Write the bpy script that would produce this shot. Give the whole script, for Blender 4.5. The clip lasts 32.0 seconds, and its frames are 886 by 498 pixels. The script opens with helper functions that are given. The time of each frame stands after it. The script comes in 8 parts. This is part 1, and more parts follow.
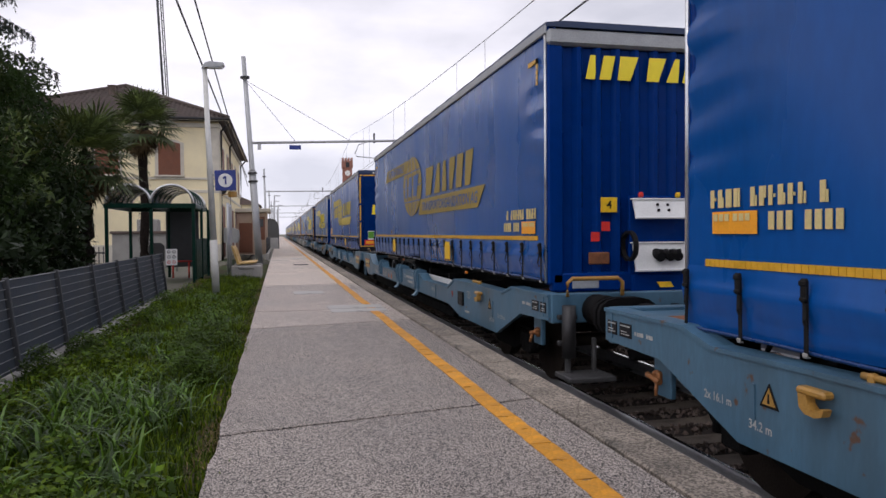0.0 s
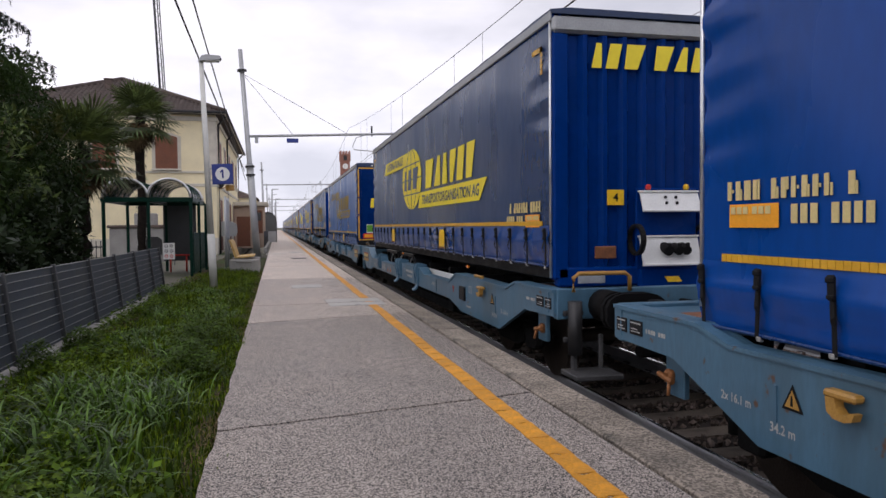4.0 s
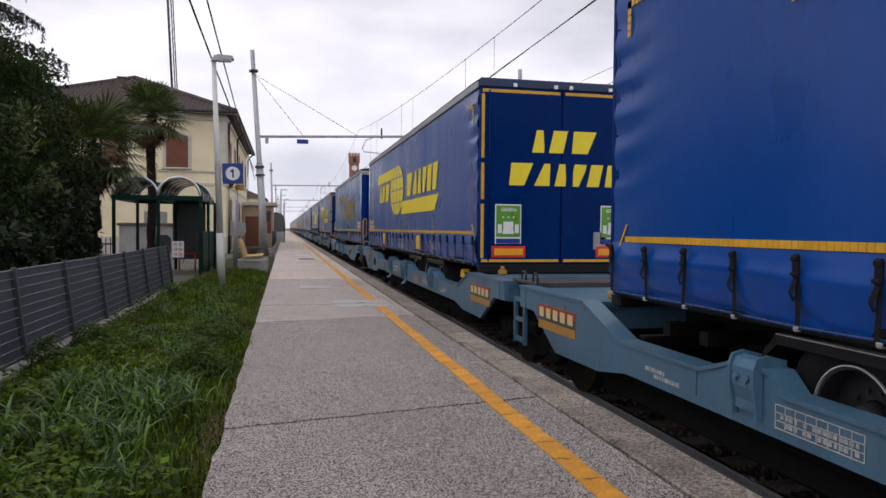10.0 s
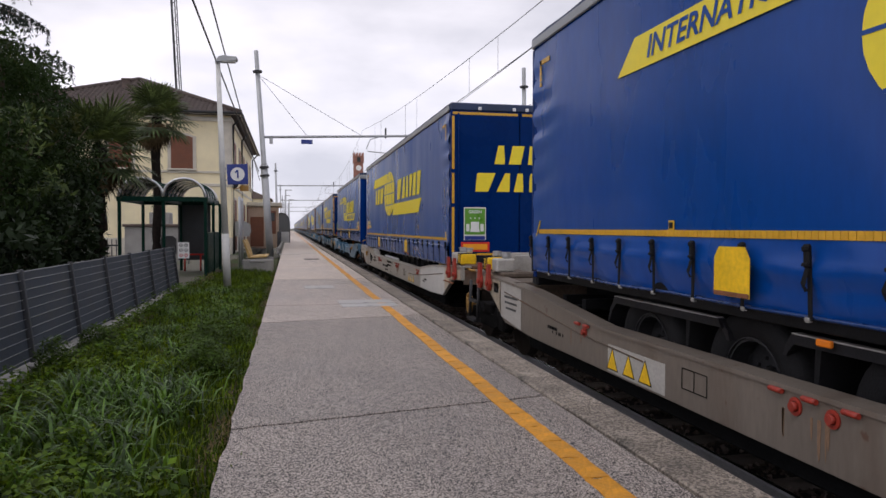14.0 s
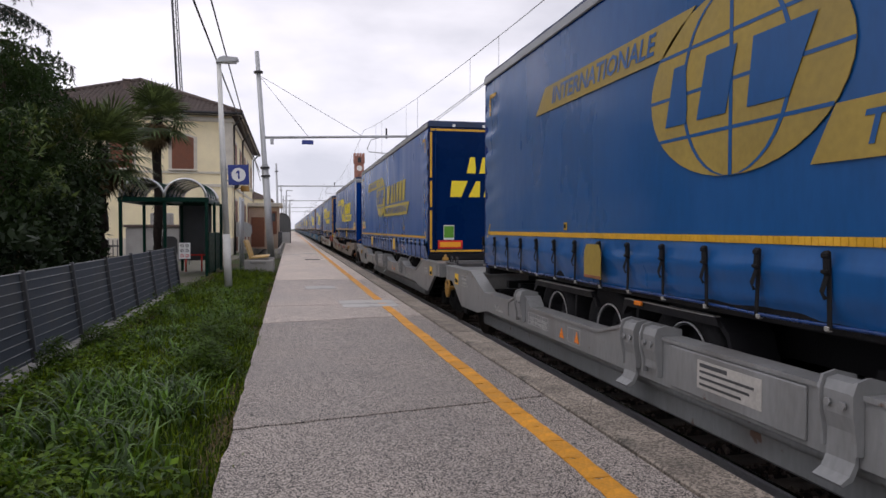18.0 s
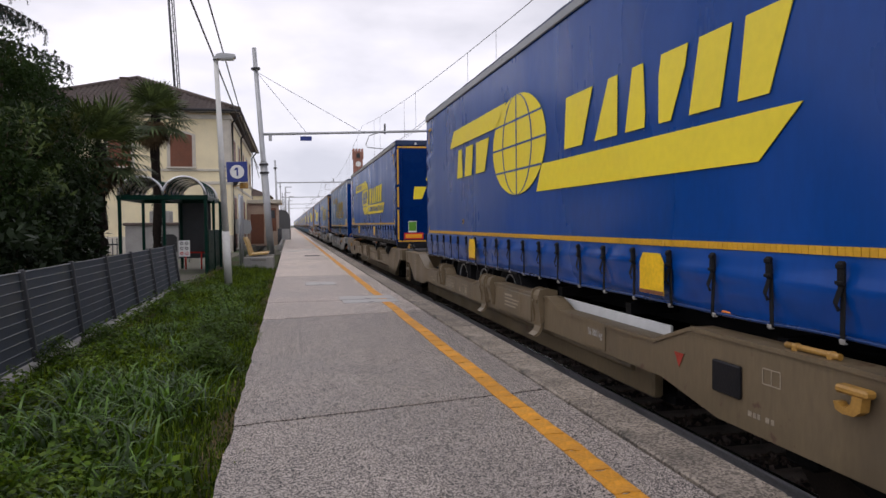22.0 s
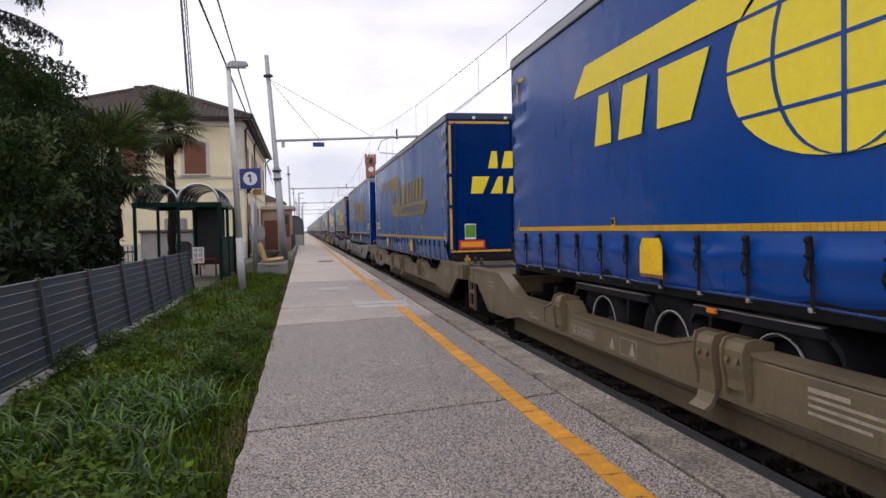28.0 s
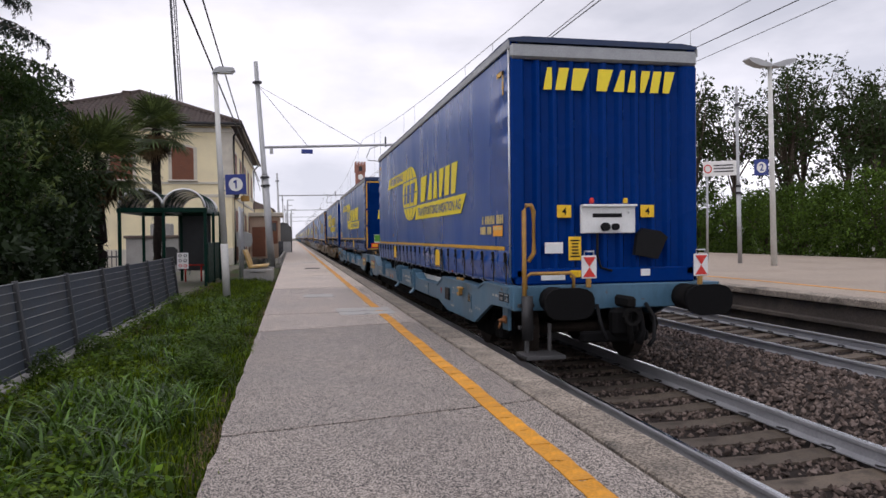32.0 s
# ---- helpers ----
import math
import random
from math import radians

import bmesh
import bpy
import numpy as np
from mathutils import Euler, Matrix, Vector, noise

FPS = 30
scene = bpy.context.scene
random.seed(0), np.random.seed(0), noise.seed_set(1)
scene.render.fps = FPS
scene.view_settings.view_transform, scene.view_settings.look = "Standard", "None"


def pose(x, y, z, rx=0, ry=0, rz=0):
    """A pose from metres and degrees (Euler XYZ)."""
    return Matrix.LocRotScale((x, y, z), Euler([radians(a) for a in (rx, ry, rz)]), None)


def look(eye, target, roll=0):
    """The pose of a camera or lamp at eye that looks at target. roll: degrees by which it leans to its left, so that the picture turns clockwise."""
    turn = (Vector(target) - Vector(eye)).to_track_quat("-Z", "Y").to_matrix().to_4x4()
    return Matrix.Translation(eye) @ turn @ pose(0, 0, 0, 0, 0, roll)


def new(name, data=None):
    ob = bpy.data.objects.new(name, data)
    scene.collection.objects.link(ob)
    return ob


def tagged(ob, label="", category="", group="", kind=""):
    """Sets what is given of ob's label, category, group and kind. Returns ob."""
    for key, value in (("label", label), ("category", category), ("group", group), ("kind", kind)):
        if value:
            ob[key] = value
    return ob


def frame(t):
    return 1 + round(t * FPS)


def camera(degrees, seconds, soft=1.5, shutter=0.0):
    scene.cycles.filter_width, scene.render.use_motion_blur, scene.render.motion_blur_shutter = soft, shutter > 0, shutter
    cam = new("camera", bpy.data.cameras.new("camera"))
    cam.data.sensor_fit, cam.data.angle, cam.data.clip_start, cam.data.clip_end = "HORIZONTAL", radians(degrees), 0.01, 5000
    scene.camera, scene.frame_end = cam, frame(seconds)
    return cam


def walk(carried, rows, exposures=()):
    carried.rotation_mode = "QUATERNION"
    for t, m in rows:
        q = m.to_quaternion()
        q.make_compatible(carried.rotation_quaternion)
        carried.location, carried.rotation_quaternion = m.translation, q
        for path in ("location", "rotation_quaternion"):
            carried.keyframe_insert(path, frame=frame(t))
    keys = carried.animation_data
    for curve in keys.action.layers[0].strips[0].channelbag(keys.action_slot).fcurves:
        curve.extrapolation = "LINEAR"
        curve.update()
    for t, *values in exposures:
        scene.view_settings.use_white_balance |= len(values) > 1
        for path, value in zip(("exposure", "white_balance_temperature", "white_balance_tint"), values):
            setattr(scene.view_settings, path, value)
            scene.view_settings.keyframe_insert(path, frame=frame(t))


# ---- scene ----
# z = 0 is the top of the platform, y runs along the track, x to the right
cam = camera(63.7, 32.0, soft=1.5)
VIEW = (
    (0, -0.004, 0, 1.336, 88.68, 0.41, -13), (0.5, -0.007, -0.001, 1.335, 88.26, 0.41, -12.68), (1, -0.003, -0, 1.334, 88.21, 0.91, -12.65),
    (1.5, 0.001, -0.006, 1.329, 88.17, 0.99, -12.81), (2, 0.001, -0.001, 1.334, 88.1, 0.63, -13.01), (2.5, -0, 0.001, 1.339, 87.91, 0.68, -13.04),
    (3, 0.001, 0.005, 1.339, 87.69, 0.67, -12.96), (3.5, 0.003, 0.009, 1.343, 88.17, 0.53, -13.19), (5.5, -0.003, 0.015, 1.345, 87.79, 0.58, -13),
    (6, -0.002, 0.013, 1.341, 87.72, 0.46, -13.27), (6.5, -0.005, 0.01, 1.341, 87.49, 0.39, -13.18), (7, -0.002, 0.012, 1.343, 87.72, 0.25, -13.14),
    (7.5, -0.008, 0.013, 1.344, 87.99, 0.13, -13.18), (8, -0.008, 0.014, 1.345, 87.91, 0.09, -12.84), (8.5, -0.013, 0.012, 1.342, 87.91, 0.08, -12.62),
    (9, -0.008, 0.009, 1.343, 88.15, 0.03, -12.53), (9.5, -0.011, 0.01, 1.339, 88.23, -0.35, -12.61), (10, -0.014, 0.009, 1.337, 88.4, -0.51, -12.54),
    (10.5, -0.013, 0.012, 1.34, 88.47, -0.38, -12.42), (11, -0.018, 0.013, 1.337, 88.64, -0.21, -12.33), (11.5, -0.016, 0.014, 1.34, 88.45, 0.03, -12.29),
    (12, -0.018, 0.01, 1.342, 88.39, -0.18, -12.5), (12.5, -0.019, 0.009, 1.341, 88.21, -0.05, -12.23), (13, -0.02, 0.009, 1.34, 88.2, 0.04, -12.34),
    (13.5, -0.018, 0.006, 1.337, 88.27, -0.16, -12.37), (14, -0.017, 0.01, 1.34, 88.33, -0.13, -12.17), (14.5, -0.021, 0.012, 1.339, 88.52, 0.42, -12.17),
    (16.5, -0.021, 0.009, 1.34, 88.41, -0.06, -12.17), (17, -0.02, 0.007, 1.342, 88.44, 0.06, -12.32), (17.5, -0.018, 0.007, 1.342, 88.46, -0.03, -12.07),
    (18, -0.022, 0.007, 1.341, 88.35, -0.08, -12.11), (18.5, -0.021, 0.007, 1.343, 88.23, 0.06, -12.05), (19, -0.021, 0.004, 1.339, 88.3, 0.06, -11.84),
    (19.5, -0.018, 0.003, 1.341, 88.18, -0.07, -11.75), (20, -0.023, 0.003, 1.34, 88.09, 0.23, -11.72), (20.5, -0.018, 0.003, 1.34, 88.11, 0.53, -12.13),
    (21, -0.015, 0.003, 1.339, 88.2, 0.37, -12.27), (21.5, -0.017, -0.001, 1.338, 88.25, 0.43, -12.31), (22, -0.015, 0.003, 1.339, 87.94, 0.56, -12.14),
    (22.5, -0.017, 0.004, 1.341, 87.8, 0.54, -12.04), (23, -0.021, 0.003, 1.342, 87.67, 0.41, -12.02), (23.5, -0.017, 0.003, 1.343, 87.68, 0.69, -12.02),
    (24, -0.016, -0.002, 1.339, 87.96, 0.57, -12.26), (24.5, -0.016, -0.001, 1.334, 87.94, 0.56, -11.92), (25, -0.013, 0.002, 1.338, 87.74, 0.61, -12.61),
    (25.5, -0.016, 0.002, 1.341, 87.7, 0.7, -12.37), (27.5, -0.014, -0.002, 1.34, 88.14, 0.59, -12.26), (28, 0.002, -0.004, 1.341, 88.3, 1.13, -11.09),
    (28.5, 0.041, -0.019, 1.332, 88.5, 1.09, -11.07), (29, 0.067, -0.026, 1.332, 88.84, 0.83, -11.22), (29.5, 0.083, -0.032, 1.328, 88.78, 0.57, -11.02),
    (30, 0.083, -0.038, 1.324, 89.09, 0.65, -11.65), (30.5, 0.078, -0.038, 1.326, 88.95, 0.31, -11.74), (31, 0.08, -0.041, 1.323, 88.99, 0.6, -11.98),
    (31.5, 0.083, -0.042, 1.319, 89, 0.77, -12.15), (32, 0.084, -0.04, 1.323, 88.97, 0.61, -11.94),
)
walk(cam, [(t, pose(*p)) for t, *p in VIEW], exposures=[(t, ev, 6400, 18) for t, ev in (
    (0, 0.0), (3, 0.0), (6, 0.0), (7.5, 0.15), (9, 0.0), (11, -0.1), (14, -0.1), (17, 0.0), (18, -0.08), (20, 0.1), (21, 0.08), (22, -0.08), (23, 0.2), (24, 0.1), (25, 0.0),
    (28, 0.06), (29, 0.0), (31, -0.08), (32, 0.0))])

RAIL = -0.44          # top of the rails
TRACK = 4.025         # middle of the first track
TRACK_FAR = 8.35      # middle of the second track
FAR_TOP = 0.12        # top of the second platform

# ---- light: overcast sky, soft weak sun ----
world = bpy.data.worlds.new("overcast_sky")
scene.world = world
world.use_nodes = True
wn, wl = world.node_tree.nodes, world.node_tree.links
wn.clear()
w_out = wn.new("ShaderNodeOutputWorld")
w_bg = wn.new("ShaderNodeBackground")
w_sky = wn.new("ShaderNodeTexSky")
w_sky.sky_type, w_sky.sun_disc = "NISHITA", False
w_sky.sun_elevation, w_sky.sun_rotation = radians(55), radians(230)
w_sat = wn.new("ShaderNodeHueSaturation")
w_sat.inputs["Saturation"].default_value = 0.12
w_sat.inputs["Value"].default_value = 0.11
w_mix = wn.new("ShaderNodeMix")
w_mix.data_type = "RGBA"
w_mix.inputs[0].default_value = 0.72
w_co = wn.new("ShaderNodeTexCoord")
w_map = wn.new("ShaderNodeMapping")
w_map.inputs["Scale"].default_value = (1.0, 1.0, 2.6)
w_noise = wn.new("ShaderNodeTexNoise")
w_noise.inputs["Scale"].default_value = 2.1
w_noise.inputs["Detail"].default_value = 7
w_ramp = wn.new("ShaderNodeValToRGB")
w_ramp.color_ramp.elements[0].position, w_ramp.color_ramp.elements[0].color = 0.35, (0.47, 0.50, 0.56, 1)
w_ramp.color_ramp.elements[1].position, w_ramp.color_ramp.elements[1].color = 0.60, (1.0, 1.0, 1.03, 1)
wl.new(w_co.outputs["Generated"], w_map.inputs["Vector"])
wl.new(w_map.outputs["Vector"], w_noise.inputs["Vector"])
wl.new(w_noise.outputs["Fac"], w_ramp.inputs["Fac"])
wl.new(w_sky.outputs["Color"], w_sat.inputs["Color"])
wl.new(w_sat.outputs["Color"], w_mix.inputs[6])
wl.new(w_ramp.outputs["Color"], w_mix.inputs[7])
w_sep = wn.new("ShaderNodeSeparateXYZ")
w_hor = wn.new("ShaderNodeMapRange")
w_hor.inputs[1].default_value, w_hor.inputs[2].default_value = 0.0, 0.30
w_hor.inputs[3].default_value, w_hor.inputs[4].default_value = 1.22, 1.0
w_haze = wn.new("ShaderNodeHueSaturation")
wl.new(w_co.outputs["Generated"], w_sep.inputs[0])
wl.new(w_sep.outputs["Z"], w_hor.inputs[0])
wl.new(w_hor.outputs[0], w_haze.inputs["Value"])
wl.new(w_mix.outputs[2], w_haze.inputs["Color"])
wl.new(w_haze.outputs["Color"], w_bg.inputs["Color"])
w_bg.inputs["Strength"].default_value = 1.25
wl.new(w_bg.outputs["Background"], w_out.inputs["Surface"])

sun = new("sun", bpy.data.lights.new("sun", "SUN"))
sun.data.energy, sun.data.angle, sun.data.color = 0.5, radians(30), (1.0, 0.97, 0.92)
sun.matrix_world = look((0, 0, 60), (32, 27, 0))


# ---- materials ----
def material(name, color, rough=0.6, metal=0.0, var=0.12, scale=6.0, fine=60.0, bump=0.15, dirt=None, dirt_at=0.62,
             spots=None, per_object=0.0, coat=0.0, stretch=(1, 1, 1), chips=None, island=0.0, tint=None):
    m = bpy.data.materials.new(name)
    m.use_nodes = True
    n, l = m.node_tree.nodes, m.node_tree.links
    b = n["Principled BSDF"]
    b.inputs["Metallic"].default_value = metal
    b.inputs["Coat Weight"].default_value = coat
    co = n.new("ShaderNodeTexCoord")
    mp = n.new("ShaderNodeMapping")
    mp.inputs["Scale"].default_value = stretch
    l.new(co.outputs["Object"], mp.inputs["Vector"])
    big, small = n.new("ShaderNodeTexNoise"), n.new("ShaderNodeTexNoise")
    for node, s, d in ((big, scale, 5), (small, fine, 3)):
        node.inputs["Scale"].default_value, node.inputs["Detail"].default_value = s, d
        l.new(mp.outputs["Vector"], node.inputs["Vector"])
    def mul(col, fac_out, lo, hi):
        r = n.new("ShaderNodeMapRange")
        r.inputs[1].default_value, r.inputs[2].default_value = 0.3, 0.7
        r.inputs[3].default_value, r.inputs[4].default_value = lo, hi
        l.new(fac_out, r.inputs[0])
        h = n.new("ShaderNodeHueSaturation")
        l.new(r.outputs[0], h.inputs["Value"])
        if isinstance(col, tuple):
            h.inputs["Color"].default_value = (*col, 1)
        else:
            l.new(col, h.inputs["Color"])
        return h.outputs["Color"]
    c = mul(tuple(color), big.outputs["Fac"], 1 - var, 1 + var)
    c = mul(c, small.outputs["Fac"], 1 - var * 0.8, 1 + var * 0.8)
    if island:
        gi = n.new("ShaderNodeNewGeometry")
        c = mul(c, gi.outputs["Random Per Island"], 1 - island, 1 + island)
        if tint:
            tr = n.new("ShaderNodeValToRGB")
            for e, (at, w) in zip(tr.color_ramp.elements, ((0.45, (1, 1, 1)), (0.95, tint))):
                e.position, e.color = at, (*w, 1)
            l.new(gi.outputs["Random Per Island"], tr.inputs["Fac"])
            tm = n.new("ShaderNodeMix")
            tm.data_type, tm.blend_type = "RGBA", "MULTIPLY"
            tm.inputs[0].default_value = 1.0
            l.new(c, tm.inputs[6])
            l.new(tr.outputs["Color"], tm.inputs[7])
            c = tm.outputs[2]
    if per_object:
        oi = n.new("ShaderNodeObjectInfo")
        c = mul(c, oi.outputs["Random"], 1 - per_object, 1 + per_object)
    if dirt:
        d = n.new("ShaderNodeTexNoise")
        d.inputs["Scale"].default_value, d.inputs["Detail"].default_value = scale * 0.55, 8
        l.new(mp.outputs["Vector"], d.inputs["Vector"])
        r = n.new("ShaderNodeMapRange")
        r.inputs[1].default_value, r.inputs[2].default_value = dirt_at, dirt_at + 0.16
        l.new(d.outputs["Fac"], r.inputs[0])
        mx = n.new("ShaderNodeMix")
        mx.data_type = "RGBA"
        l.new(r.outputs[0], mx.inputs[0])
        l.new(c, mx.inputs[6])
        mx.inputs[7].default_value = (*dirt, 1)
        c = mx.outputs[2]
    if chips:
        ch = n.new("ShaderNodeTexNoise")
        ch.inputs["Scale"].default_value, ch.inputs["Detail"].default_value = chips[1], 6
        l.new(co.outputs["Object"], ch.inputs["Vector"])
        r = n.new("ShaderNodeMapRange")
        r.inputs[1].default_value, r.inputs[2].default_value = chips[2], chips[2] + 0.05
        l.new(ch.outputs["Fac"], r.inputs[0])
        mx = n.new("ShaderNodeMix")
        mx.data_type = "RGBA"
        l.new(r.outputs[0], mx.inputs[0])
        l.new(c, mx.inputs[6])
        mx.inputs[7].default_value = (*chips[0], 1)
        c = mx.outputs[2]
    if spots:
        v = n.new("ShaderNodeTexVoronoi")
        v.inputs["Scale"].default_value = spots[0]
        l.new(mp.outputs["Vector"], v.inputs["Vector"])
        sep = n.new("ShaderNodeSeparateColor")
        l.new(v.outputs["Color"], sep.inputs["Color"])
        c = mul(c, sep.outputs["Red"], 1 - spots[1], 1 + spots[1])
    l.new(c, b.inputs["Base Color"])
    rr = n.new("ShaderNodeMapRange")
    rr.inputs[1].default_value, rr.inputs[2].default_value = 0.3, 0.7
    rr.inputs[3].default_value, rr.inputs[4].default_value = max(rough - 0.1, 0.03), min(rough + 0.1, 1)
    l.new(big.outputs["Fac"], rr.inputs[0])
    l.new(rr.outputs[0], b.inputs["Roughness"])
    if bump:
        bp = n.new("ShaderNodeBump")
        bp.inputs["Strength"].default_value, bp.inputs["Distance"].default_value = bump, 0.02
        l.new(small.outputs["Fac"], bp.inputs["Height"])
        l.new(bp.outputs["Normal"], b.inputs["Normal"])
    return m


def curtain_material(name, color, fade):
    """PVC tarpaulin: soft gloss, faint vertical folds, streaky dust."""
    m = material(name, color, 0.30, var=0.09, scale=0.9, fine=16, bump=0.0, dirt=fade, dirt_at=0.60, stretch=(1, 1, 0.35))
    n, l = m.node_tree.nodes, m.node_tree.links
    b = n["Principled BSDF"]
    co = n.new("ShaderNodeTexCoord")
    mp = n.new("ShaderNodeMapping")
    mp.inputs["Scale"].default_value = (1, 1.0, 0.8)
    l.new(co.outputs["Object"], mp.inputs["Vector"])
    b.inputs["Specular IOR Level"].default_value = 0.22
    b.inputs["Coat Weight"].default_value, b.inputs["Coat Roughness"].default_value = 0.14, 0.12
    b.inputs["Sheen Weight"].default_value, b.inputs["Sheen Roughness"].default_value = 0.18, 0.25
    b.inputs["Sheen Tint"].default_value = (0.15, 0.48, 1.0, 1)
    f = n.new("ShaderNodeTexNoise")
    f.inputs["Scale"].default_value, f.inputs["Detail"].default_value = 0.9, 3
    l.new(mp.outputs["Vector"], f.inputs["Vector"])
    bp = n.new("ShaderNodeBump")
    bp.inputs["Strength"].default_value, bp.inputs["Distance"].default_value = 0.35, 0.06
    l.new(f.outputs["Fac"], bp.inputs["Height"])
    l.new(bp.outputs["Normal"], b.inputs["Normal"])
    return m


def leafy(m, glow, share=0.35, spec=0.25):
    """Thin leaves: light comes through them, with little gloss."""
    n, l = m.node_tree.nodes, m.node_tree.links
    p = n["Principled BSDF"]
    p.inputs["Specular IOR Level"].default_value = spec
    src = p.inputs["Base Color"].links[0].from_socket
    h = n.new("ShaderNodeMix")
    h.data_type, h.blend_type = "RGBA", "MULTIPLY"
    h.inputs[0].default_value = 1.0
    l.new(src, h.inputs[6])
    h.inputs[7].default_value = (*glow, 1)
    tr = n.new("ShaderNodeBsdfTranslucent")
    l.new(h.outputs[2], tr.inputs["Color"])
    mx = n.new("ShaderNodeMixShader")
    mx.inputs[0].default_value = share
    l.new(p.outputs[0], mx.inputs[1])
    l.new(tr.outputs[0], mx.inputs[2])
    l.new(mx.outputs[0], n["Material Output"].inputs["Surface"])


M = {}
BLUES = {
    "bright": ((0.0001, 0.051, 0.262), (0.0004, 0.061, 0.265)),
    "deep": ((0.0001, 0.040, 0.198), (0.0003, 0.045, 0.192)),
    "mid": ((0.0004, 0.069, 0.288), (0.001, 0.081, 0.288)),
    "faded": ((0.007, 0.072, 0.225), (0.016, 0.084, 0.225)),
    "navy": ((0.008, 0.035, 0.112), (0.016, 0.046, 0.115)),
}
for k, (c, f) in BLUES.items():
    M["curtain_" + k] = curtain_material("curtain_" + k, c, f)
M["skirt_edge"] = material("skirt_edge_pvc", (0.003, 0.03, 0.13), 0.3, var=0.1)
M["bulkhead"] = material("bulkhead_blue", (0.0002, 0.027, 0.165), 0.26, var=0.08, scale=1.2, fine=12, bump=0.03)
M["door_blue"] = material("door_blue", (0.0002, 0.020, 0.116), 0.3, var=0.08, scale=1.1, fine=14, bump=0.02)
M["door_navy"] = material("door_navy", (0.0004, 0.015, 0.075), 0.3, var=0.08, scale=1.1, fine=14, bump=0.02)
for k in ("door_blue", "door_navy", "bulkhead"):
    M[k].node_tree.nodes["Principled BSDF"].inputs["Specular IOR Level"].default_value = 0.05
M["yellow"] = material("print_yellow", (0.86, 0.69, 0.025), 0.5, var=0.04, scale=1.2, fine=14, bump=0)
M["gold"] = material("print_faded_gold", (0.30, 0.21, 0.035), 0.5, var=0.12, scale=2, fine=20, bump=0)
M["dust_yellow"] = material("print_worn_yellow", (0.48, 0.38, 0.06), 0.5, var=0.14, scale=2, fine=20, bump=0)
M["tape_yellow"] = material("tape_yellow", (0.62, 0.34, 0.02), 0.4, var=0.1, scale=5, fine=30, bump=0)
M["patch_yellow"] = material("patch_yellow", (0.80, 0.49, 0.008), 0.42, var=0.14, scale=5, fine=30, bump=0.02, dirt=(0.36, 0.22, 0.03), dirt_at=0.64)
M["white_print"] = material("white_print", (0.70, 0.70, 0.66), 0.5, var=0.08)
M["pale_code"] = material("pale_code", (0.62, 0.50, 0.22), 0.5, var=0.08)
M["strap"] = material("strap_black", (0.011, 0.011, 0.012), 0.65, var=0.2, scale=20, fine=120)
M["rubber"] = material("tyre_rubber", (0.013, 0.013, 0.014), 0.8, var=0.2, scale=8, fine=90, bump=0.3)
M["steel_grey"] = material("steel_grey", (0.30, 0.31, 0.32), 0.4, 0.6, var=0.12)
M["alu"] = material("aluminium", (0.62, 0.63, 0.64), 0.35, 0.85, var=0.08)
M["roof_tarp"] = material("roof_tarp", (0.012, 0.030, 0.085), 0.5, var=0.2, scale=2)
M["black_steel"] = material("chassis_black", (0.009, 0.009, 0.010), 0.6, var=0.25, scale=5, dirt=(0.02, 0.018, 0.016))
M["red"] = material("red_paint", (0.62, 0.03, 0.02), 0.4, var=0.08)
M["orange_lens"] = material("orange_lens", (0.75, 0.20, 0.01), 0.25, var=0.05)
M["reflector_orange"] = material("reflector_orange", (0.85, 0.36, 0.02), 0.35, var=0.06)
M["white_plastic"] = material("white_plastic", (0.74, 0.75, 0.74), 0.45, var=0.06)
M["poster_green"] = material("poster_green", (0.10, 0.30, 0.03), 0.35, var=0.08)
M["plate_dark"] = material("plate_dark", (0.014, 0.014, 0.016), 0.5, var=0.1)
PAINT = {
    "wagon_blue": ((0.060, 0.140, 0.212), (0.050, 0.098, 0.135)),
    "wagon_white": ((0.32, 0.30, 0.262), (0.15, 0.108, 0.075)),
    "wagon_stained": ((0.158, 0.134, 0.111), (0.100, 0.070, 0.050)),
    "wagon_grey": ((0.20, 0.205, 0.205), (0.135, 0.13, 0.125)),
    "wagon_brown": ((0.150, 0.113, 0.066), (0.098, 0.076, 0.050)),
}
for k, (c, d) in PAINT.items():
    M[k] = material(k + "_paint", c, 0.42, var=0.12, scale=1.6, fine=22, bump=0.05, dirt=d, dirt_at=0.55, stretch=(1, 1.4, 0.4), chips=((0.10, 0.055, 0.035), 7.0, 0.66))
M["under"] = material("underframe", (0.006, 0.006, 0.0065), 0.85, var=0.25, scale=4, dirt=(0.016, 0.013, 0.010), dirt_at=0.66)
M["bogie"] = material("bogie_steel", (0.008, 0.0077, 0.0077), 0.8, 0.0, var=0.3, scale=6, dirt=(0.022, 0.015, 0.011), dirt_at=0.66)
M["wheel"] = material("wheel_steel", (0.05, 0.04, 0.034), 0.55, 0.5, var=0.2, scale=6)
M["hook_ochre"] = material("hook_ochre", (0.36, 0.195, 0.04), 0.45, var=0.15, scale=8)
M["rust"] = material("rust", (0.20, 0.075, 0.03), 0.85, var=0.3, scale=9)

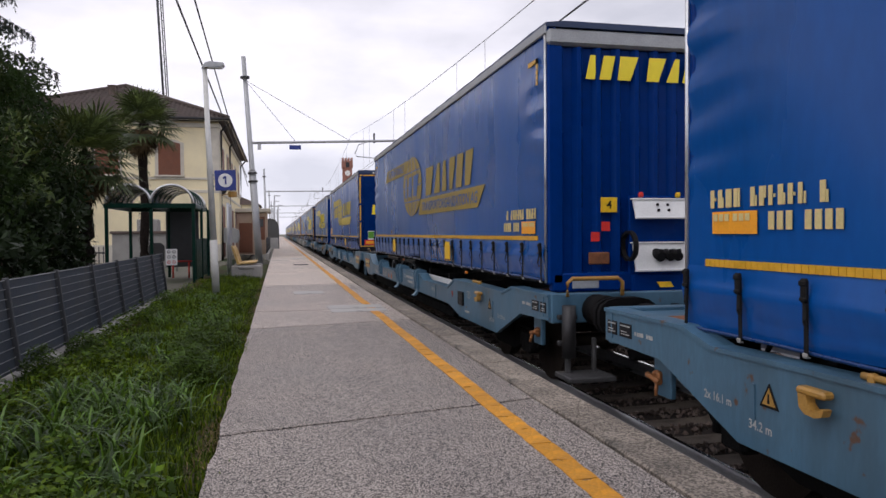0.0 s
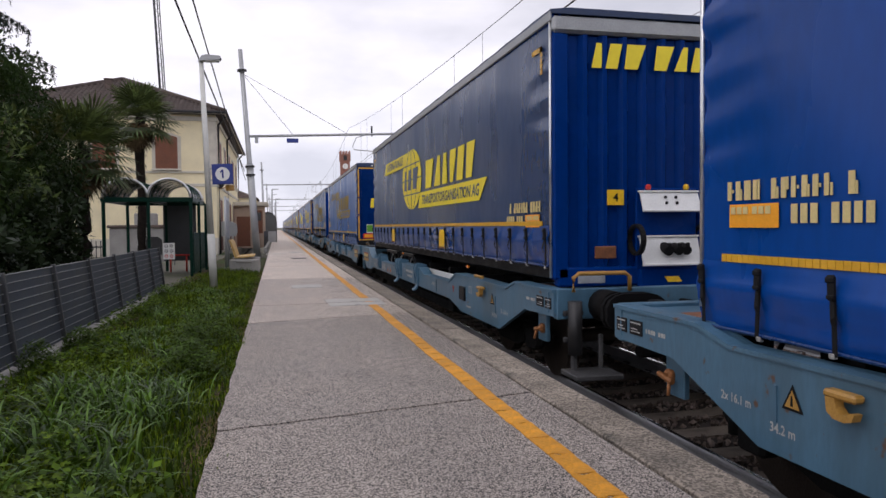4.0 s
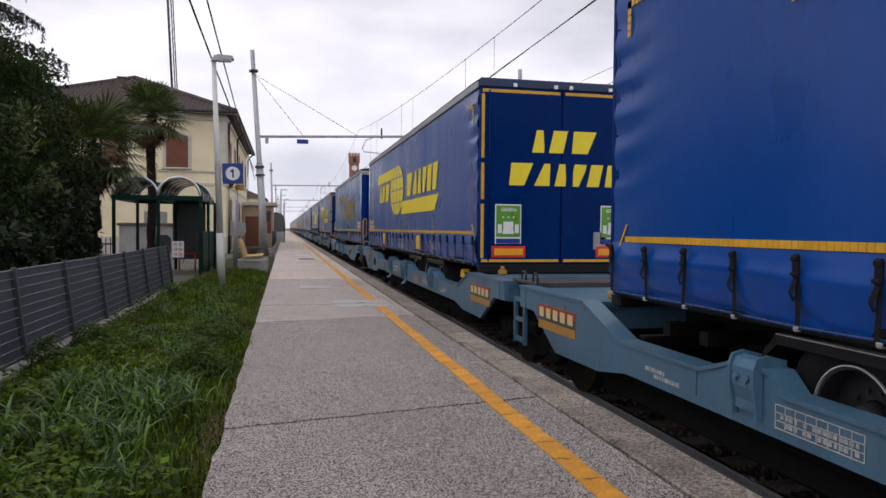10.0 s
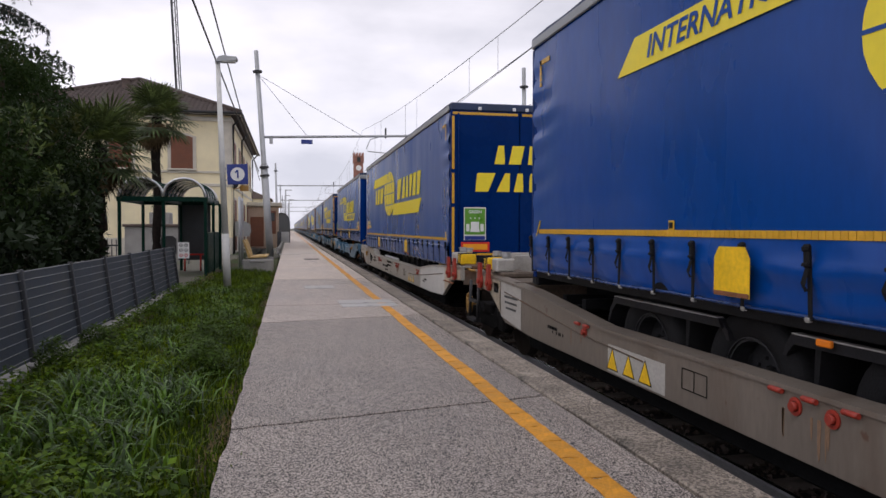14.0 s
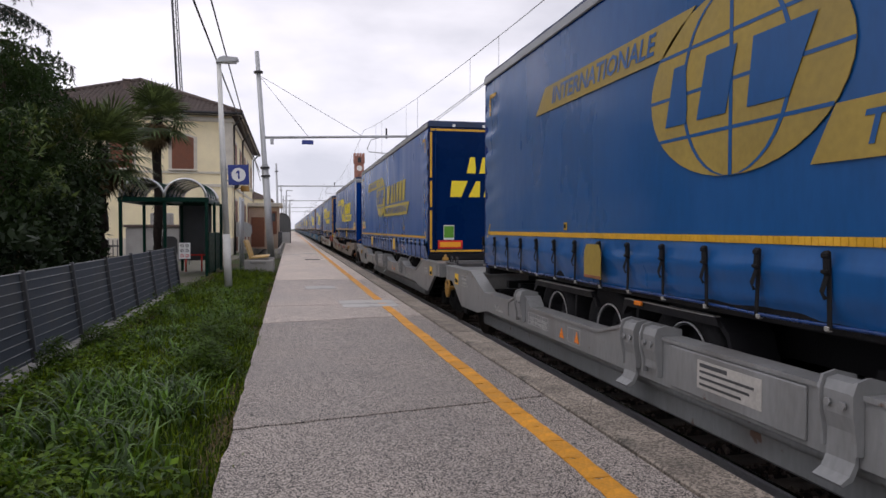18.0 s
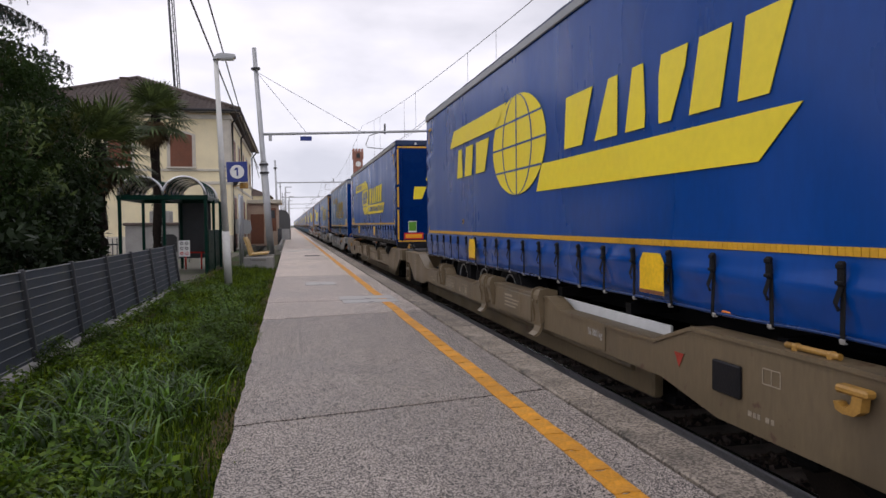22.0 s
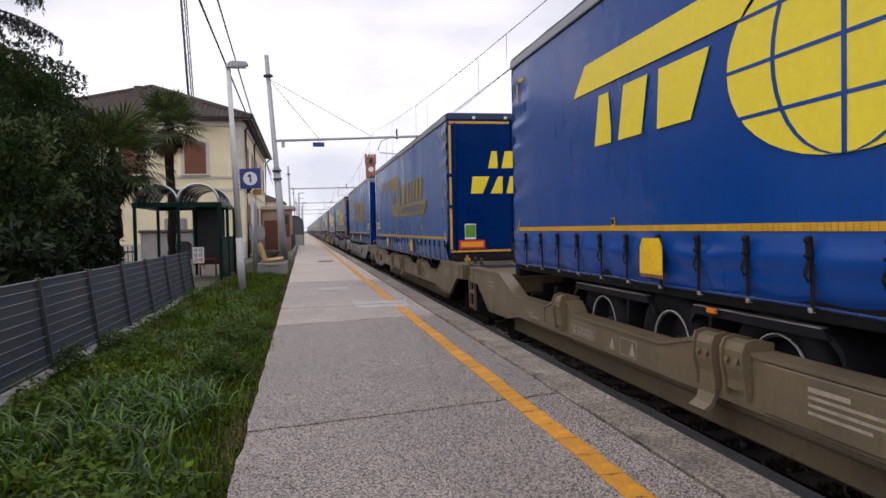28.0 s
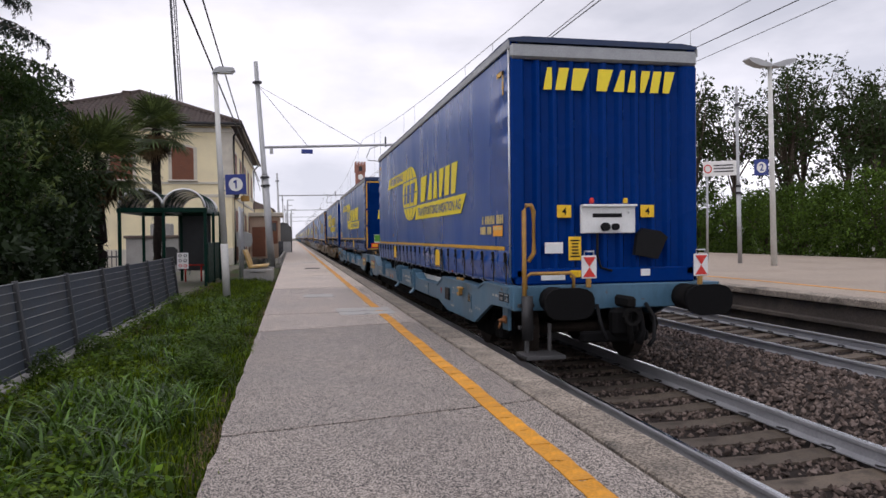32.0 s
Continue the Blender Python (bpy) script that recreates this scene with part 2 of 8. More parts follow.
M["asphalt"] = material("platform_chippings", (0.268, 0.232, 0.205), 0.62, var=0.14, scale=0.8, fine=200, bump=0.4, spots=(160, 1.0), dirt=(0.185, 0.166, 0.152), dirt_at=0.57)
M["asphalt_pale"] = material("pale_platform_chippings", (0.55, 0.465, 0.392), 0.62, var=0.12, scale=0.5, fine=150, bump=0.2, spots=(90, 0.4), dirt=(0.45, 0.382, 0.325), dirt_at=0.54)
M["asphalt_mid"] = material("mid_platform_chippings", (0.39, 0.334, 0.289), 0.62, var=0.12, scale=0.6, fine=200, bump=0.3, spots=(110, 0.8), dirt=(0.295, 0.257, 0.228), dirt_at=0.55)
M["curb"] = material("curb_stone", (0.25, 0.212, 0.172), 0.85, var=0.30, scale=2.2, fine=70, bump=0.45, spots=(75, 0.45), dirt=(0.085, 0.076, 0.062), dirt_at=0.50, per_object=0.12)
M["slab_pale"] = material("pale_concrete_cover", (0.46, 0.45, 0.43), 0.75, var=0.1, scale=4, fine=70, bump=0.2)
M["line_yellow"] = material("tactile_yellow", (0.70, 0.305, 0.018), 0.6, var=0.2, scale=5, fine=60, bump=0.35, dirt=(0.47, 0.22, 0.035), dirt_at=0.58, per_object=0.08)
M["joint"] = material("joint_bitumen", (0.035, 0.034, 0.033), 0.9, var=0.2)
M["rail"] = material("rail_steel", (0.33, 0.335, 0.35), 0.45, 0.25, var=0.12, scale=3, fine=40)
M["rail_top"] = material("rail_running_band", (0.75, 0.75, 0.76), 0.18, 1.0, var=0.05)
M["sleeper"] = material("concrete_sleeper", (0.125, 0.098, 0.073), 0.9, var=0.25, scale=5, fine=60, bump=0.3, per_object=0.2, dirt=(0.055, 0.043, 0.034), dirt_at=0.52)
# bed far darker than the loose stones: shade between stones put into its colour
M["ballast"] = material("shaded_ballast", (0.032, 0.026, 0.023), 0.95, var=0.3, scale=14, fine=60, bump=0.5)
M["soil"] = material("soil", (0.055, 0.046, 0.027), 0.95, var=0.3, scale=3, fine=30, bump=0.5, dirt=(0.04, 0.075, 0.02), dirt_at=0.45)
M["grass"] = material("grass_blades", (0.056, 0.105, 0.008), 0.5, var=0.4, scale=1.1, fine=9, bump=0, dirt=(0.090, 0.135, 0.016), dirt_at=0.58, island=0.55, tint=(1.5, 1.1, 0.7))
M["long_grass"] = material("long_grass_blades", (0.062, 0.128, 0.024), 0.36, var=0.3, scale=1.5, fine=8, bump=0, dirt=(0.090, 0.15, 0.03), dirt_at=0.60, island=0.55, tint=(1.3, 1.15, 1.0))
M["dry_grass"] = material("dry_grass", (0.16, 0.115, 0.045), 0.8, var=0.35, scale=3, fine=12, bump=0)
M["weed"] = material("weed_leaves", (0.060, 0.118, 0.010), 0.5, var=0.35, scale=2.5, fine=12, bump=0, island=0.5, tint=(1.4, 1.1, 0.8))
M["fence_sheet"] = material("fence_grey_sheet", (0.066, 0.078, 0.094), 0.6, var=0.14, scale=2, fine=50, bump=0.1, dirt=(0.085, 0.088, 0.092), dirt_at=0.58)
M["fence_wire"] = material("galvanised_wire", (0.30, 0.305, 0.31), 0.5, 0.0, var=0.1)
M["fence_post"] = material("fence_post_paint", (0.06, 0.063, 0.068), 0.5, 0.2, var=0.12)
M["galv"] = material("galvanised_steel", (0.40, 0.41, 0.42), 0.5, 0.45, var=0.12, scale=2, fine=30)
M["lamp_white"] = material("lamp_post_white", (0.60, 0.60, 0.57), 0.5, var=0.08)
M["sign_blue"] = material("sign_blue", (0.015, 0.035, 0.22), 0.4, var=0.06)
M["white"] = material("white_paint", (0.78, 0.78, 0.76), 0.5, var=0.05)
M["green_steel"] = material("shelter_green", (0.005, 0.030, 0.021), 0.4, var=0.12)
M["plaster"] = material("cream_plaster", (0.84, 0.74, 0.49), 0.85, var=0.08, scale=1.2, fine=30, bump=0.1, dirt=(0.70, 0.61, 0.42), dirt_at=0.64)
M["stone_trim"] = material("pale_stone_trim", (0.58, 0.54, 0.46), 0.8, var=0.1, scale=3)
M["shutter"] = material("brown_shutter", (0.20, 0.075, 0.04), 0.6, var=0.12)
M["tile"] = material("roof_tile", (0.105, 0.078, 0.068), 0.85, var=0.25, scale=3, fine=25, bump=0.3, per_object=0.25)
M["dark_metal"] = material("dark_metal", (0.03, 0.03, 0.032), 0.5, 0.3, var=0.15)
M["timber_seat"] = material("ochre_bench_seat", (0.55, 0.36, 0.12), 0.5, var=0.12)
M["concrete"] = material("concrete", (0.33, 0.32, 0.30), 0.85, var=0.15, scale=2, fine=40, bump=0.3)
# brick made paler: haze of the distance is put into its colour
M["brick_red"] = material("hazy_tower_brick", (0.30, 0.135, 0.10), 0.85, var=0.15, scale=1, fine=9)
M["bark"] = material("bark", (0.085, 0.065, 0.05), 0.9, var=0.3, scale=9, fine=40, bump=0.6)
M["palm_trunk"] = material("palm_fibre", (0.017, 0.013, 0.011), 0.95, var=0.35, scale=12, fine=60, bump=0.7)
M["palm_leaf"] = material("palm_leaf", (0.072, 0.100, 0.045), 0.42, var=0.35, scale=2, fine=9, bump=0, island=0.3)
M["palm_dry"] = material("palm_dry_leaf", (0.13, 0.09, 0.05), 0.8, var=0.3, scale=3, fine=9, bump=0)
M["leaf_dark"] = material("evergreen_leaf", (0.018, 0.033, 0.010), 0.5, var=0.45, scale=1.3, fine=6, bump=0, dirt=(0.105, 0.098, 0.028), dirt_at=0.58)
M["oleander_leaf"] = material("oleander_leaf", (0.080, 0.112, 0.045), 0.45, var=0.3, scale=2, fine=8, bump=0, island=0.4)
# lower bushes: leaf colour darkened to stand in for shade under the trees
M["laurel"] = material("shaded_bush_leaf", (0.012, 0.022, 0.0075), 0.5, var=0.4, scale=1.3, fine=6, bump=0)
M["leaf_far"] = material("poplar_leaf", (0.030, 0.048, 0.016), 0.55, var=0.35, scale=0.8, fine=5, bump=0)
M["leaf_hedge"] = material("hedge_leaf", (0.055, 0.098, 0.016), 0.55, var=0.4, scale=0.7, fine=4, bump=0, island=0.4)
M["needle"] = material("cedar_needle", (0.016, 0.026, 0.020), 0.75, var=0.3, scale=2, fine=9, bump=0)
M["rim_dark"] = material("sooty_rim", (0.045, 0.045, 0.048), 0.55, 0.4, var=0.2)
for k in ("strap", "rubber", "black_steel", "under", "bogie", "plate_dark", "wheel", "rim_dark", "palm_trunk", "bark", "palm_dry", "green_steel", "fence_sheet", "soil", "ballast"):
    M[k].node_tree.nodes["Principled BSDF"].inputs["Specular IOR Level"].default_value = 0.12
M["stencil"] = material("worn_stencil", (0.38, 0.38, 0.37), 0.6, var=0.2, scale=12, fine=60, bump=0)
M["stencil_dim"] = material("faded_stencil", (0.33, 0.28, 0.21), 0.6, var=0.2, scale=12, fine=60, bump=0)
M["red_rust"] = material("rusty_red_paint", (0.30, 0.028, 0.014), 0.55, var=0.25, scale=14, fine=50)
M["sign_pale"] = material("grimy_white_paint", (0.40, 0.385, 0.355), 0.55, var=0.12, scale=5, fine=40, bump=0)
M["copper"] = material("rusty_brake_cock", (0.30, 0.12, 0.04), 0.6, 0.2, var=0.3, scale=14)
M["rust_streak"] = material("rust_streak", (0.23, 0.14, 0.085), 0.8, var=0.3, scale=5, fine=30, bump=0.05)
M["tyre_ring"] = material("bright_rim_edge", (0.80, 0.80, 0.80), 0.35, 0.5, var=0.06)
M["sill_alu"] = material("dusty_aluminium", (0.33, 0.32, 0.30), 0.5, 0.3, var=0.15)
M["cable"] = material("cable", (0.025, 0.025, 0.025), 0.5, 0.4, var=0.1)
M["pink_plaster"] = material("pinkish_plaster", (0.52, 0.40, 0.31), 0.85, var=0.1, scale=1.5)
M["ground"] = material("ground_gravel", (0.14, 0.13, 0.10), 0.95, var=0.25, scale=0.3, fine=12, bump=0.3, dirt=(0.06, 0.10, 0.03), dirt_at=0.52)
M["fresh_white"] = material("newer_white_paint", (0.56, 0.55, 0.52), 0.5, var=0.10, scale=2, fine=30, bump=0, dirt=(0.40, 0.35, 0.29), dirt_at=0.62)
M["cream_paint"] = material("stained_cream_paint", (0.46, 0.38, 0.28), 0.55, var=0.15, scale=2.5, fine=25, bump=0.02, dirt=(0.25, 0.12, 0.05), dirt_at=0.55, stretch=(1, 1.6, 0.4))
M["cradle"] = material("rusty_grime", (0.105, 0.080, 0.060), 0.75, var=0.3, scale=3, fine=25, bump=0.2, dirt=(0.16, 0.075, 0.035), dirt_at=0.56)
M["tread_steel"] = material("worn_tread_steel", (0.062, 0.062, 0.064), 0.6, 0.2, var=0.25, scale=4, fine=60, bump=0.3, dirt=(0.09, 0.075, 0.06), dirt_at=0.58)
M["far_wall"] = material("sooty_platform_wall", (0.085, 0.070, 0.058), 0.9, var=0.3, scale=1.5, fine=30, bump=0.3, dirt=(0.04, 0.035, 0.03), dirt_at=0.5)
M["clover"] = material("clover_leaves", (0.095, 0.155, 0.012), 0.5, var=0.3, scale=2.5, fine=12, bump=0, island=0.45)
M["far_paving"] = material("far_platform_paving", (0.36, 0.295, 0.235), 0.8, var=0.1, scale=0.5, fine=60, bump=0.2, spots=(50, 0.15), dirt=(0.28, 0.225, 0.175), dirt_at=0.58)
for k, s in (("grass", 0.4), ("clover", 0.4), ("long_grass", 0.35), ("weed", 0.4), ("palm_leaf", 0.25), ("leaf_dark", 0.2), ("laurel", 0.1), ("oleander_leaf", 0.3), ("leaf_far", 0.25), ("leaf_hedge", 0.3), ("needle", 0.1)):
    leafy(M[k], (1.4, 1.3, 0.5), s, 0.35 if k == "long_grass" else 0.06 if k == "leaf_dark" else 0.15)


def glass_material(name, color, rough, alpha):
    m = bpy.data.materials.new(name)
    m.use_nodes = True
    b = m.node_tree.nodes["Principled BSDF"]
    b.inputs["Base Color"].default_value = (*color, 1)
    b.inputs["Roughness"].default_value = rough
    b.inputs["Transmission Weight"].default_value = alpha
    b.inputs["IOR"].default_value = 1.45
    return m


M["poly"] = glass_material("smoked_polycarbonate", (0.11, 0.115, 0.12), 0.15, 0.15)
M["window_glass"] = glass_material("window_glass", (0.06, 0.07, 0.08), 0.08, 0.3)


# ---- building blocks ----
class Geo:
    """Vertices and faces of one mesh."""

    def __init__(self):
        self.v, self.f, self.s = [], [], []

    def add(self, verts, faces, smooth=False):
        o = len(self.v)
        self.v += [tuple(p) for p in verts]
        self.f += [tuple(i + o for i in f) for f in faces]
        self.s += [smooth] * len(faces)
        return self

    def box(self, c, s, ch=0.0):
        """Box by centre and size, with chamfered edges."""
        h = [max(a / 2, 1e-4) for a in s]
        ch = min(ch, min(h) * 0.9)
        if ch <= 0:
            v = [(c[0] + x * h[0], c[1] + y * h[1], c[2] + z * h[2]) for x in (-1, 1) for y in (-1, 1) for z in (-1, 1)]
            return self.add(v, [(0, 1, 3, 2), (4, 6, 7, 5), (0, 4, 5, 1), (2, 3, 7, 6), (0, 2, 6, 4), (1, 5, 7, 3)])
        v, ix = [], {}
        for x in (-1, 1):
            for y in (-1, 1):
                for z in (-1, 1):
                    sg = (x, y, z)
                    for a in range(3):
                        ix[sg, a] = len(v)
                        v.append(tuple(c[i] + sg[i] * (h[i] if i == a else h[i] - ch) for i in range(3)))
        faces = []
        for a in range(3):
            b, d = (a + 1) % 3, (a + 2) % 3
            for sa in (-1, 1):
                q = []
                for sb, sd in ((-1, -1), (1, -1), (1, 1), (-1, 1)):
                    g = [0, 0, 0]
                    g[a], g[b], g[d] = sa, sb, sd
                    q.append(ix[tuple(g), a])
                faces.append(q)
                for sb in (-1, 1):
                    g0, g1 = [0, 0, 0], [0, 0, 0]
                    g0[a] = g1[a] = sa
                    g0[b] = g1[b] = sb
                    g0[d], g1[d] = -1, 1
                    faces.append([ix[tuple(g0), a], ix[tuple(g1), a], ix[tuple(g1), b], ix[tuple(g0), b]])
        for x in (-1, 1):
            for y in (-1, 1):
                for z in (-1, 1):
                    faces.append([ix[(x, y, z), a] for a in range(3)])
        cc = Vector(c)
        done = []
        for f in faces:
            p = [Vector(v[i]) for i in f]
            nn = (p[1] - p[0]).cross(p[2] - p[0])
            mid = sum(p, Vector()) / len(p) - cc
            done.append(f if nn.dot(mid) > 0 else f[::-1])
        return self.add(v, done)

    def prism(self, poly, axis, a, b):
        """A polygon in the two other axes (in their order), drawn out along axis from a to b."""
        n = len(poly)
        area = sum(poly[i][0] * poly[(i + 1) % n][1] - poly[(i + 1) % n][0] * poly[i][1] for i in range(n))
        if (area > 0) != (axis != 1):
            poly = poly[::-1]
        lo, hi = min(a, b), max(a, b)
        def at(p, t):
            q = list(p)
            q.insert(axis, t)
            return tuple(q)
        v = [at(p, lo) for p in poly] + [at(p, hi) for p in poly]
        f = [tuple(range(n))[::-1], tuple(range(n, 2 * n))]
        f += [(i, (i + 1) % n, n + (i + 1) % n, n + i) for i in range(n)]
        return self.add(v, f)

    def tube(self, path, r, n=8, close=True, r2=None):
        path = [Vector(p) for p in path]
        rings, up = [], Vector((0.0123, 0.031, 1)).normalized()
        for i, p in enumerate(path):
            d = (path[min(i + 1, len(path) - 1)] - path[max(i - 1, 0)]).normalized()
            s = d.cross(up)
            if s.length < 0.05:
                s = d.cross(Vector((1, 0, 0)))
            s.normalize()
            t = s.cross(d)
            rad = r if r2 is None else r + (r2 - r) * i / (len(path) - 1)
            rings.append([p + rad * (math.cos(k * 2 * math.pi / n) * s + math.sin(k * 2 * math.pi / n) * t) for k in range(n)])
        o = len(self.v)
        self.add([q for ring in rings for q in ring],
                 [(i * n + k, i * n + (k + 1) % n, (i + 1) * n + (k + 1) % n, (i + 1) * n + k) for i in range(len(path) - 1) for k in range(n)], True)
        if close:
            m = len(path) - 1
            self.f += [tuple(o + k for k in range(n))[::-1], tuple(o + m * n + k for k in range(n))]
            self.s += [False, False]
        return self

    def ring(self, c, axis, r0, r1, w, n=24):
        """A flat ring (tyre, rim, hoop) round an axis: inner and outer radius and width."""
        v, f = [], []
        for k in range(n):
            a = 2 * math.pi * k / n
            for r, t in ((r0, -w / 2), (r1, -w / 2), (r1, w / 2), (r0, w / 2)):
                q = [math.cos(a) * r, math.sin(a) * r]
                q.insert(axis, t)
                v.append(tuple(q[i] + c[i] for i in range(3)))
        for k in range(n):
            j = (k + 1) % n
            for e in range(4):
                g = (e + 1) % 4
                q = (k * 4 + e, k * 4 + g, j * 4 + g, j * 4 + e)
                f.append(q if axis == 1 else q[::-1])
        return self.add(v, f)

    def word(self, text, size, width, place, lean=0.25):
        """Capitals drawn to the given width; place(u, v) sets a point of the word into space."""
        cu = bpy.data.curves.new("word", "FONT")
        cu.body, cu.size, cu.shear, cu.offset, cu.resolution_u = text, size, lean, size * 0.02, 2
        tmp = bpy.data.objects.new("word", cu)
        scene.collection.objects.link(tmp)
        me = bpy.data.meshes.new_from_object(tmp.evaluated_get(bpy.context.evaluated_depsgraph_get()))
        bpy.data.objects.remove(tmp)
        k = width / max(v.co.x for v in me.vertices)
        self.add([place(v.co.x * k, v.co.y) for v in me.vertices], [tuple(f.vertices) for f in me.polygons])
        bpy.data.meshes.remove(me)
        return self

    def flat(self, pts):
        return self.add(pts, [tuple(range(len(pts)))])

    def mesh(self, name):
        me = bpy.data.meshes.new(name)
        me.from_pydata(self.v, [], self.f)
        me.polygons.foreach_set("use_smooth", self.s)
        me.materials.append(None)
        me.update()
        return me


MESHES = {}


def part(name, geo, mat, parent=None, label="", at=None, key=None):
    """One mesh object under a thing or part. With a key the mesh is shared between alike pieces; geo may be a function."""
    if key is not None and key in MESHES:
        me = MESHES[key]
    else:
        me = (geo() if callable(geo) else geo).mesh(name)
        if key is not None:
            MESHES[key] = me
    ob = new(name, me)
    ob.material_slots[0].link = "OBJECT"
    ob.material_slots[0].material = M[mat]
    if parent is not None:
        ob.parent = parent
    if at is not None:
        ob.matrix_basis = at
    if label:
        ob["label"] = label
    return ob


def thing(name, at, label, category, group="", kind=""):
    ob = new(name)
    ob.empty_display_size = 0.3
    ob.matrix_basis = at
    return tagged(ob, label, category, group, kind)


def solid(name, geo, mat, label, category="", group="", kind="", at=None):
    return tagged(part(name, geo, mat, at=at), label, category, group, kind)



# ---- the train: double pocket wagons with curtain-sided trailers ----
TL, TW = 13.6, 1.275          # trailer length and half width
GAP_J, GAP_W = 4.4, 2.6       # gaps over the joint and between wagons
Z_BOT, Z_LINE, Z_TOP = 1.215, 1.655, 3.945


def flank(geo, side, poly, out=0.008, depth=0.006):
    """A thin plate on the flank from a polygon in (y, z)."""
    geo.prism(poly, 0, side * (TW + out), side * (TW + out + depth))
    return geo


def to_flank(poly, side):
    """Distances from the end that shows at the left when one faces the flank."""
    return [((TL - a) if side < 0 else a, z) for a, z in poly]


BLOCKS = {
    "sail": ((0, 0), (1, 0), (0.94, 0.24), (0.55, 1), (0, 1)),
    "crown": ((0.10, 0), (0.84, 0), (1.04, 1), (-0.02, 1)),
    "tent": ((0, 0), (1, 0), (0.74, 1), (0.36, 1)),
    "wedge": ((0.24, 0), (0.72, 0), (1, 0.7), (1, 1), (0, 1), (0, 0.7)),
    "comb": ((0, 0), (1, 0), (1, 1), (0, 1)),
}
SHORT = (("sail", 0.50), ("comb", 0.60), ("crown", 0.92))
LONG = (("crown", 0.92), ("tent", 0.70), ("sail", 0.50), ("wedge", 0.56), ("comb", 0.56), ("crown", 0.62))


def lettering(kinds, a, width, z0, z1, lean=0.25, gap=0.03):
    """Outlines of a row of leaning plain blocks that fills the given width."""
    k = (width - gap * (len(kinds) - 1)) / sum(w for _, w in kinds)
    rows = []
    for name, w in kinds:
        rows.append([(a + (0.11 + 0.76 * x) * w * k + lean * (z1 - z0) * z, z0 + (z1 - z0) * z) for x, z in BLOCKS[name]])
        a += w * k + gap
    return rows


def skirt_mesh(side):
    """Lower edge of the curtain: drawn in by the straps, with long creases towards the hem."""
    g = Geo()
    ny, nz = 216, 14
    for i in range(ny + 1):
        y = 0.02 + (TL - 0.04) * i / ny
        ph = ((y - 0.10) / (TL - 0.2) * 24) % 1.0
        loose = 0.5 + 0.9 * abs(noise.noise((y * 0.33, 2.2, side * 2.0)))
        for j in range(nz + 1):
            f = j / nz
            z = Z_LINE - 0.02 - (Z_LINE - Z_BOT - 0.02) * f
            puff = 0.014 * math.exp(-((f - 0.36 - 0.05 * math.sin(y * 0.8)) / 0.10) ** 2) + 0.016 * loose * math.sin(math.pi * ph) ** 0.7 * math.sin(math.pi * min(1, f * 0.95)) + 0.018 * math.sin(math.pi * f)
            low = max(0, (f - 0.35) / 0.65)
            puff += 0.034 * low * loose * noise.noise((y * 0.6, f * 7.0 + 0.5 * math.sin(y * 1.1), side * 3.0)) + 0.010 * noise.noise((y * 2.1, f * 2.5, side * 5.0))
            puff += 0.022 * low * math.cos(2 * math.pi * ph) * noise.noise((y * 0.9, 8.1, f * 4.0))
            puff -= 0.022 * low ** 1.6
            g.v.append((side * (TW + 0.006 + puff), y, z + 0.010 * f * noise.noise((y * 2.3, 5, side))))
    for i in range(ny):
        for j in range(nz):
            a = i * (nz + 1) + j
            q = (a, a + 1, a + nz + 2, a + nz + 1)
            g.f.append(q if side > 0 else q[::-1])
            g.s.append(True)
    return g


def curtain_mesh(side):
    g = Geo()
    ny, nz = 136, 40
    for i in range(ny + 1):
        y = 0.03 + (TL - 0.06) * i / ny
        for j in range(nz + 1):
            z = Z_LINE - 0.20 + (Z_TOP - 0.12 - Z_LINE + 0.20) * j / nz
            edge = max(0, 1 - min(y, TL - y) / 0.9)
            d = 0.004 * noise.noise((y * 0.9, z * 0.5, side * 7)) + 0.030 * edge ** 1.5 * min(1, max(0, (z - 1.9) / 0.3)) * math.sin(z * 21 + 3 * noise.noise((y, z, 1))) * (0.3 + abs(noise.noise((z * 0.8, side * 2.0, 4))))
            g.v.append((side * (TW + d), y, z))
    for i in range(ny):
        for j in range(nz):
            a = i * (nz + 1) + j
            q = (a, a + nz + 1, a + nz + 2, a + 1)
            g.f.append(q if side > 0 else q[::-1])
            g.s.append(True)
    return g


def strap_mesh(side):
    """Webbing strap with a lever buckle, a loose end and a hook over the edge."""
    g = Geo()
    x = side * (TW + 0.042)
    g.box((x, 0, -0.20), (0.008, 0.034, 0.40), 0.003)
    g.box((x + side * 0.012, 0, -0.055), (0.026, 0.046, 0.13), 0.008)
    g.box((x + side * 0.022, 0, -0.015), (0.020, 0.052, 0.03), 0.006)
    g.box((x + side * 0.024, 0.004, -0.10), (0.014, 0.050, 0.02), 0.004)
    g.add([(x + side * 0.010, -0.016, -0.11), (x + side * 0.012, 0.016, -0.11), (x + side * 0.030, 0.036, -0.20), (x + side * 0.028, 0.004, -0.215),
           (x + side * 0.016, 0.022, -0.25), (x + side * 0.014, -0.006, -0.24)], [(0, 1, 2, 3), (3, 2, 4, 5), (3, 2, 1, 0), (5, 4, 2, 3)])
    return g


def hook_mesh(side):
    x = side * (TW + 0.045)
    return Geo().box((x, 0, -0.397), (0.012, 0.036, 0.022), 0.003).box((x - side * 0.01, 0, -0.410), (0.026, 0.03, 0.008), 0.002)


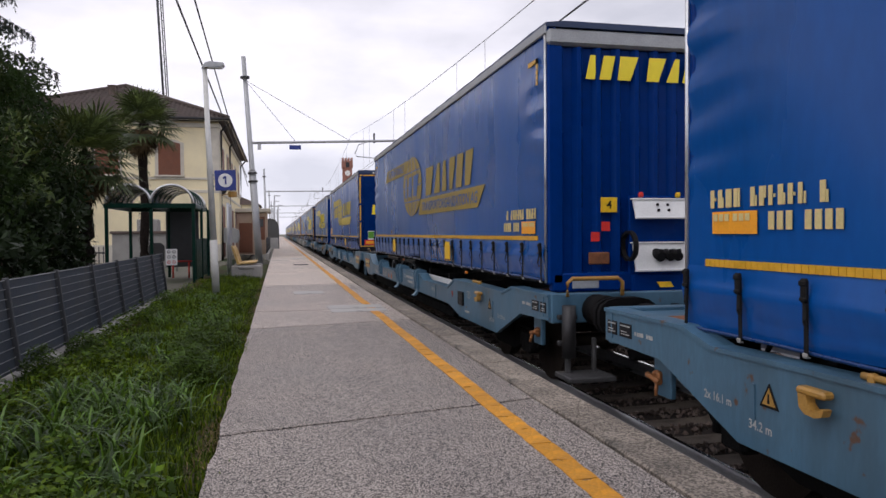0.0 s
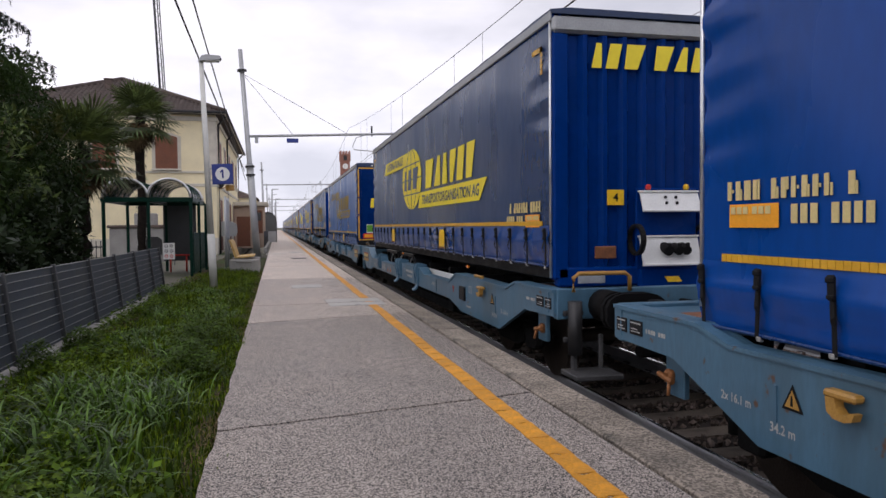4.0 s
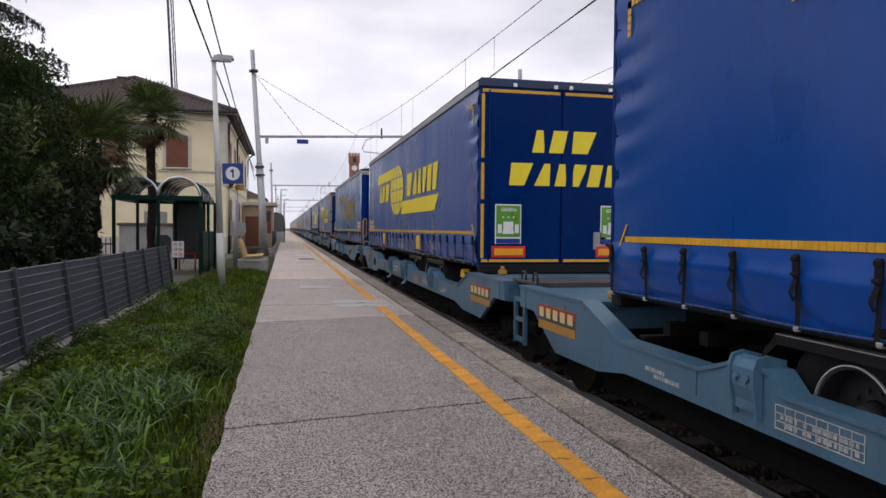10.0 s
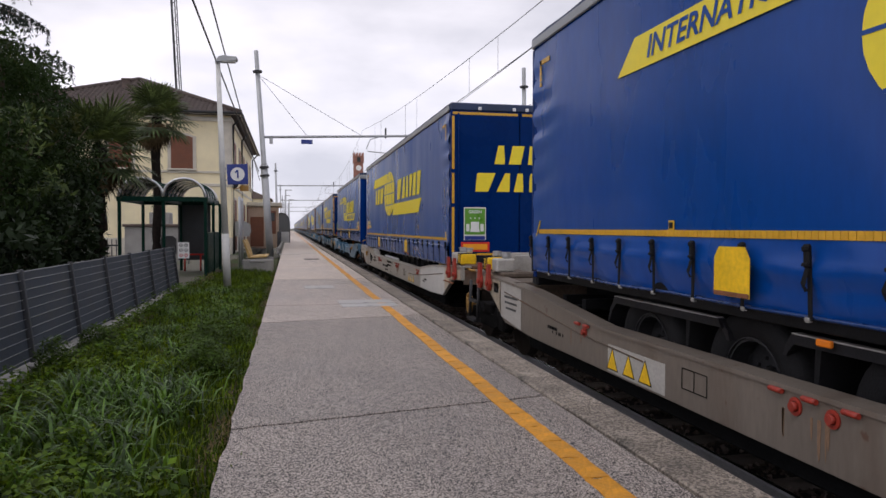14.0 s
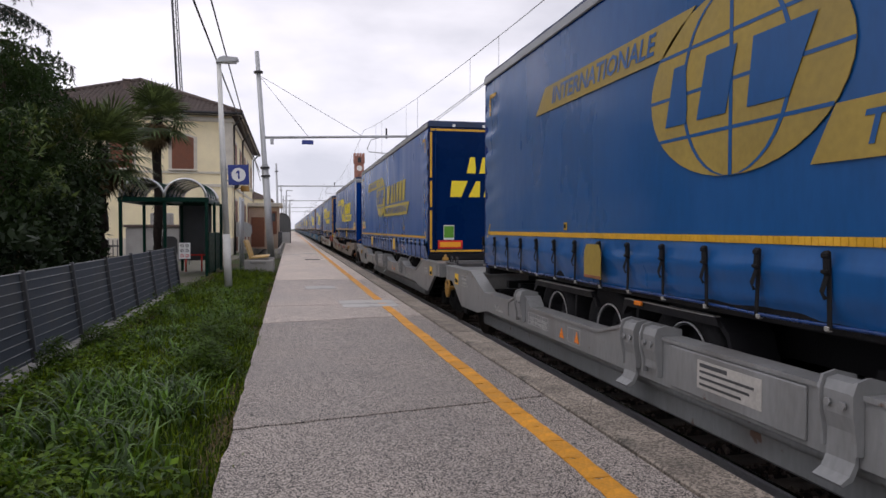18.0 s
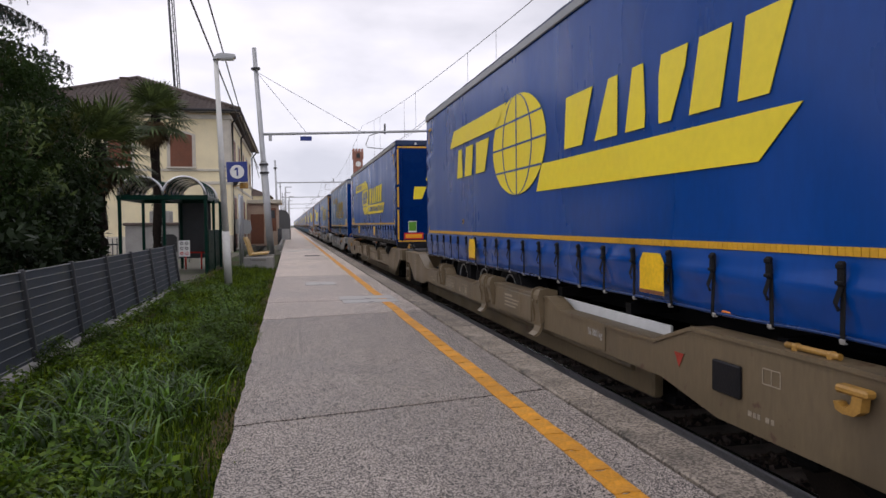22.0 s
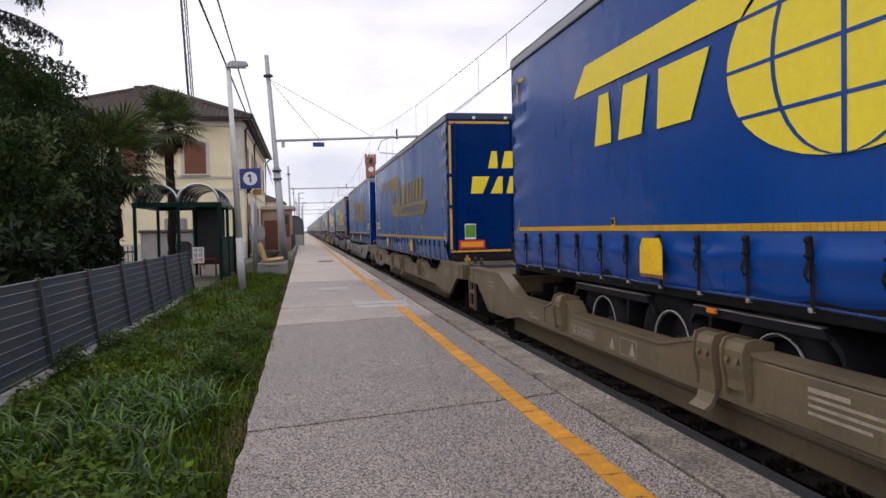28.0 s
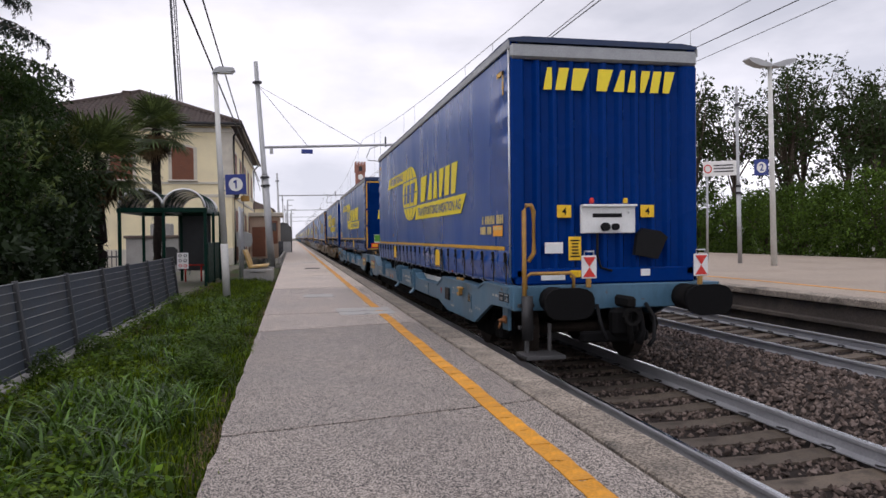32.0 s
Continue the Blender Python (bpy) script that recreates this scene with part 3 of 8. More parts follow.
def logo_geo(kind, side):
    """Plain shapes of the flank print: upper bar, globe, leaning blocks, lower bar. Returns the yellow ones and the blue ones laid over them."""
    y, b = Geo(), Geo()
    def yel(poly):
        flank(y, side, to_flank(poly, side))
    def blu(poly, out=0.0195):
        flank(b, side, to_flank(poly, side), out, 0.002)
    cx, cz, rx, rz = 5.9, 2.74, 1.03, 0.615
    yel([(cx + rx * math.cos(2 * math.pi * k / 40), cz + rz * math.sin(2 * math.pi * k / 40)) for k in range(40)])
    yel([(2.2, 3.06), (cx - 0.85, 3.06), (cx - 0.42, 3.33), (2.5, 3.33)])
    end = 10.55 if kind == "plain" else 10.95
    yel([(cx + 0.72, 2.13), (end, 2.13), (end + 0.38, 2.43), (cx + 0.9, 2.43)])
    for q in lettering(LONG, 7.32, 3.46, 2.52, 3.03) if kind == "plain" else lettering(LONG, 7.18, 3.50, 2.48, 2.99):
        yel(q)
    if kind == "plain":
        for q in lettering(SHORT, 2.66, 1.98, 2.52, 2.98):
            yel(q)
    # meridians and parallels of the globe
    for f in (-0.55, 0.0, 0.55):
        pts = [(cx + f * rx * math.sin(math.pi * k / 18), cz + rz * math.cos(math.pi * k / 18)) for k in range(19)]
        for p, q in zip(pts, pts[1:]):
            blu([(p[0] - 0.018, p[1]), (p[0] + 0.018, p[1]), (q[0] + 0.018, q[1]), (q[0] - 0.018, q[1])], 0.0155)
    for f in (-0.5, 0.0, 0.5):
        half = rx * math.sqrt(1 - f * f)
        z = cz + f * rz
        blu([(cx - half, z - 0.012), (cx + half, z - 0.012), (cx + half, z + 0.012), (cx - half, z + 0.012)], 0.0145)
    if kind == "worded":
        for q in lettering(SHORT, cx - 0.84, 1.56, 2.53, 2.95, 0.28, 0.04):
            blu(q)
        for word, a, z, size, width in (("INTERNATIONALE", 2.70, 3.125, 0.235, 2.25), ("TRANSPORTORGANISATION AG", cx + 1.06, 2.20, 0.235, 4.02)):
            b.word(word, size, width, lambda u, v: (side * (TW + 0.0185), to_flank([(a + u, z + v)], side)[0][0], z + v))
    return y, b


def code_geo(side, n):
    """Owner code and number plate of the flank, as plain bars by the front wall."""
    g, h = Geo(), Geo()
    def put(geo, a0, a1, z0, z1, out):
        p = [(a0, z0), (a1, z0), (a1, z1), (a0, z1)]
        geo.prism(p, 0, side * (TW + out), side * (TW + out + 0.005))
    r = random.Random(5)
    x = 0.32
    for w in (1, 1, 1, 1, 0, 1, 1, 1, 1, 1, 1, 0, 1):
        if w:
            put(g, x, x + r.uniform(0.030, 0.042), 1.92, 2.035, 0.010)
            put(g, x + 0.043, x + 0.057, r.choice((1.92, 1.965)), r.choice((1.985, 2.035)), 0.010)
        x += 0.080
    for i in range(8):
        if i != 3:
            put(g, 0.88 + i * 0.073, 0.928 + i * 0.073, 1.78, 1.885, 0.010)
    put(h, 0.34, 0.78, 1.755, 1.895, 0.010)
    for i in range(2):
        for k in range(3):
            put(g, 0.36 + i * 0.20 + k * 0.058, 0.402 + i * 0.20 + k * 0.058, 1.835, 1.88, 0.0155)
    return g, h


def bulkhead_geo():
    g = Geo()
    pts, n = [], 10
    x = -TW + 0.16
    step = (2 * TW - 0.32) / n
    prof = []
    for i in range(n):
        prof += [(x, 0.0), (x + step * 0.18, 0.055), (x + step * 0.62, 0.055), (x + step * 0.80, 0.0)]
        x += step
    prof.append((TW - 0.16, 0.0))
    top, bot = Z_TOP - 0.22, 1.22
    for px, py in prof:
        pts += [(px, py, bot), (px, py, top)]
    g.add(pts, [(2 * i, 2 * i + 2, 2 * i + 3, 2 * i + 1) for i in range(len(prof) - 1)])
    g.box((-TW + 0.09, 0.03, (bot + top) / 2), (0.17, 0.10, top - bot), 0.02)
    g.box((TW - 0.09, 0.03, (bot + top) / 2), (0.17, 0.10, top - bot), 0.02)
    g.box((0, 0.09, (bot + top) / 2), (2 * TW - 0.2, 0.04, top - bot))
    return g


def front_print():
    g = Geo()
    for kinds, x, w in ((SHORT, -0.86, 0.60), (LONG, -0.18, 1.10)):
        for q in lettering(kinds, x, w, 3.39, 3.645, 0.22, 0.012):
            g.prism(q, 1, -0.001, -0.007)
    return g


def door_print():
    """Leaning blocks of the rear doors, read from behind (outward is +y, so x runs backwards)."""
    g = Geo()
    for kinds, x, w, z0, z1 in ((SHORT, -0.50, 1.02, 2.92, 3.25), (LONG, -0.90, 1.82, 2.43, 2.76)):
        for q in lettering(kinds, x, w, z0, z1, 0.22, 0.015):
            g.prism([(-p, z) for p, z in q], 1, TL + 0.062, TL + 0.067)
    return g


def trailer(u, turned, blue, ink, kind, posters, dz, name_seed):
    """A curtain-sided semi-trailer; its front wall is at local y = 0, its rear doors at y = TL."""
    t = thing("semi_trailer", pose(TRACK, u, RAIL), f"{'dark navy' if blue == 'navy' else 'faded blue' if blue == 'faded' else 'blue'} curtain-sided semi-trailer, {'pale gold' if ink == 'gold' else 'yellow'} globe print, on a pocket wagon",
              "semi-trailer", "trailers on the train")
    def box_frame():
        g = Geo()
        for sx in (-1, 1):
            g.box((sx * (TW - 0.05), TL / 2, Z_TOP - 0.07), (0.10, TL - 0.02, 0.13), 0.02)
            for y in (0.06, TL - 0.05):
                g.box((sx * (TW - 0.06), y, (Z_BOT + Z_TOP) / 2), (0.10, 0.10, Z_TOP - Z_BOT), 0.015)
        g.box((0, TL / 2, 1.33), (2 * TW - 0.16, TL - 0.1, 0.06))
        return g
    part("frame", box_frame, "bulkhead", t, key="t_frame")
    for sx in (-1, 1):
        part("side_rail", lambda: Geo().box((sx * (TW - 0.06), TL / 2, 1.30), (0.08, TL - 0.06, 0.16), 0.01), "black_steel", t, key=("siderail", sx))
    def roof():
        g = Geo()
        prof = [(-TW - 0.01, Z_TOP - 0.02), (TW + 0.01, Z_TOP - 0.02), (TW + 0.01, Z_TOP + 0.02), (TW - 0.2, Z_TOP + 0.045), (-TW + 0.2, Z_TOP + 0.045), (-TW - 0.01, Z_TOP + 0.02)]
        n, m = 28, len(prof)
        g.add([(x, TL * i / n, z + (0.008 * (i % 2) if z > Z_TOP else 0)) for i in range(n + 1) for x, z in prof],
              [(i * m + j, i * m + (j + 1) % m, (i + 1) * m + (j + 1) % m, (i + 1) * m + j) for i in range(n) for j in range(m)] + [tuple(range(m))[::-1], tuple(n * m + j for j in range(m))])
        return g
    part("roof", roof, "roof_tarp", t, key="t_roof")
    for s in (-1, 1):
        part("curtain", lambda: curtain_mesh(s), "curtain_" + blue, t, key=("curtain", s))
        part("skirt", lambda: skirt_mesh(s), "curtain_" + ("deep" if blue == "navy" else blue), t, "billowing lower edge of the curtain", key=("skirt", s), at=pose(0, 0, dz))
        part("skirt_piping", lambda: Geo().tube([(s * (TW + 0.026 + 0.012 * math.sin(i * 1.3)), 0.05 + (TL - 0.1) * i / 48, Z_BOT + 0.004 * math.sin(i * 0.9)) for i in range(49)], 0.012, 5), "skirt_edge", t, key=("piping", s), at=pose(0, 0, dz))
        part("top_rail", lambda: Geo().box((s * (TW + 0.012), TL / 2, Z_TOP - 0.055), (0.03, TL, 0.10), 0.01), "steel_grey", t, key=("toprail", s))
        def line():
            g = Geo()
            n = 260
            for i in range(5, n - 5):
                y0 = TL * i / n
                g.prism([(y0 + 0.0025, Z_LINE - 0.022), (y0 + TL / n - 0.0025, Z_LINE - 0.022), (y0 + TL / n - 0.0025, Z_LINE + 0.026), (y0 + 0.0025, Z_LINE + 0.026)], 0, s * (TW + 0.006), s * (TW + 0.016))
            return g
        part("reflective_tape", line, "tape_yellow", t, key=("line", s), at=pose(0, 0, dz))["kind"] = "stuff"
        yk, bk = ("logo", kind, s, "y"), ("logo", kind, s, "b")
        if yk not in MESHES:
            gy, gb = logo_geo(kind, s)
            MESHES[yk], MESHES[bk] = gy.mesh("print"), gb.mesh("overprint")
        emblem = part("flank_print", None, {"yellow": "yellow", "gold": "gold", "dusty": "dust_yellow"}[ink], t, key=yk)
        part("overprint", None, "curtain_" + blue, emblem, key=bk)["kind"] = "stuff"
        ck = ("code", s)
        if ck not in MESHES:
            ga, gb = code_geo(s, 0)
            MESHES[ck], MESHES[ck, "plate"] = ga.mesh("code"), gb.mesh("plate")
        part("owner_code", None, "pale_code", t, key=ck)["kind"] = "stuff"
        part("data_plate", None, "reflector_orange", t, key=(ck, "plate"))
        def strap_row():
            g = Geo()
            one = strap_mesh(1)
            for k in range(25):
                o = len(g.v)
                g.v += [(x, y + 0.10 + (TL - 0.2) * k / 24, z + Z_LINE - 0.06) for x, y, z in one.v]
                g.f += [tuple(i + o for i in f) for f in one.f]
                g.s += one.s
            return g
        def hooks(s):
            g = Geo()
            for k in range(25):
                one = hook_mesh(s)
                g.add([(x, y + 0.10 + (TL - 0.2) * k / 24, z + Z_LINE - 0.055) for x, y, z in one.v], one.f)
            return g
        near = (-1 if not turned else 1) if name_seed < 20 else 0          # the flank beside the platform
        if s != near:
            part("strap_row", lambda: Geo().add([(s * x, y, z) for x, y, z in strap_row().v], [f if s > 0 else f[::-1] for f in strap_row().f]), "strap", t, key=("straprow", s), at=pose(0, 0, dz))["kind"] = "stuff"
        for k in range(25 if s == near else 0):
            y = 0.10 + (TL - 0.2) * k / 24
            tilt = 7 * math.sin(k * 2.4 + name_seed)
            part("strap", lambda: strap_mesh(s), "strap", t, key=("strap", s), at=pose(0, y, Z_LINE - 0.055 + dz, tilt * 0.45, 0, 0))
        part("hook_strip", lambda: hooks(s), "sill_alu", t, key=("hooks", s), at=pose(0, 0, dz))["kind"] = "stuff"
        for y in (4.65 if name_seed == 16 else 4.2, 9.31 if turned else 9.65):
            part("document_patch", lambda: Geo().prism([(-0.18, 1.27), (0.18, 1.27), (0.18, 1.51), (0.13, 1.58), (-0.13, 1.58), (-0.18, 1.51)], 0, s * (TW + 0.085), s * (TW + 0.091)), "gold" if blue == "faded" else "patch_yellow", t, key=("patch", s), at=pose(0, y, dz))
        if s != (1 if turned else -1):
            continue
        for y in (4.65 if name_seed == 16 else 4.2, 9.31 if turned else 9.65):
            part("patch_hem", lambda: Geo().box((s * (TW + 0.090), 0, 1.285), (0.008, 0.36, 0.028), 0.003), "rust", t, "rusty hem bar of the yellow patch", key=("phem", s), at=pose(0, y, dz))
        part("tension_pole", lambda: Geo().tube([(s * (TW + 0.006), 0.035, Z_BOT + 0.02), (s * (TW + 0.006), 0.035, Z_TOP - 0.10)], 0.016, 8), "alu", t, "bright aluminium pole at the curtain's front edge", key=("pole", s))
        if name_seed in (9, 11):
            def cord():
                pts = []
                for k in range(48):
                    y = 0.10 + (TL - 0.2) * k / 47
                    sag = 0.012 if k % 2 else 0.0
                    pts.append((s * (TW + 0.075 + 0.02 * (k % 2)), y, Z_LINE - 0.10 - sag + 0.01 * math.sin(k * 1.7)))
                return Geo().tube(pts, 0.0035, 5)
            part("customs_cord", cord, "white_plastic", t, "thin white cord through the strap buckles", key=("cord", s), at=pose(0, 0, dz))
        if name_seed < 22:
            tag = part("flank_tag", lambda: Geo().box((s * (TW + 0.010), 10.5, Z_LINE + 0.15), (0.008, 0.075, 0.075), 0.002), "tape_yellow", t, key=("ftag", s))
            part("tag_centre", lambda: Geo().box((s * (TW + 0.0155), 10.5, Z_LINE + 0.15), (0.004, 0.045, 0.045)), "strap", tag, key=("ftagc", s))
        def corner():
            g = Geo()
            for a, z in ((0.42, 3.60),):
                for e in (1, -1):
                    y = 0.25 if e > 0 else TL - 0.25
                    for i in range(5):
                        flank(g, s, [(y + e * i * 0.06, z), (y + e * (i * 0.06 + 0.05), z), (y + e * (i * 0.06 + 0.05), z + 0.05), (y + e * i * 0.06, z + 0.05)])
                        flank(g, s, [(y, z - i * 0.06), (y + e * 0.05, z - i * 0.06), (y + e * 0.05, z - i * 0.06 + 0.05), (y, z - i * 0.06 + 0.05)])
            return g
        part("corner_marking", corner, "tape_yellow", t, key=("corner", s))["kind"] = "stuff"
        def tail_mark():
            return flank(Geo(), s, [(TL - 0.30, 1.775), (TL - 0.282, 1.781), (TL - 0.15, 1.60), (TL - 0.168, 1.594)])
        part("diagonal_marking", tail_mark, "patch_yellow", t, key=("tail", s), at=pose(0, 0, dz))
        part("marker_lamp", lambda: Geo().box((s * (TW - 0.02), 3.4, 1.17), (0.03, 0.10, 0.04), 0.008), "orange_lens", t, key=("mk", s))
        part("marker_lamp", lambda: Geo().box((s * (TW - 0.02), 8.98, 1.17), (0.03, 0.11, 0.04), 0.008), "orange_lens", t, key=("mk2", s))
    # front wall
    front = part("front_wall", bulkhead_geo, "bulkhead", t, "corrugated blue steel front wall", key="front")
    part("front_print", front_print, "yellow", front, key="front_print")
    part("front_header", lambda: Geo().box((0, 0.02, Z_TOP - 0.13), (2 * TW, 0.10, 0.17), 0.03), "steel_grey", front, key="header")
    part("front_sill", lambda: Geo().box((0, 0.04, 1.24), (2 * TW - 0.1, 0.12, 0.20), 0.02), "bulkhead", front, key="fsill")
    for x in (-0.58, 0.56):
        part("warning_plate", lambda: Geo().box((0, -0.008, 2.06), (0.19, 0.012, 0.16), 0.003), "patch_yellow", front, key="warn4", at=pose(x, 0, 0))
        part("warning_digit", lambda: Geo().word("4", 0.12, 0.06, lambda u, v: (u - 0.03, -0.0155, 2.02 + v), 0.0), "strap", front, key="warn4m", at=pose(x, 0, 0))
    if name_seed == 0:
        def coupling():
            g = Geo()
            g.box((0, -0.03, 1.96), (0.74, 0.06, 0.36), 0.01)
            g.box((0, -0.07, 2.13), (0.74, 0.10, 0.03), 0.005)
            for x in (-0.28, -0.1, 0.1, 0.28):
                g.tube([(x, -0.05, 2.05), (x, -0.09, 2.05)], 0.012, 6)
            return g
        pl = part("coupling_plate", coupling, "white_plastic", front, "white plate with hose couplings", key="coupling")
        part("socket", lambda: Geo().tube([(-0.06, -0.05, 1.86), (-0.06, -0.13, 1.86)], 0.055, 10).tube([(0.08, -0.05, 1.86), (0.08, -0.12, 1.86)], 0.045, 10), "strap", pl, key="socket")
        part("coupling_head", lambda: Geo().box((-0.24, -0.08, 2.19), (0.05, 0.06, 0.07), 0.012), "red", pl, key="chead_r")
        part("coupling_head", lambda: Geo().box((0.22, -0.08, 2.19), (0.05, 0.06, 0.07), 0.012), "patch_yellow", pl, key="chead_y")
        part("coupling_slot", lambda: Geo().box((-0.02, -0.062, 2.005), (0.40, 0.008, 0.05), 0.003), "strap", pl, key="cslot")
        def notice_lines():
            g = Geo()
            for q in range(6):
                g.box((-0.44, -0.016, 1.69 - 0.04 * q), (0.12 if q in (0, 5) else 0.09, 0.004, 0.018))
            return g
        np_ = part("notice_plate", lambda: Geo().box((-0.44, -0.008, 1.59), (0.17, 0.012, 0.30), 0.003), "patch_yellow", front, key="notice")
        part("notice_text", notice_lines, "strap", np_, key="nlines")["kind"] = "stuff"
        part("label_plate", lambda: Geo().box((-0.72, -0.008, 1.60), (0.24, 0.012, 0.14), 0.003), "white_plastic", front, key="labelp")
        part("number_bar", lambda: Geo().box((-0.74, -0.03, 1.24), (0.32, 0.012, 0.09), 0.003), "white_plastic", front, key="numbar")
        part("cable_bag", lambda: Geo().prism([(0.34, 1.50), (0.66, 1.44), (0.80, 1.72), (0.70, 1.80), (0.46, 1.84), (0.38, 1.76)], 1, -0.10, -0.02), "strap", front, "dark hanging cable bag", key="cbag")
        part("hanging_hose", lambda: Geo().tube([(-0.14, -0.03, 1.78), (-0.15, -0.04, 1.5), (-0.1, -0.04, 1.34), (0.05, -0.04, 1.30)], 0.016, 6), "strap", front, key="hhose")
        part("sill_plate", lambda: Geo().box((-0.44, -0.03, 1.27), (0.15, 0.012, 0.09), 0.003), "patch_yellow", front, key="splate")
        part("sill_plate", lambda: Geo().box((0.52, -0.03, 1.27), (0.13, 0.012, 0.09), 0.003), "white_plastic", front, key="splate2")
    elif name_seed < 22:
        # newer trailers: an open rack with two sloping shelves
        def shelf(h):
            g = Geo().prism([(-0.05, h), (-0.13, 0.0), (-0.11, -0.01), (-0.03, h)], 0, -0.335, 0.335)
            g.box((0, -0.135, -0.012), (0.69, 0.035, 0.025), 0.006)
            g.box((0, -0.04, h), (0.69, 0.06, 0.02), 0.005)
            return g
        rk = part("coupling_rack", lambda: Geo().box((0, 0.0, 1.68), (0.70, 0.05, 0.96), 0.01).box((0, -0.03, 1.22), (0.66, 0.10, 0.20), 0.015), "bulkhead", front, "blue recessed rack between the ribs", key="rack")
        part("rack_shelf", lambda: shelf(0.19), "white_plastic", rk, "white sloping shelf for hose couplings", key="rshelf_a", at=pose(0, -0.02, 1.93))
        part("rack_shelf", lambda: shelf(0.28), "white_plastic", rk, "white sloping shelf for hose couplings", key="rshelf_b", at=pose(0, -0.02, 1.37))
        part("shelf_holes", lambda: Geo().box((-0.06, -0.105, 2.06), (0.03, 0.02, 0.03), 0.006).box((0.06, -0.105, 2.06), (0.03, 0.02, 0.03), 0.006).box((-0.06, -0.13, 2.0), (0.03, 0.02, 0.03), 0.006).box((0.06, -0.13, 2.0), (0.03, 0.02, 0.03), 0.006), "strap", rk, key="rholes")["kind"] = "stuff"
        for x, r in ((-0.07, 0.055), (0.05, 0.05), (0.14, 0.05)):
            part("socket", lambda: Geo().tube([(x, -0.08, 1.54), (x, -0.20, 1.50)], r, 10).box((x, -0.20, 1.56), (0.05, 0.03, 0.05), 0.01), "strap", rk, key=("rsock", x))
        part("coupling_head", lambda: Geo().box((-0.24, -0.07, 2.165), (0.05, 0.06, 0.06), 0.015), "red", rk, key="rh_r")
        part("coupling_head", lambda: Geo().box((0.20, -0.07, 2.165), (0.05, 0.06, 0.06), 0.015), "patch_yellow", rk, key="rh_y")
        for x in (-0.39, 0.39):
            part("hose_coil", lambda: Geo().ring((0, -0.10, 1.62), 0, 0.135, 0.165, 0.05, 20), "strap", rk, "black coiled hose", key="coil", at=pose(x, 0, 0))
        part("lamp_plate", lambda: Geo().box((-0.70, -0.02, 1.49), (0.24, 0.03, 0.13), 0.01), "rust", front, "dull rust-red marker plate", key="lampp")
        part("number_bar", lambda: Geo().box((-0.86, -0.03, 1.22), (0.30, 0.012, 0.09), 0.003), "galv", front, key="numbar2")
        part("sill_plate", lambda: Geo().prism([(-0.02, 1.17), (0.14, 1.17), (0.10, 1.23), (-0.06, 1.23)], 1, -0.095, -0.085), "patch_yellow", front, key="splate3")
        if name_seed in (14, 18):
            for x, z in ((-0.74, 1.72), (-0.62, 1.83)):
                part("sticker", lambda: Geo().box((0, -0.014, 0), (0.10, 0.008, 0.10), 0.002), "red", front, key="sticker", at=pose(x, 0, z))
    # rear doors
    def doors(sx):
        g = Geo()
        g.box((sx * TW / 2, TL + 0.03, (Z_TOP - 0.10 + 1.28) / 2 + 0.0), (TW - 0.015, 0.06, Z_TOP - 0.10 - 1.28), 0.012)
        return g
    for sx in (-1, 1):
        d = part("rear_door", lambda: doors(sx), "door_navy" if name_seed == 9 else "door_blue", t, "blue panelled rear door", key=("door", sx))
        for x in (1.13,):
            part("lock_rod", lambda: Geo().tube([(sx * x, TL + 0.075, 1.32), (sx * x, TL + 0.075, Z_TOP - 0.14)], 0.013, 8), "door_navy" if name_seed == 9 else "door_blue", d, key=("rod", sx, x))
        def edge():
            g = Geo()
            for z0, z1 in ((1.36, 2.15), (2.22, 2.75), (2.82, 3.75)):
                g.box((sx * (TW - 0.05), TL + 0.064, (z0 + z1) / 2), (0.045, 0.006, z1 - z0))
            g.box((sx * TW / 2, TL + 0.064, 1.32), (TW - 0.08, 0.006, 0.04))
            g.box((sx * TW / 2, TL + 0.064, 3.80), (TW - 0.08, 0.006, 0.045))
            return g
        part("contour_tape", edge, "tape_yellow", d, key=("edge", sx))["kind"] = "stuff"
        board = part("rear_marking", lambda: Geo().box((sx * 0.82, TL + 0.068, 1.45), (0.52, 0.012, 0.17), 0.003), "red", d, key=("rm", sx))
        part("reflector", lambda: Geo().box((sx * 0.82, TL + 0.077, 1.45), (0.44, 0.008, 0.10), 0.002), "reflector_orange", board, key=("rmo", sx))
        if posters == "big":
            p = part("poster", lambda: Geo().box((sx * 0.83, TL + 0.067, 1.86), (0.40, 0.008, 0.58)), "white_plastic", d, "green poster with a white lorry emblem", key=("post", sx))
            part("poster_field", lambda: Geo().box((sx * 0.83, TL + 0.072, 1.90), (0.37, 0.006, 0.46)), "poster_green", p, key=("postf", sx))
            part("poster_bar", lambda: Geo().box((sx * 0.83, TL + 0.072, 1.61), (0.37, 0.006, 0.07)), "sign_blue", p, key=("postb", sx))
            part("poster_word", lambda: Geo().word("GREEN", 0.075, 0.24, lambda u, v: (sx * 0.83 + 0.12 - u, TL + 0.0765, 2.045 + v), 0.0), "white_plastic", p, key=("postw", sx))
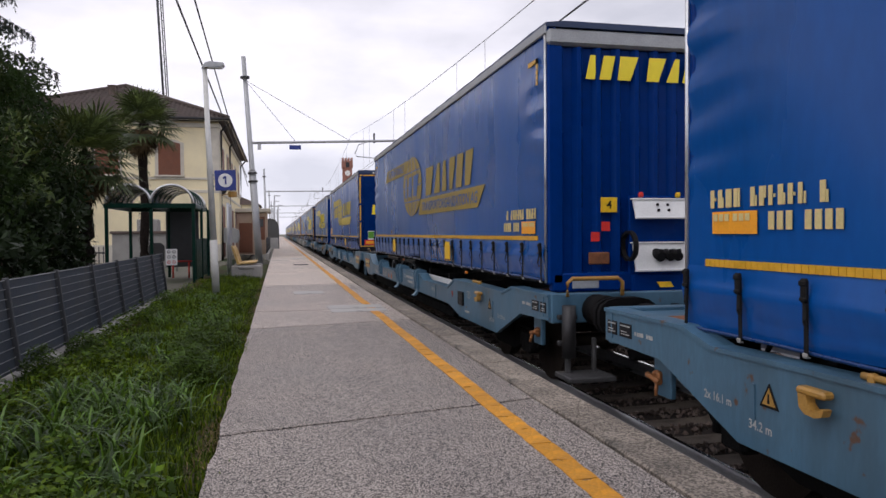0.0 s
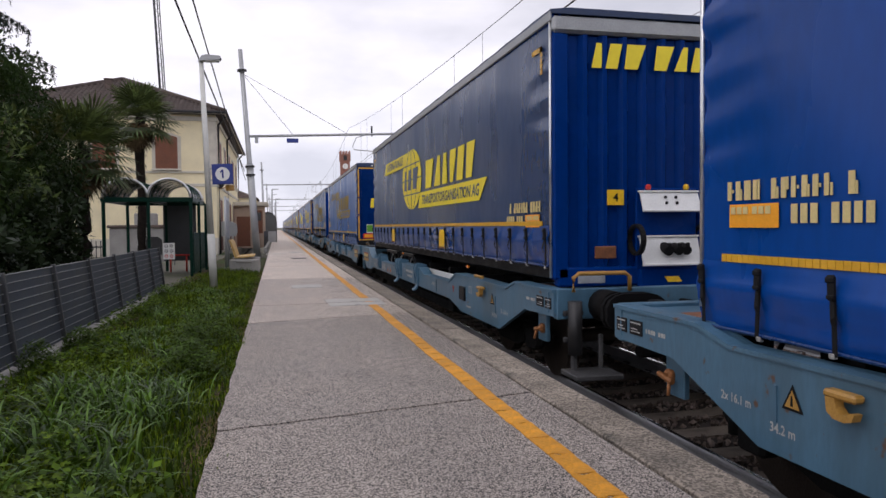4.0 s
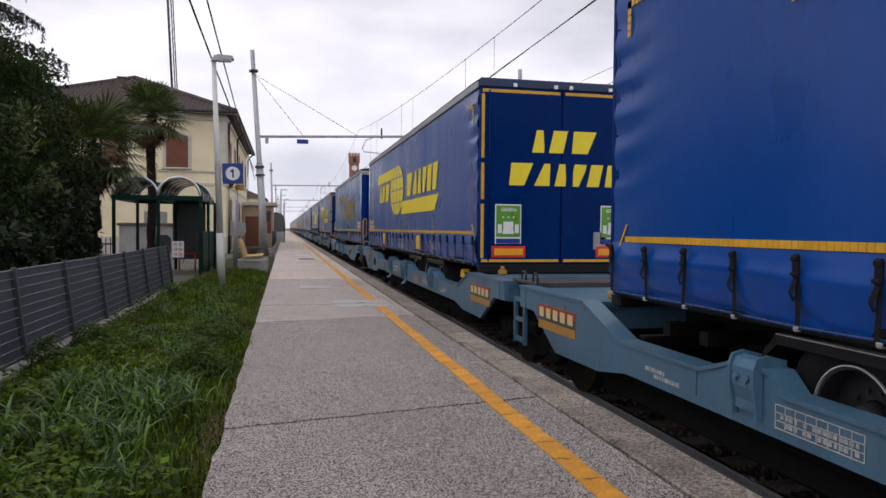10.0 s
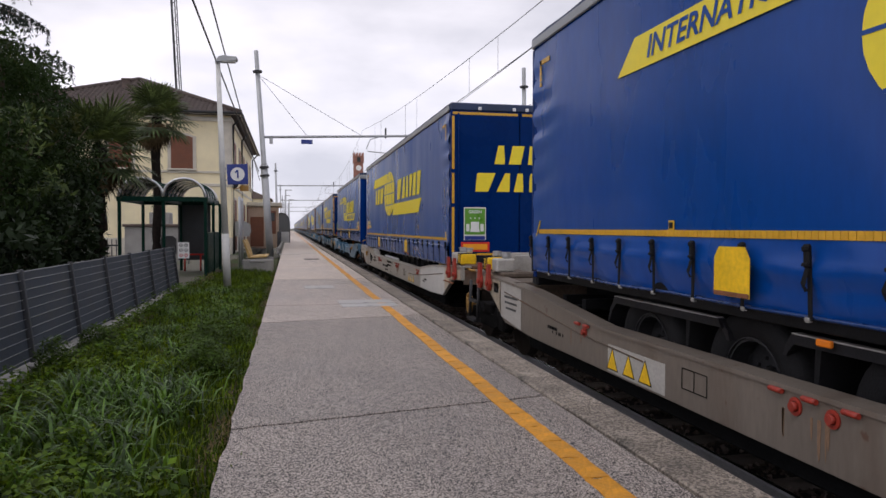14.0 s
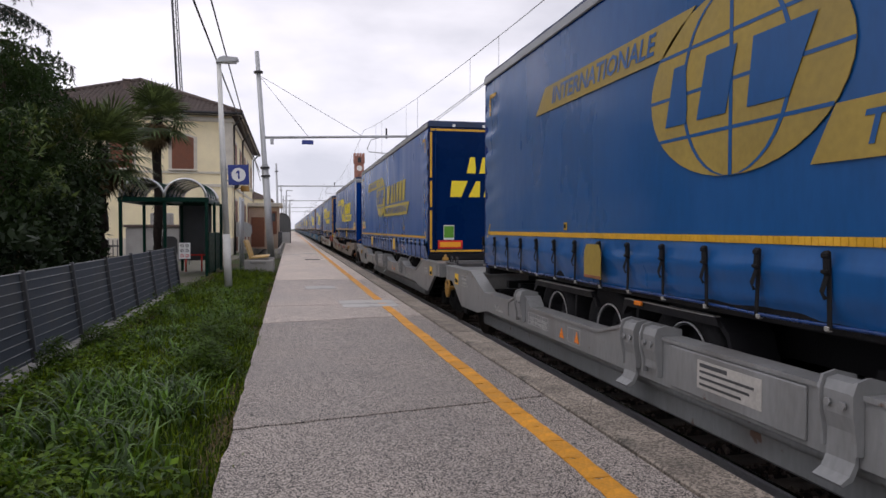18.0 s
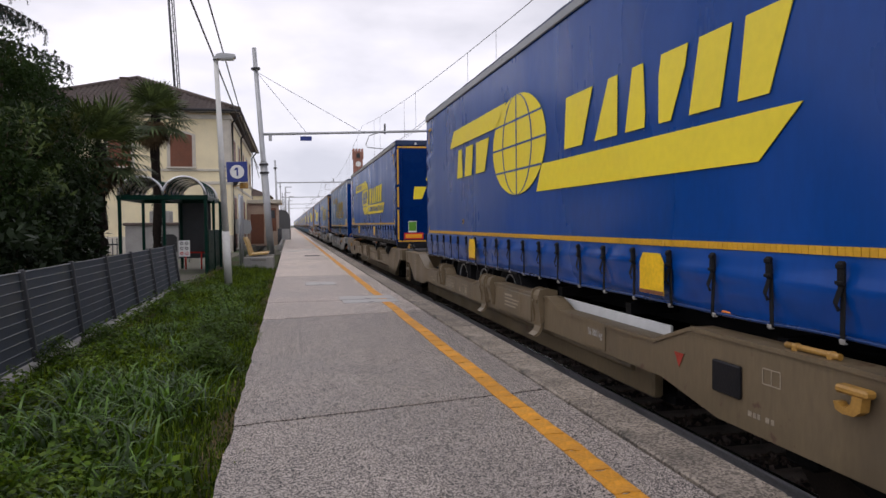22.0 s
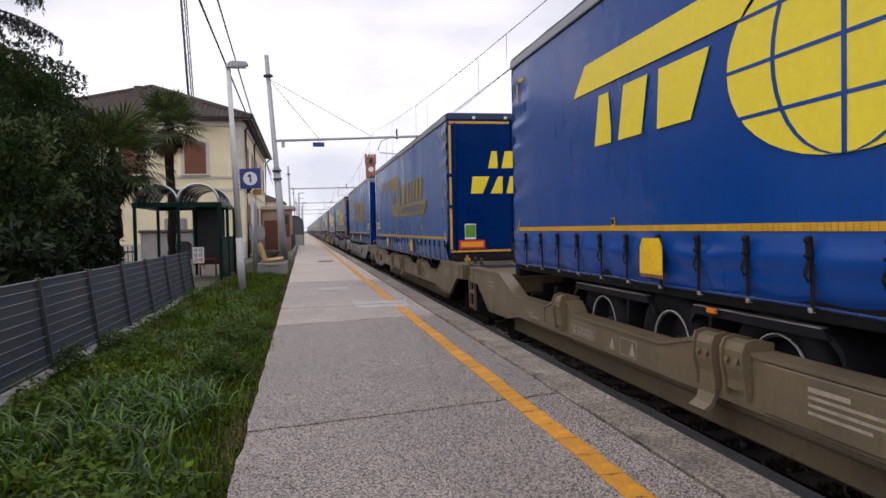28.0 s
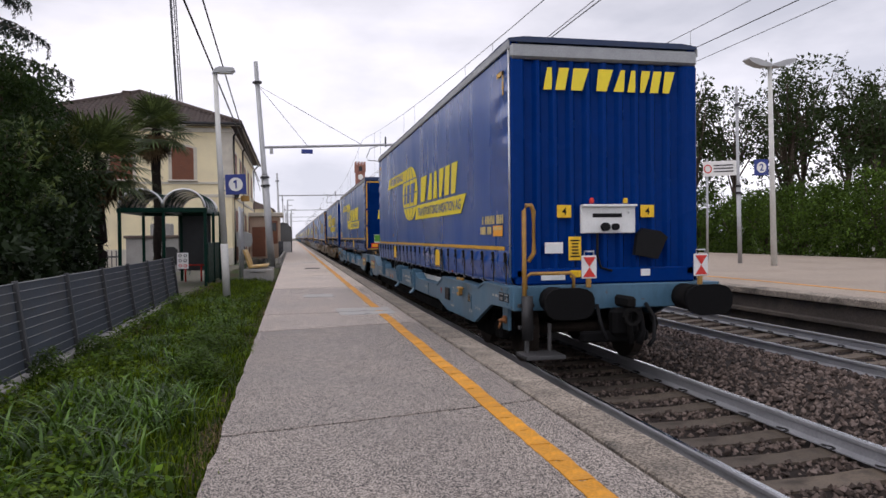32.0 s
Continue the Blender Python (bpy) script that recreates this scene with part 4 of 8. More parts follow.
            def lorry():
                g = Geo()
                g.box((sx * 0.83, TL + 0.077, 1.83), (0.15, 0.006, 0.13), 0.002)
                g.box((sx * 0.83, TL + 0.077, 1.74), (0.17, 0.006, 0.05))
                for q in (-0.13, 0.13):
                    g.box((sx * 0.83 + q, TL + 0.077, 1.79), (0.06, 0.006, 0.13), 0.002)
                for q in (-0.08, 0.0, 0.08):
                    g.box((sx * 0.83 + q, TL + 0.077, 1.96), (0.022, 0.006, 0.022))
                return g
            part("poster_emblem", lorry, "white_plastic", p, key=("postl", sx))
        elif sx > 0:
            p = part("sticker", lambda: Geo().box((sx * 0.85, TL + 0.067, 1.70), (0.22, 0.008, 0.30)), "white_plastic", d, "small green sticker", key=("stick", sx))
            part("sticker_field", lambda: Geo().box((sx * 0.85, TL + 0.072, 1.71), (0.20, 0.006, 0.24)), "poster_green", p, key=("stickf", sx))
        if sx < 0:
            part("grey_plate", lambda: Geo().box((-0.62, TL + 0.067, 1.62), (0.20, 0.008, 0.26)), "steel_grey", d, key="greyp")
    part("door_print", door_print, "yellow", t, key="door_print")
    def header():
        g = Geo()
        g.box((0, TL + 0.02, Z_TOP - 0.03), (2 * TW, 0.10, 0.14), 0.02)
        return g
    hd = part("rear_header", header, "roof_tarp", t, key="rheader")
    for x in (-0.75, -0.12, 0.12, 0.75):
        part("cam_lock", lambda: Geo().box((0, TL + 0.09, Z_TOP - 0.06), (0.06, 0.04, 0.06), 0.008), "alu", hd, key="camlock", at=pose(x, 0, 0))
    part("rear_bumper", lambda: Geo().box((0, TL - 0.02, 1.20), (2 * TW - 0.04, 0.16, 0.15), 0.02), "plate_dark", t, key="rbump")
    if name_seed >= 24:
        return t
    # running gear
    def chassis():
        g = Geo()
        for x in (-0.62, 0.62):
            g.box((x, 6.9, 1.06), (0.13, 13.0, 0.34), 0.01)
        for y in (1.2, 3.0, 5.0, 6.6, 12.4, 12.9):
            g.box((0, y, 1.02), (2.3, 0.10, 0.10))
        return g
    part("chassis", chassis, "black_steel", t, key="chassis")
    part("tool_box", lambda: Geo().box((0, 3.2, 0.82), (1.9, 0.5, 0.35), 0.03), "black_steel", t, key="toolbox")
    part("under_run_bar", lambda: Geo().box((0.0, 13.3, 0.85), (2.3, 0.10, 0.12), 0.01).box((0.0, 13.3, 1.0), (0.2, 0.1, 0.4)), "black_steel", t, key="urb")
    for sx in (-1, 1):
        part("side_guard", lambda: Geo().box((sx * 1.16, 5.55, 0.78), (0.03, 2.6, 0.38), 0.008), "white_plastic", t, "white side skirt board", key=("guard", sx))
    back = 0.0 if turned else 0.42
    for y in (8.0 + back, 9.31 + back, 10.62 + back):
        for sx in (-1, 1):
            def tyre():
                g, n = Geo(), 32
                prof = [(0.80, 0.29), (0.80, 0.46), (0.83, 0.485), (0.98, 0.49), (1.12, 0.485), (1.165, 0.455), (1.175, 0.40), (1.16, 0.31), (1.14, 0.285)]
                for k in range(n):
                    a = 2 * math.pi * k / n
                    g.v += [(sx * x, r * math.cos(a), 0.80 + r * math.sin(a)) for x, r in prof]
                m = len(prof)
                for k in range(n):
                    for e in range(m - 1):
                        q = (k * m + e, k * m + e + 1, (k + 1) % n * m + e + 1, (k + 1) % n * m + e)
                        g.f.append(q if sx < 0 else q[::-1])
                        g.s.append(True)
                return g
            w = part("wheel", tyre, "rubber", t, key=("tyre", sx), at=pose(0, y, 0))
            if sx == (1 if turned else -1):
                part("rim_edge", lambda: Geo().ring((sx * 1.145, 0, 0.80), 0, 0.279, 0.287, 0.02, 36), "rim_dark" if name_seed in (10, 11, 4, 5) else "tyre_ring", w, "bright thin rim edge", key=("rimedge", sx))
            if sx != (1 if turned else -1):
                continue
            def rim():
                g = Geo().ring((sx * 1.03, 0, 0.80), 0, 0.262, 0.278, 0.22, 28).ring((sx * 0.99, 0, 0.80), 0, 0.10, 0.27, 0.03, 24)
                for k in range(10):
                    a = 0.628 * k
                    g.tube([(sx * 1.0, 0.15 * math.cos(a), 0.80 + 0.15 * math.sin(a)), (sx * 1.03, 0.15 * math.cos(a), 0.80 + 0.15 * math.sin(a))], 0.014, 6)
                return g
            part("rim", rim, "rim_dark", w, key=("rim", sx))
            part("hub", lambda: Geo().tube([(sx * 0.98, 0, 0.80), (sx * 1.08, 0, 0.80), (sx * 1.11, 0, 0.80)], 0.10, 14, r2=0.06), "rim_dark", w, key=("hub", sx))
    for sx in (-1, 1):
        for a, e in ((7.42 + back, 8.96 + back), (9.48 + back, 11.24 + back)):
            def g0():
                first = a < 8.2 + back
                out = [(a - 0.16, 0.74), (a - 0.02, 1.08)] if first else [(a, 1.04), (a + 0.02, 1.10)]
                out += [(a + 0.10, 1.175), (e - 0.10, 1.175)]
                out += [(e - 0.02, 1.10), (e, 1.04)] if first else [(e + 0.02, 1.08), (e + 0.16, 0.74)]
                inn = [(p - 0.03 if q > 2 else p + 0.03, z - 0.03 if q in (1, 2, 3, 4) else z) for q, (p, z) in enumerate(out)][::-1]
                g = Geo().prism(out + inn, 0, sx * 0.86, sx * 1.20)
                return g.prism([(a + 0.06, 1.12), (a + 0.10, 1.178), (e - 0.10, 1.178), (e - 0.06, 1.12)], 0, sx * 1.195, sx * 1.222)
            mg = part("mudguard", g0, "plate_dark", t, key=("mud", sx, a))
            part("guard_rail", lambda: Geo().box((sx * 1.20, (a + e) / 2, 1.182), (0.06, e - a - 0.22, 0.008), 0.002), "sill_alu", mg, key=("grail", sx, a))
        for a in (8.66 + back, 9.97 + back):
            part("mud_flap", lambda: Geo().prism([(-0.02, 1.18), (0.03, 1.18), (0.05, 0.62), (0.03, 0.62)], 0, sx * 0.86, sx * 1.20), "strap", t, key=("flap", sx), at=pose(0, a, 0))
    if turned:
        part("wheel_chock", lambda: Geo().prism([(12.10, 0.98), (12.42, 0.98), (12.38, 1.05), (12.24, 1.12), (12.15, 1.10)], 0, 1.04, 1.16), "patch_yellow", t, "yellow wheel wedge hung under the floor", key="chock")
    return t


# half wagon from its headstock (v = 0) to the joint (v = 16.05); heights over the rail
BEAM_TOP = [(0, 1.12), (1.15, 1.12), (1.5, 1.03), (2.5, 1.04), (3.9, 1.04), (4.4, 0.88), (6.3, 0.87), (6.62, 0.97), (9.3, 0.97), (9.75, 0.87), (11.55, 0.87), (11.68, 0.98), (12.0, 0.98), (12.35, 0.87), (13.5, 0.87), (14.25, 1.12), (16.0, 1.12)]
BEAM_BOT = [(16.0, 0.90), (15.55, 0.90), (14.9, 0.55), (13.9, 0.56), (13.4, 0.64), (4.3, 0.64), (3.6, 0.52), (1.75, 0.52), (0.85, 0.86), (0, 0.88)]
BEAM_TOP_OLD = [(0, 1.12), (1.3, 1.12), (2.0, 1.05), (4.0, 1.10), (4.5, 0.92), (11.8, 0.90), (13.6, 1.06), (16.0, 1.16)]
BEAM_BOT_OLD = [(16.0, 0.96), (15.3, 0.92), (14.6, 0.60), (13.5, 0.56), (4.4, 0.54), (1.75, 0.54), (0.85, 0.86), (0, 0.88)]


def half_wagon(parent, paint, flip, style):
    """One half of an articulated wagon in the wagon's own space; flip mirrors it along the track."""
    old = paint == "wagon_white"
    if old and not flip:
        paint = "wagon_stained"          # the rear half is far dirtier
    top, bot = (BEAM_TOP_OLD, BEAM_BOT_OLD) if old else (BEAM_TOP, BEAM_BOT)
    ext = 0.3 if flip and not old else 0.0          # the front half reaches further over the joint
    top, bot = [[(v + ext if v > 13 else v, z) for v, z in q] for q in (top, bot)]
    L = 34.2 - 1.3
    m = pose(0, L, 0, 0, 0, 180) if flip else pose(0, 0, 0)
    W = 1.39
    for s in (-1, 1):
        beam = part("side_beam", lambda: Geo().prism(top + bot, 0, s * (W - 0.05), s * W), paint, parent, key=("beam", old, s, ext), at=m)
        def flange():
            return Geo().prism([(v, z - 0.002) for v, z in top] + [(v, z + 0.025) for v, z in top[::-1]], 0, s * (W - 0.16), s * (W + 0.015))
        part("top_flange", flange, paint, beam, key=("flange", old, s, ext))
        def stiff():
            g = Geo()
            for v in ((0.55, 0.97) if old else (0.12, 1.9, 3.4, 12.4, 15.8)):
                g.box((s * (W + 0.004), v + (ext if v > 13 else 0), 1.01 if v < 0.5 or v > 15 else 0.80), (0.012, 0.02, 0.20))
            return g
        part("stiffener", stiff, paint, beam, key=("stiff", old, s, ext))["kind"] = "stuff"
        # blue and white wagons: near-black sill colour stands in for paint in shade
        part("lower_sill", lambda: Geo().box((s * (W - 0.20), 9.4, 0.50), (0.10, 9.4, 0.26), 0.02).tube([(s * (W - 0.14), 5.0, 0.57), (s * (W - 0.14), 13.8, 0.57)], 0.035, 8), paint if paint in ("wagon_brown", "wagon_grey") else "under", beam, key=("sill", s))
        if not old:
            def arm(foot):
                g = Geo()
                prof = [(-0.15, 0.98), (-0.15, 1.01), (-0.03, 1.055), (0.03, 1.04), (0.052, 0.99), (0.05, 0.88), (0.028, 0.80), (0.028, 0.74)]
                if foot:
                    prof += [(0.030, 0.66), (0.06, 0.60), (0.11, 0.565), (0.10, 0.55), (0.04, 0.575), (0.010, 0.64)]
                prof += [(0.006, 0.74), (0.006, 0.97), (-0.03, 0.99)]
                g.prism([(s * (W + o), z) for o, z in prof], 1, -0.095, 0.095)
                rib = [(-0.15, 0.97), (-0.15, 1.045), (-0.03, 1.075), (0.045, 1.055), (0.07, 0.99), (0.066, 0.88), (0.045, 0.76), (0.045, 0.70), (0.004, 0.70), (0.004, 0.97)]
                for e in (-0.11, 0.11):
                    g.prism([(s * (W + o), z) for o, z in rib], 1, e - 0.009, e + 0.009)
                g.tube([(s * (W + 0.06), -0.05, 0.93), (s * (W + 0.075), -0.05, 0.93)], 0.022, 6)
                g.tube([(s * (W + 0.06), 0.05, 0.93), (s * (W + 0.075), 0.05, 0.93)], 0.022, 6)
                return g
            for v in (6.88, 8.75, 9.08, 11.85):
                part("grapple_shoe", lambda: arm(v in (6.88, 9.08)), paint, beam, key=("arm", s, v in (6.88, 9.08)), at=pose(0, v, 0))
            part("name_board", lambda: Geo().box((s * (W + 0.01), 7.82, 0.81), (0.02, 1.36, 0.29), 0.006), paint, beam, key=("nb", s))
            if not flip and paint in ("wagon_grey", "wagon_brown"):
                brown = paint == "wagon_brown"
                lb = part("owner_label", lambda: Geo().box((s * (W + 0.0215), 7.82, 0.825), (0.003, 0.66, 0.185)), paint if brown else "sign_pale", beam, "label with four lines of print", key=("olab", s))
                for q, w in enumerate((0.30, 0.56, 0.52, 0.44)):
                    part("text_bar", lambda: Geo().box((s * (W + 0.0235), 8.12 - w / 2, 0.888 - q * 0.042), (0.002, w, 0.017 if q else 0.026)), "stencil_dim" if brown else "fence_post", lb, key=("obar", s, q))
        else:
            for v in (5.6, 6.0, 9.05, 9.32, 12.11):
                part("securing_lug", lambda: Geo().tube([(s * (W + 0.0), 0, 0.83), (s * (W + 0.035), 0, 0.83)], 0.026, 10).ring((s * (W + 0.006), 0, 0.83), 0, 0.03, 0.05, 0.008, 14), "red_rust", beam, "rusty red securing lug", key=("lug", s), at=pose(0, v, 0))
            for v in (5.5, 5.8, 8.92, 9.20, 9.46, 12.05, 12.25):
                part("red_clip", lambda: Geo().tube([(s * (W + 0.02), -0.05, 0.892), (s * (W + 0.02), 0.05, 0.892)], 0.016, 8), "red_rust", beam, key=("clip", s), at=pose(0, v, 0))
            r = random.Random(41)
            for q in range(14):
                v = r.choice((9.05, 9.32, 12.11, 5.6)) + r.gauss(0, 0.12) if q < 9 else r.uniform(2.2, 14.0)
                part("rust_streak", lambda: Geo().prism([(-0.5, 0), (-0.42, -0.5), (-0.3, -0.9), (0, -1), (0.25, -0.85), (0.4, -0.6), (0.5, 0)], 0, s * (W + 0.0015), s * (W + 0.003)), "rust_streak", beam, key=("streak", s), at=Matrix.LocRotScale((0, v, 0.80 if q < 9 else 0.89), None, (1, r.uniform(0.010, 0.026), r.uniform(0.08, 0.22))))
            board = part("sign_board", lambda: Geo().box((s * (W + 0.002), 11.15, 0.685), (0.004, 0.94, 0.23)), "sign_pale", beam, key=("sgb", s))
            for q in range(3):
                part("triangle_border", lambda: Geo().prism([(-0.105, 0), (0.105, 0), (0, 0.19)], 0, s * (W + 0.004), s * (W + 0.006)), "strap", board, key=("wtrib", s), at=pose(0, 11.53 - q * 0.27 - (0.02 if q else 0), 0.59))
                part("warning_triangle", lambda: Geo().prism([(-0.088, 0.01), (0.088, 0.01), (0, 0.17)], 0, s * (W + 0.006), s * (W + 0.008)), "patch_yellow", board, key=("wtri", s), at=pose(0, 11.53 - q * 0.27 - (0.02 if q else 0), 0.59))
            if flip:
                part("white_panel", lambda: Geo().prism([(12.4, 0.565), (13.5, 0.567), (14.6, 0.607), (14.75, 0.68), (14.75, 1.10), (13.6, 1.055), (12.4, 0.945)], 0, s * (W + 0.001), s * (W + 0.003)), "fresh_white", beam, "newer white paint panel", key=("wpf", s))
                part("cream_panel", lambda: Geo().prism([(14.76, 0.685), (15.3, 0.925), (15.9, 0.965), (15.9, 1.12), (14.76, 1.10)], 0, s * (W + 0.003), s * (W + 0.006)), "cream_paint", beam, "cream end panel with rust stains", key=("cpf", s))
                part("end_rib", lambda: Geo().box((s * (W + 0.018), 15.12, 0.875), (0.03, 0.72, 0.022), 0.006), "rust", beam, "rusty rib", key=("erib", s))
            else:
                part("white_panel", lambda: Geo().prism([(13.95, 0.585), (14.75, 0.66), (14.75, 1.105), (13.95, 1.07)], 0, s * (W + 0.003), s * (W + 0.006)), "sign_pale", beam, "newer white paint panel", key=("wp", s))
                for q, (z, w) in enumerate(((0.93, 0.52), (0.86, 0.48), (0.79, 0.40))):
                    part("text_bar", lambda: Geo().box((s * (W + 0.008), 14.34, z), (0.003, w, 0.026)), "fence_post", beam, key=("wpb", s, q))
                part("caution_plate", lambda: Geo().box((s * (W + 0.004), 14.98, 1.0), (0.004, 0.22, 0.13)), "sign_pale", beam, key=("caup", s))
                part("caution_mark", lambda: Geo().prism([(14.90, 0.95), (15.06, 0.95), (15.06, 1.05), (14.90, 0.99)], 0, s * (W + 0.0065), s * (W + 0.009)), "strap", beam, key=("caum", s))
                part("brown_panel", lambda: Geo().prism([(14.80, 0.70), (15.25, 0.94), (15.9, 0.98), (15.9, 1.12), (14.80, 1.105)], 0, s * (W + 0.003), s * (W + 0.006)), "stencil_dim", beam, "rust-stained end panel", key=("bp", s))
            part("groove", lambda: Geo().tube([(s * (W + 0.004), 14.6, 0.98), (s * (W + 0.004), 12.2, 0.80), (s * (W + 0.004), 11.0, 0.76)], 0.008, 5), "cradle", beam, "rusty bead along the beam", key=("groove", s))
        part("twist_lock", lambda: Geo().box((s * 0.95, 14.5, 1.16), (0.11, 0.11, 0.07), 0.012).tube([(s * 0.95, 14.5, 1.19), (s * 0.95, 14.5, 1.25)], 0.042, 8, r2=0.02), "hook_ochre", parent, key=("tl", s), at=m @ pose(0, ext, 0))
        if s != (1 if flip else -1) or style > 10:
            continue
        def marks():
            g = Geo()
            def bar(v, z, w, h, o=0.004):
                g.box((s * (W + o), v + w / 2, z + h / 2), (0.003, w, h))
            def boxed(v, z, w, h, cols, rows_, o=0.004):
                for q in range(rows_ + 1):
                    bar(v, z + h * q / rows_ - 0.003, w, 0.006, o)
                for q in range(cols + 1):
                    bar(v + w * q / cols - 0.003, z, 0.006, h, o)
            O = 0.004 if old else 0.0215
            r = random.Random(17)
            def line(v, z, n, h, w=0.035, o=0.004):
                for q in range(n):
                    if r.random() < 0.86:
                        bar(v, z, w * r.uniform(0.5, 0.8), h, o)
                    v += w
            if not old:
                boxed(11.0, 0.70, 0.62, 0.13, 8, 3)
                line(11.03, 0.715, 16, 0.022)
                line(11.03, 0.757, 16, 0.022)
            boxed(10.15, 0.68, 0.30, 0.14, 2, 1)
            if old:
                line(6.3, 0.70, 22, 0.055, 0.05)
                line(6.9, 0.61, 12, 0.045, 0.045)
                boxed(3.0, 0.74, 0.30, 0.22, 3, 5)
                line(3.03, 0.76, 7, 0.03)
                line(4.12, 0.83, 11, 0.055, 0.05)
                line(4.02, 0.74, 17, 0.05, 0.045)
                boxed(5.20, 0.70, 0.22, 0.15, 1, 1)
                line(3.72, 0.80, 3, 0.045, 0.045)
                boxed(7.9, 0.62, 0.3, 0.16, 1, 1)
            if flip or old or paint == "wagon_blue":
                line(7.25, 0.84, 19, 0.05, 0.042, O)
                line(7.25, 0.75, 16, 0.05, 0.042, O)
                boxed(8.15, 0.83, 0.12, 0.07, 1, 1, O)
            line(0.5, 0.98, 8, 0.03)
            boxed(3.0, 0.84, 0.15, 0.09, 2, 1)
            line(3.05, 0.62, 6, 0.03, 0.04)
            line(12.8, 0.74, 8, 0.03)
            if paint != "wagon_blue" and not old:
                boxed(14.5 + ext, 0.88, 0.40, 0.16, 1, 1)
                line(14.55 + ext, 0.97, 9, 0.035)
                line(14.55 + ext, 0.91, 9, 0.035)
            line(12.6, 0.70, 10, 0.03)
            return g
        part("stencilling", marks, "stencil_dim" if paint == "wagon_brown" else "under" if old else "stencil", beam, key=("marks", s, flip, old, paint == "wagon_blue"))["kind"] = "stuff"
        if not old:
            part("warning_triangle", lambda: Geo().prism([(10.17, 0.695), (10.28, 0.695), (10.225, 0.80)], 0, s * (W + 0.003), s * (W + 0.007)), "orange_lens" if paint != "wagon_brown" else "stencil_dim", beam, key=("wtri2", s))
            part("warning_triangle", lambda: Geo().prism([(10.55, 0.69), (10.67, 0.69), (10.61, 0.79)], 0, s * (W + 0.003), s * (W + 0.007)), "orange_lens" if paint != "wagon_brown" else "stencil_dim", beam, key=("wtri3", s))
        ws = part("warning_sign", lambda: Geo().prism([(1.95, 0.79), (2.11, 0.79), (2.03, 0.93)], 0, s * (W + 0.003), s * (W + 0.006)), "strap", beam, "black-edged ochre warning triangle", key=("wsign", s))
        part("sign_field", lambda: Geo().prism([(1.975, 0.805), (2.085, 0.805), (2.03, 0.90)], 0, s * (W + 0.006), s * (W + 0.009)), "hook_ochre", ws, key=("wsignf", s))
        part("sign_mark", lambda: Geo().prism([(2.02, 0.815), (2.04, 0.815), (2.035, 0.87), (2.025, 0.87)], 0, s * (W + 0.009), s * (W + 0.011)), "strap", ws, key=("wsignm", s))
        def hook():
            g = Geo().box((s * (W + 0.045), 2.42, 0.965), (0.07, 0.20, 0.04), 0.012)
            prof = [(2.34, 0.95), (2.40, 0.95), (2.41, 0.91), (2.44, 0.882), (2.47, 0.882), (2.49, 0.90), (2.52, 0.90), (2.505, 0.862), (2.46, 0.848), (2.39, 0.852), (2.35, 0.88)]
            return g.prism(prof, 0, s * (W + 0.03), s * (W + 0.08))
        part("lashing_hook", hook, "hook_ochre", beam, "ochre lashing hook", key=("hook", s))
        part("latch_bar", lambda: Geo().tube([(s * (W - 0.05), 2.62, 1.085), (s * (W - 0.05), 3.02, 1.085)], 0.018, 8).box((s * (W - 0.05), 2.68, 1.08), (0.05, 0.04, 0.05), 0.01).box((s * (W - 0.05), 2.94, 1.08), (0.05, 0.04, 0.05), 0.01), "hook_ochre", beam, key=("latch", s))
        part("brake_cock", lambda: Geo().box((s * (W - 0.12), 0.62, 0.68), (0.06, 0.10, 0.10), 0.02).tube([(s * (W - 0.08), 0.54, 0.69), (s * (W - 0.08), 0.72, 0.66)], 0.022, 8).tube([(s * (W - 0.08), 0.68, 0.66), (s * (W - 0.06), 0.70, 0.56)], 0.014, 6), "copper", beam, "rusty brake cock", key=("cock", s))
        part("cock_bracket", lambda: Geo().box((s * (W - 0.16), 0.66, 0.72), (0.05, 0.24, 0.36), 0.01), paint, beam, key=("cockb", s))
        if not old:
            part("warning_triangle", lambda: Geo().prism([(3.99, 0.86), (4.11, 0.86), (4.05, 0.76)], 0, s * (W + 0.003), s * (W + 0.006)), "red_rust", beam, key=("itri", s))
            ld = part("load_plate", lambda: Geo().box((s * (W + 0.006), 5.44, 0.77), (0.012, 0.40, 0.22), 0.004), paint, beam, key=("load", s))
            part("load_text", lambda: Geo().word("36 000 kg", 0.085, 0.30, lambda u, v: (s * (W + 0.0135), 5.44 + s * (u - 0.15), 0.765 + v), 0.0), "stencil", ld, key=("loadt", s))
            for word, v0, z0, width in (("2x 16.1 m", 1.55, 0.72, 0.28), ("34.2 m", 1.95, 0.64, 0.20)):
                part("length_text", lambda: Geo().word(word, 0.075, width, lambda u, v: (s * (W + 0.003), v0 + (width / 2 if s < 0 else -width / 2) + s * u, z0 + v), 0.0), "stencil", beam, key=("len", word, s))["kind"] = "stuff"
        if paint == "wagon_grey" and style == 4:
            pg = part("pictogram_plate", lambda: Geo().box((s * (W + 0.003), 15.22, 0.96), (0.004, 0.24, 0.17)), "patch_yellow", beam, key=("pict", s), at=pose(0, ext, 0))
            part("pictogram_bar", lambda: Geo().prism([(15.13, 0.90), (15.31, 0.90), (15.31, 0.98), (15.13, 0.94)], 0, s * (W + 0.005), s * (W + 0.007)), "strap", pg, key=("pictb", s))
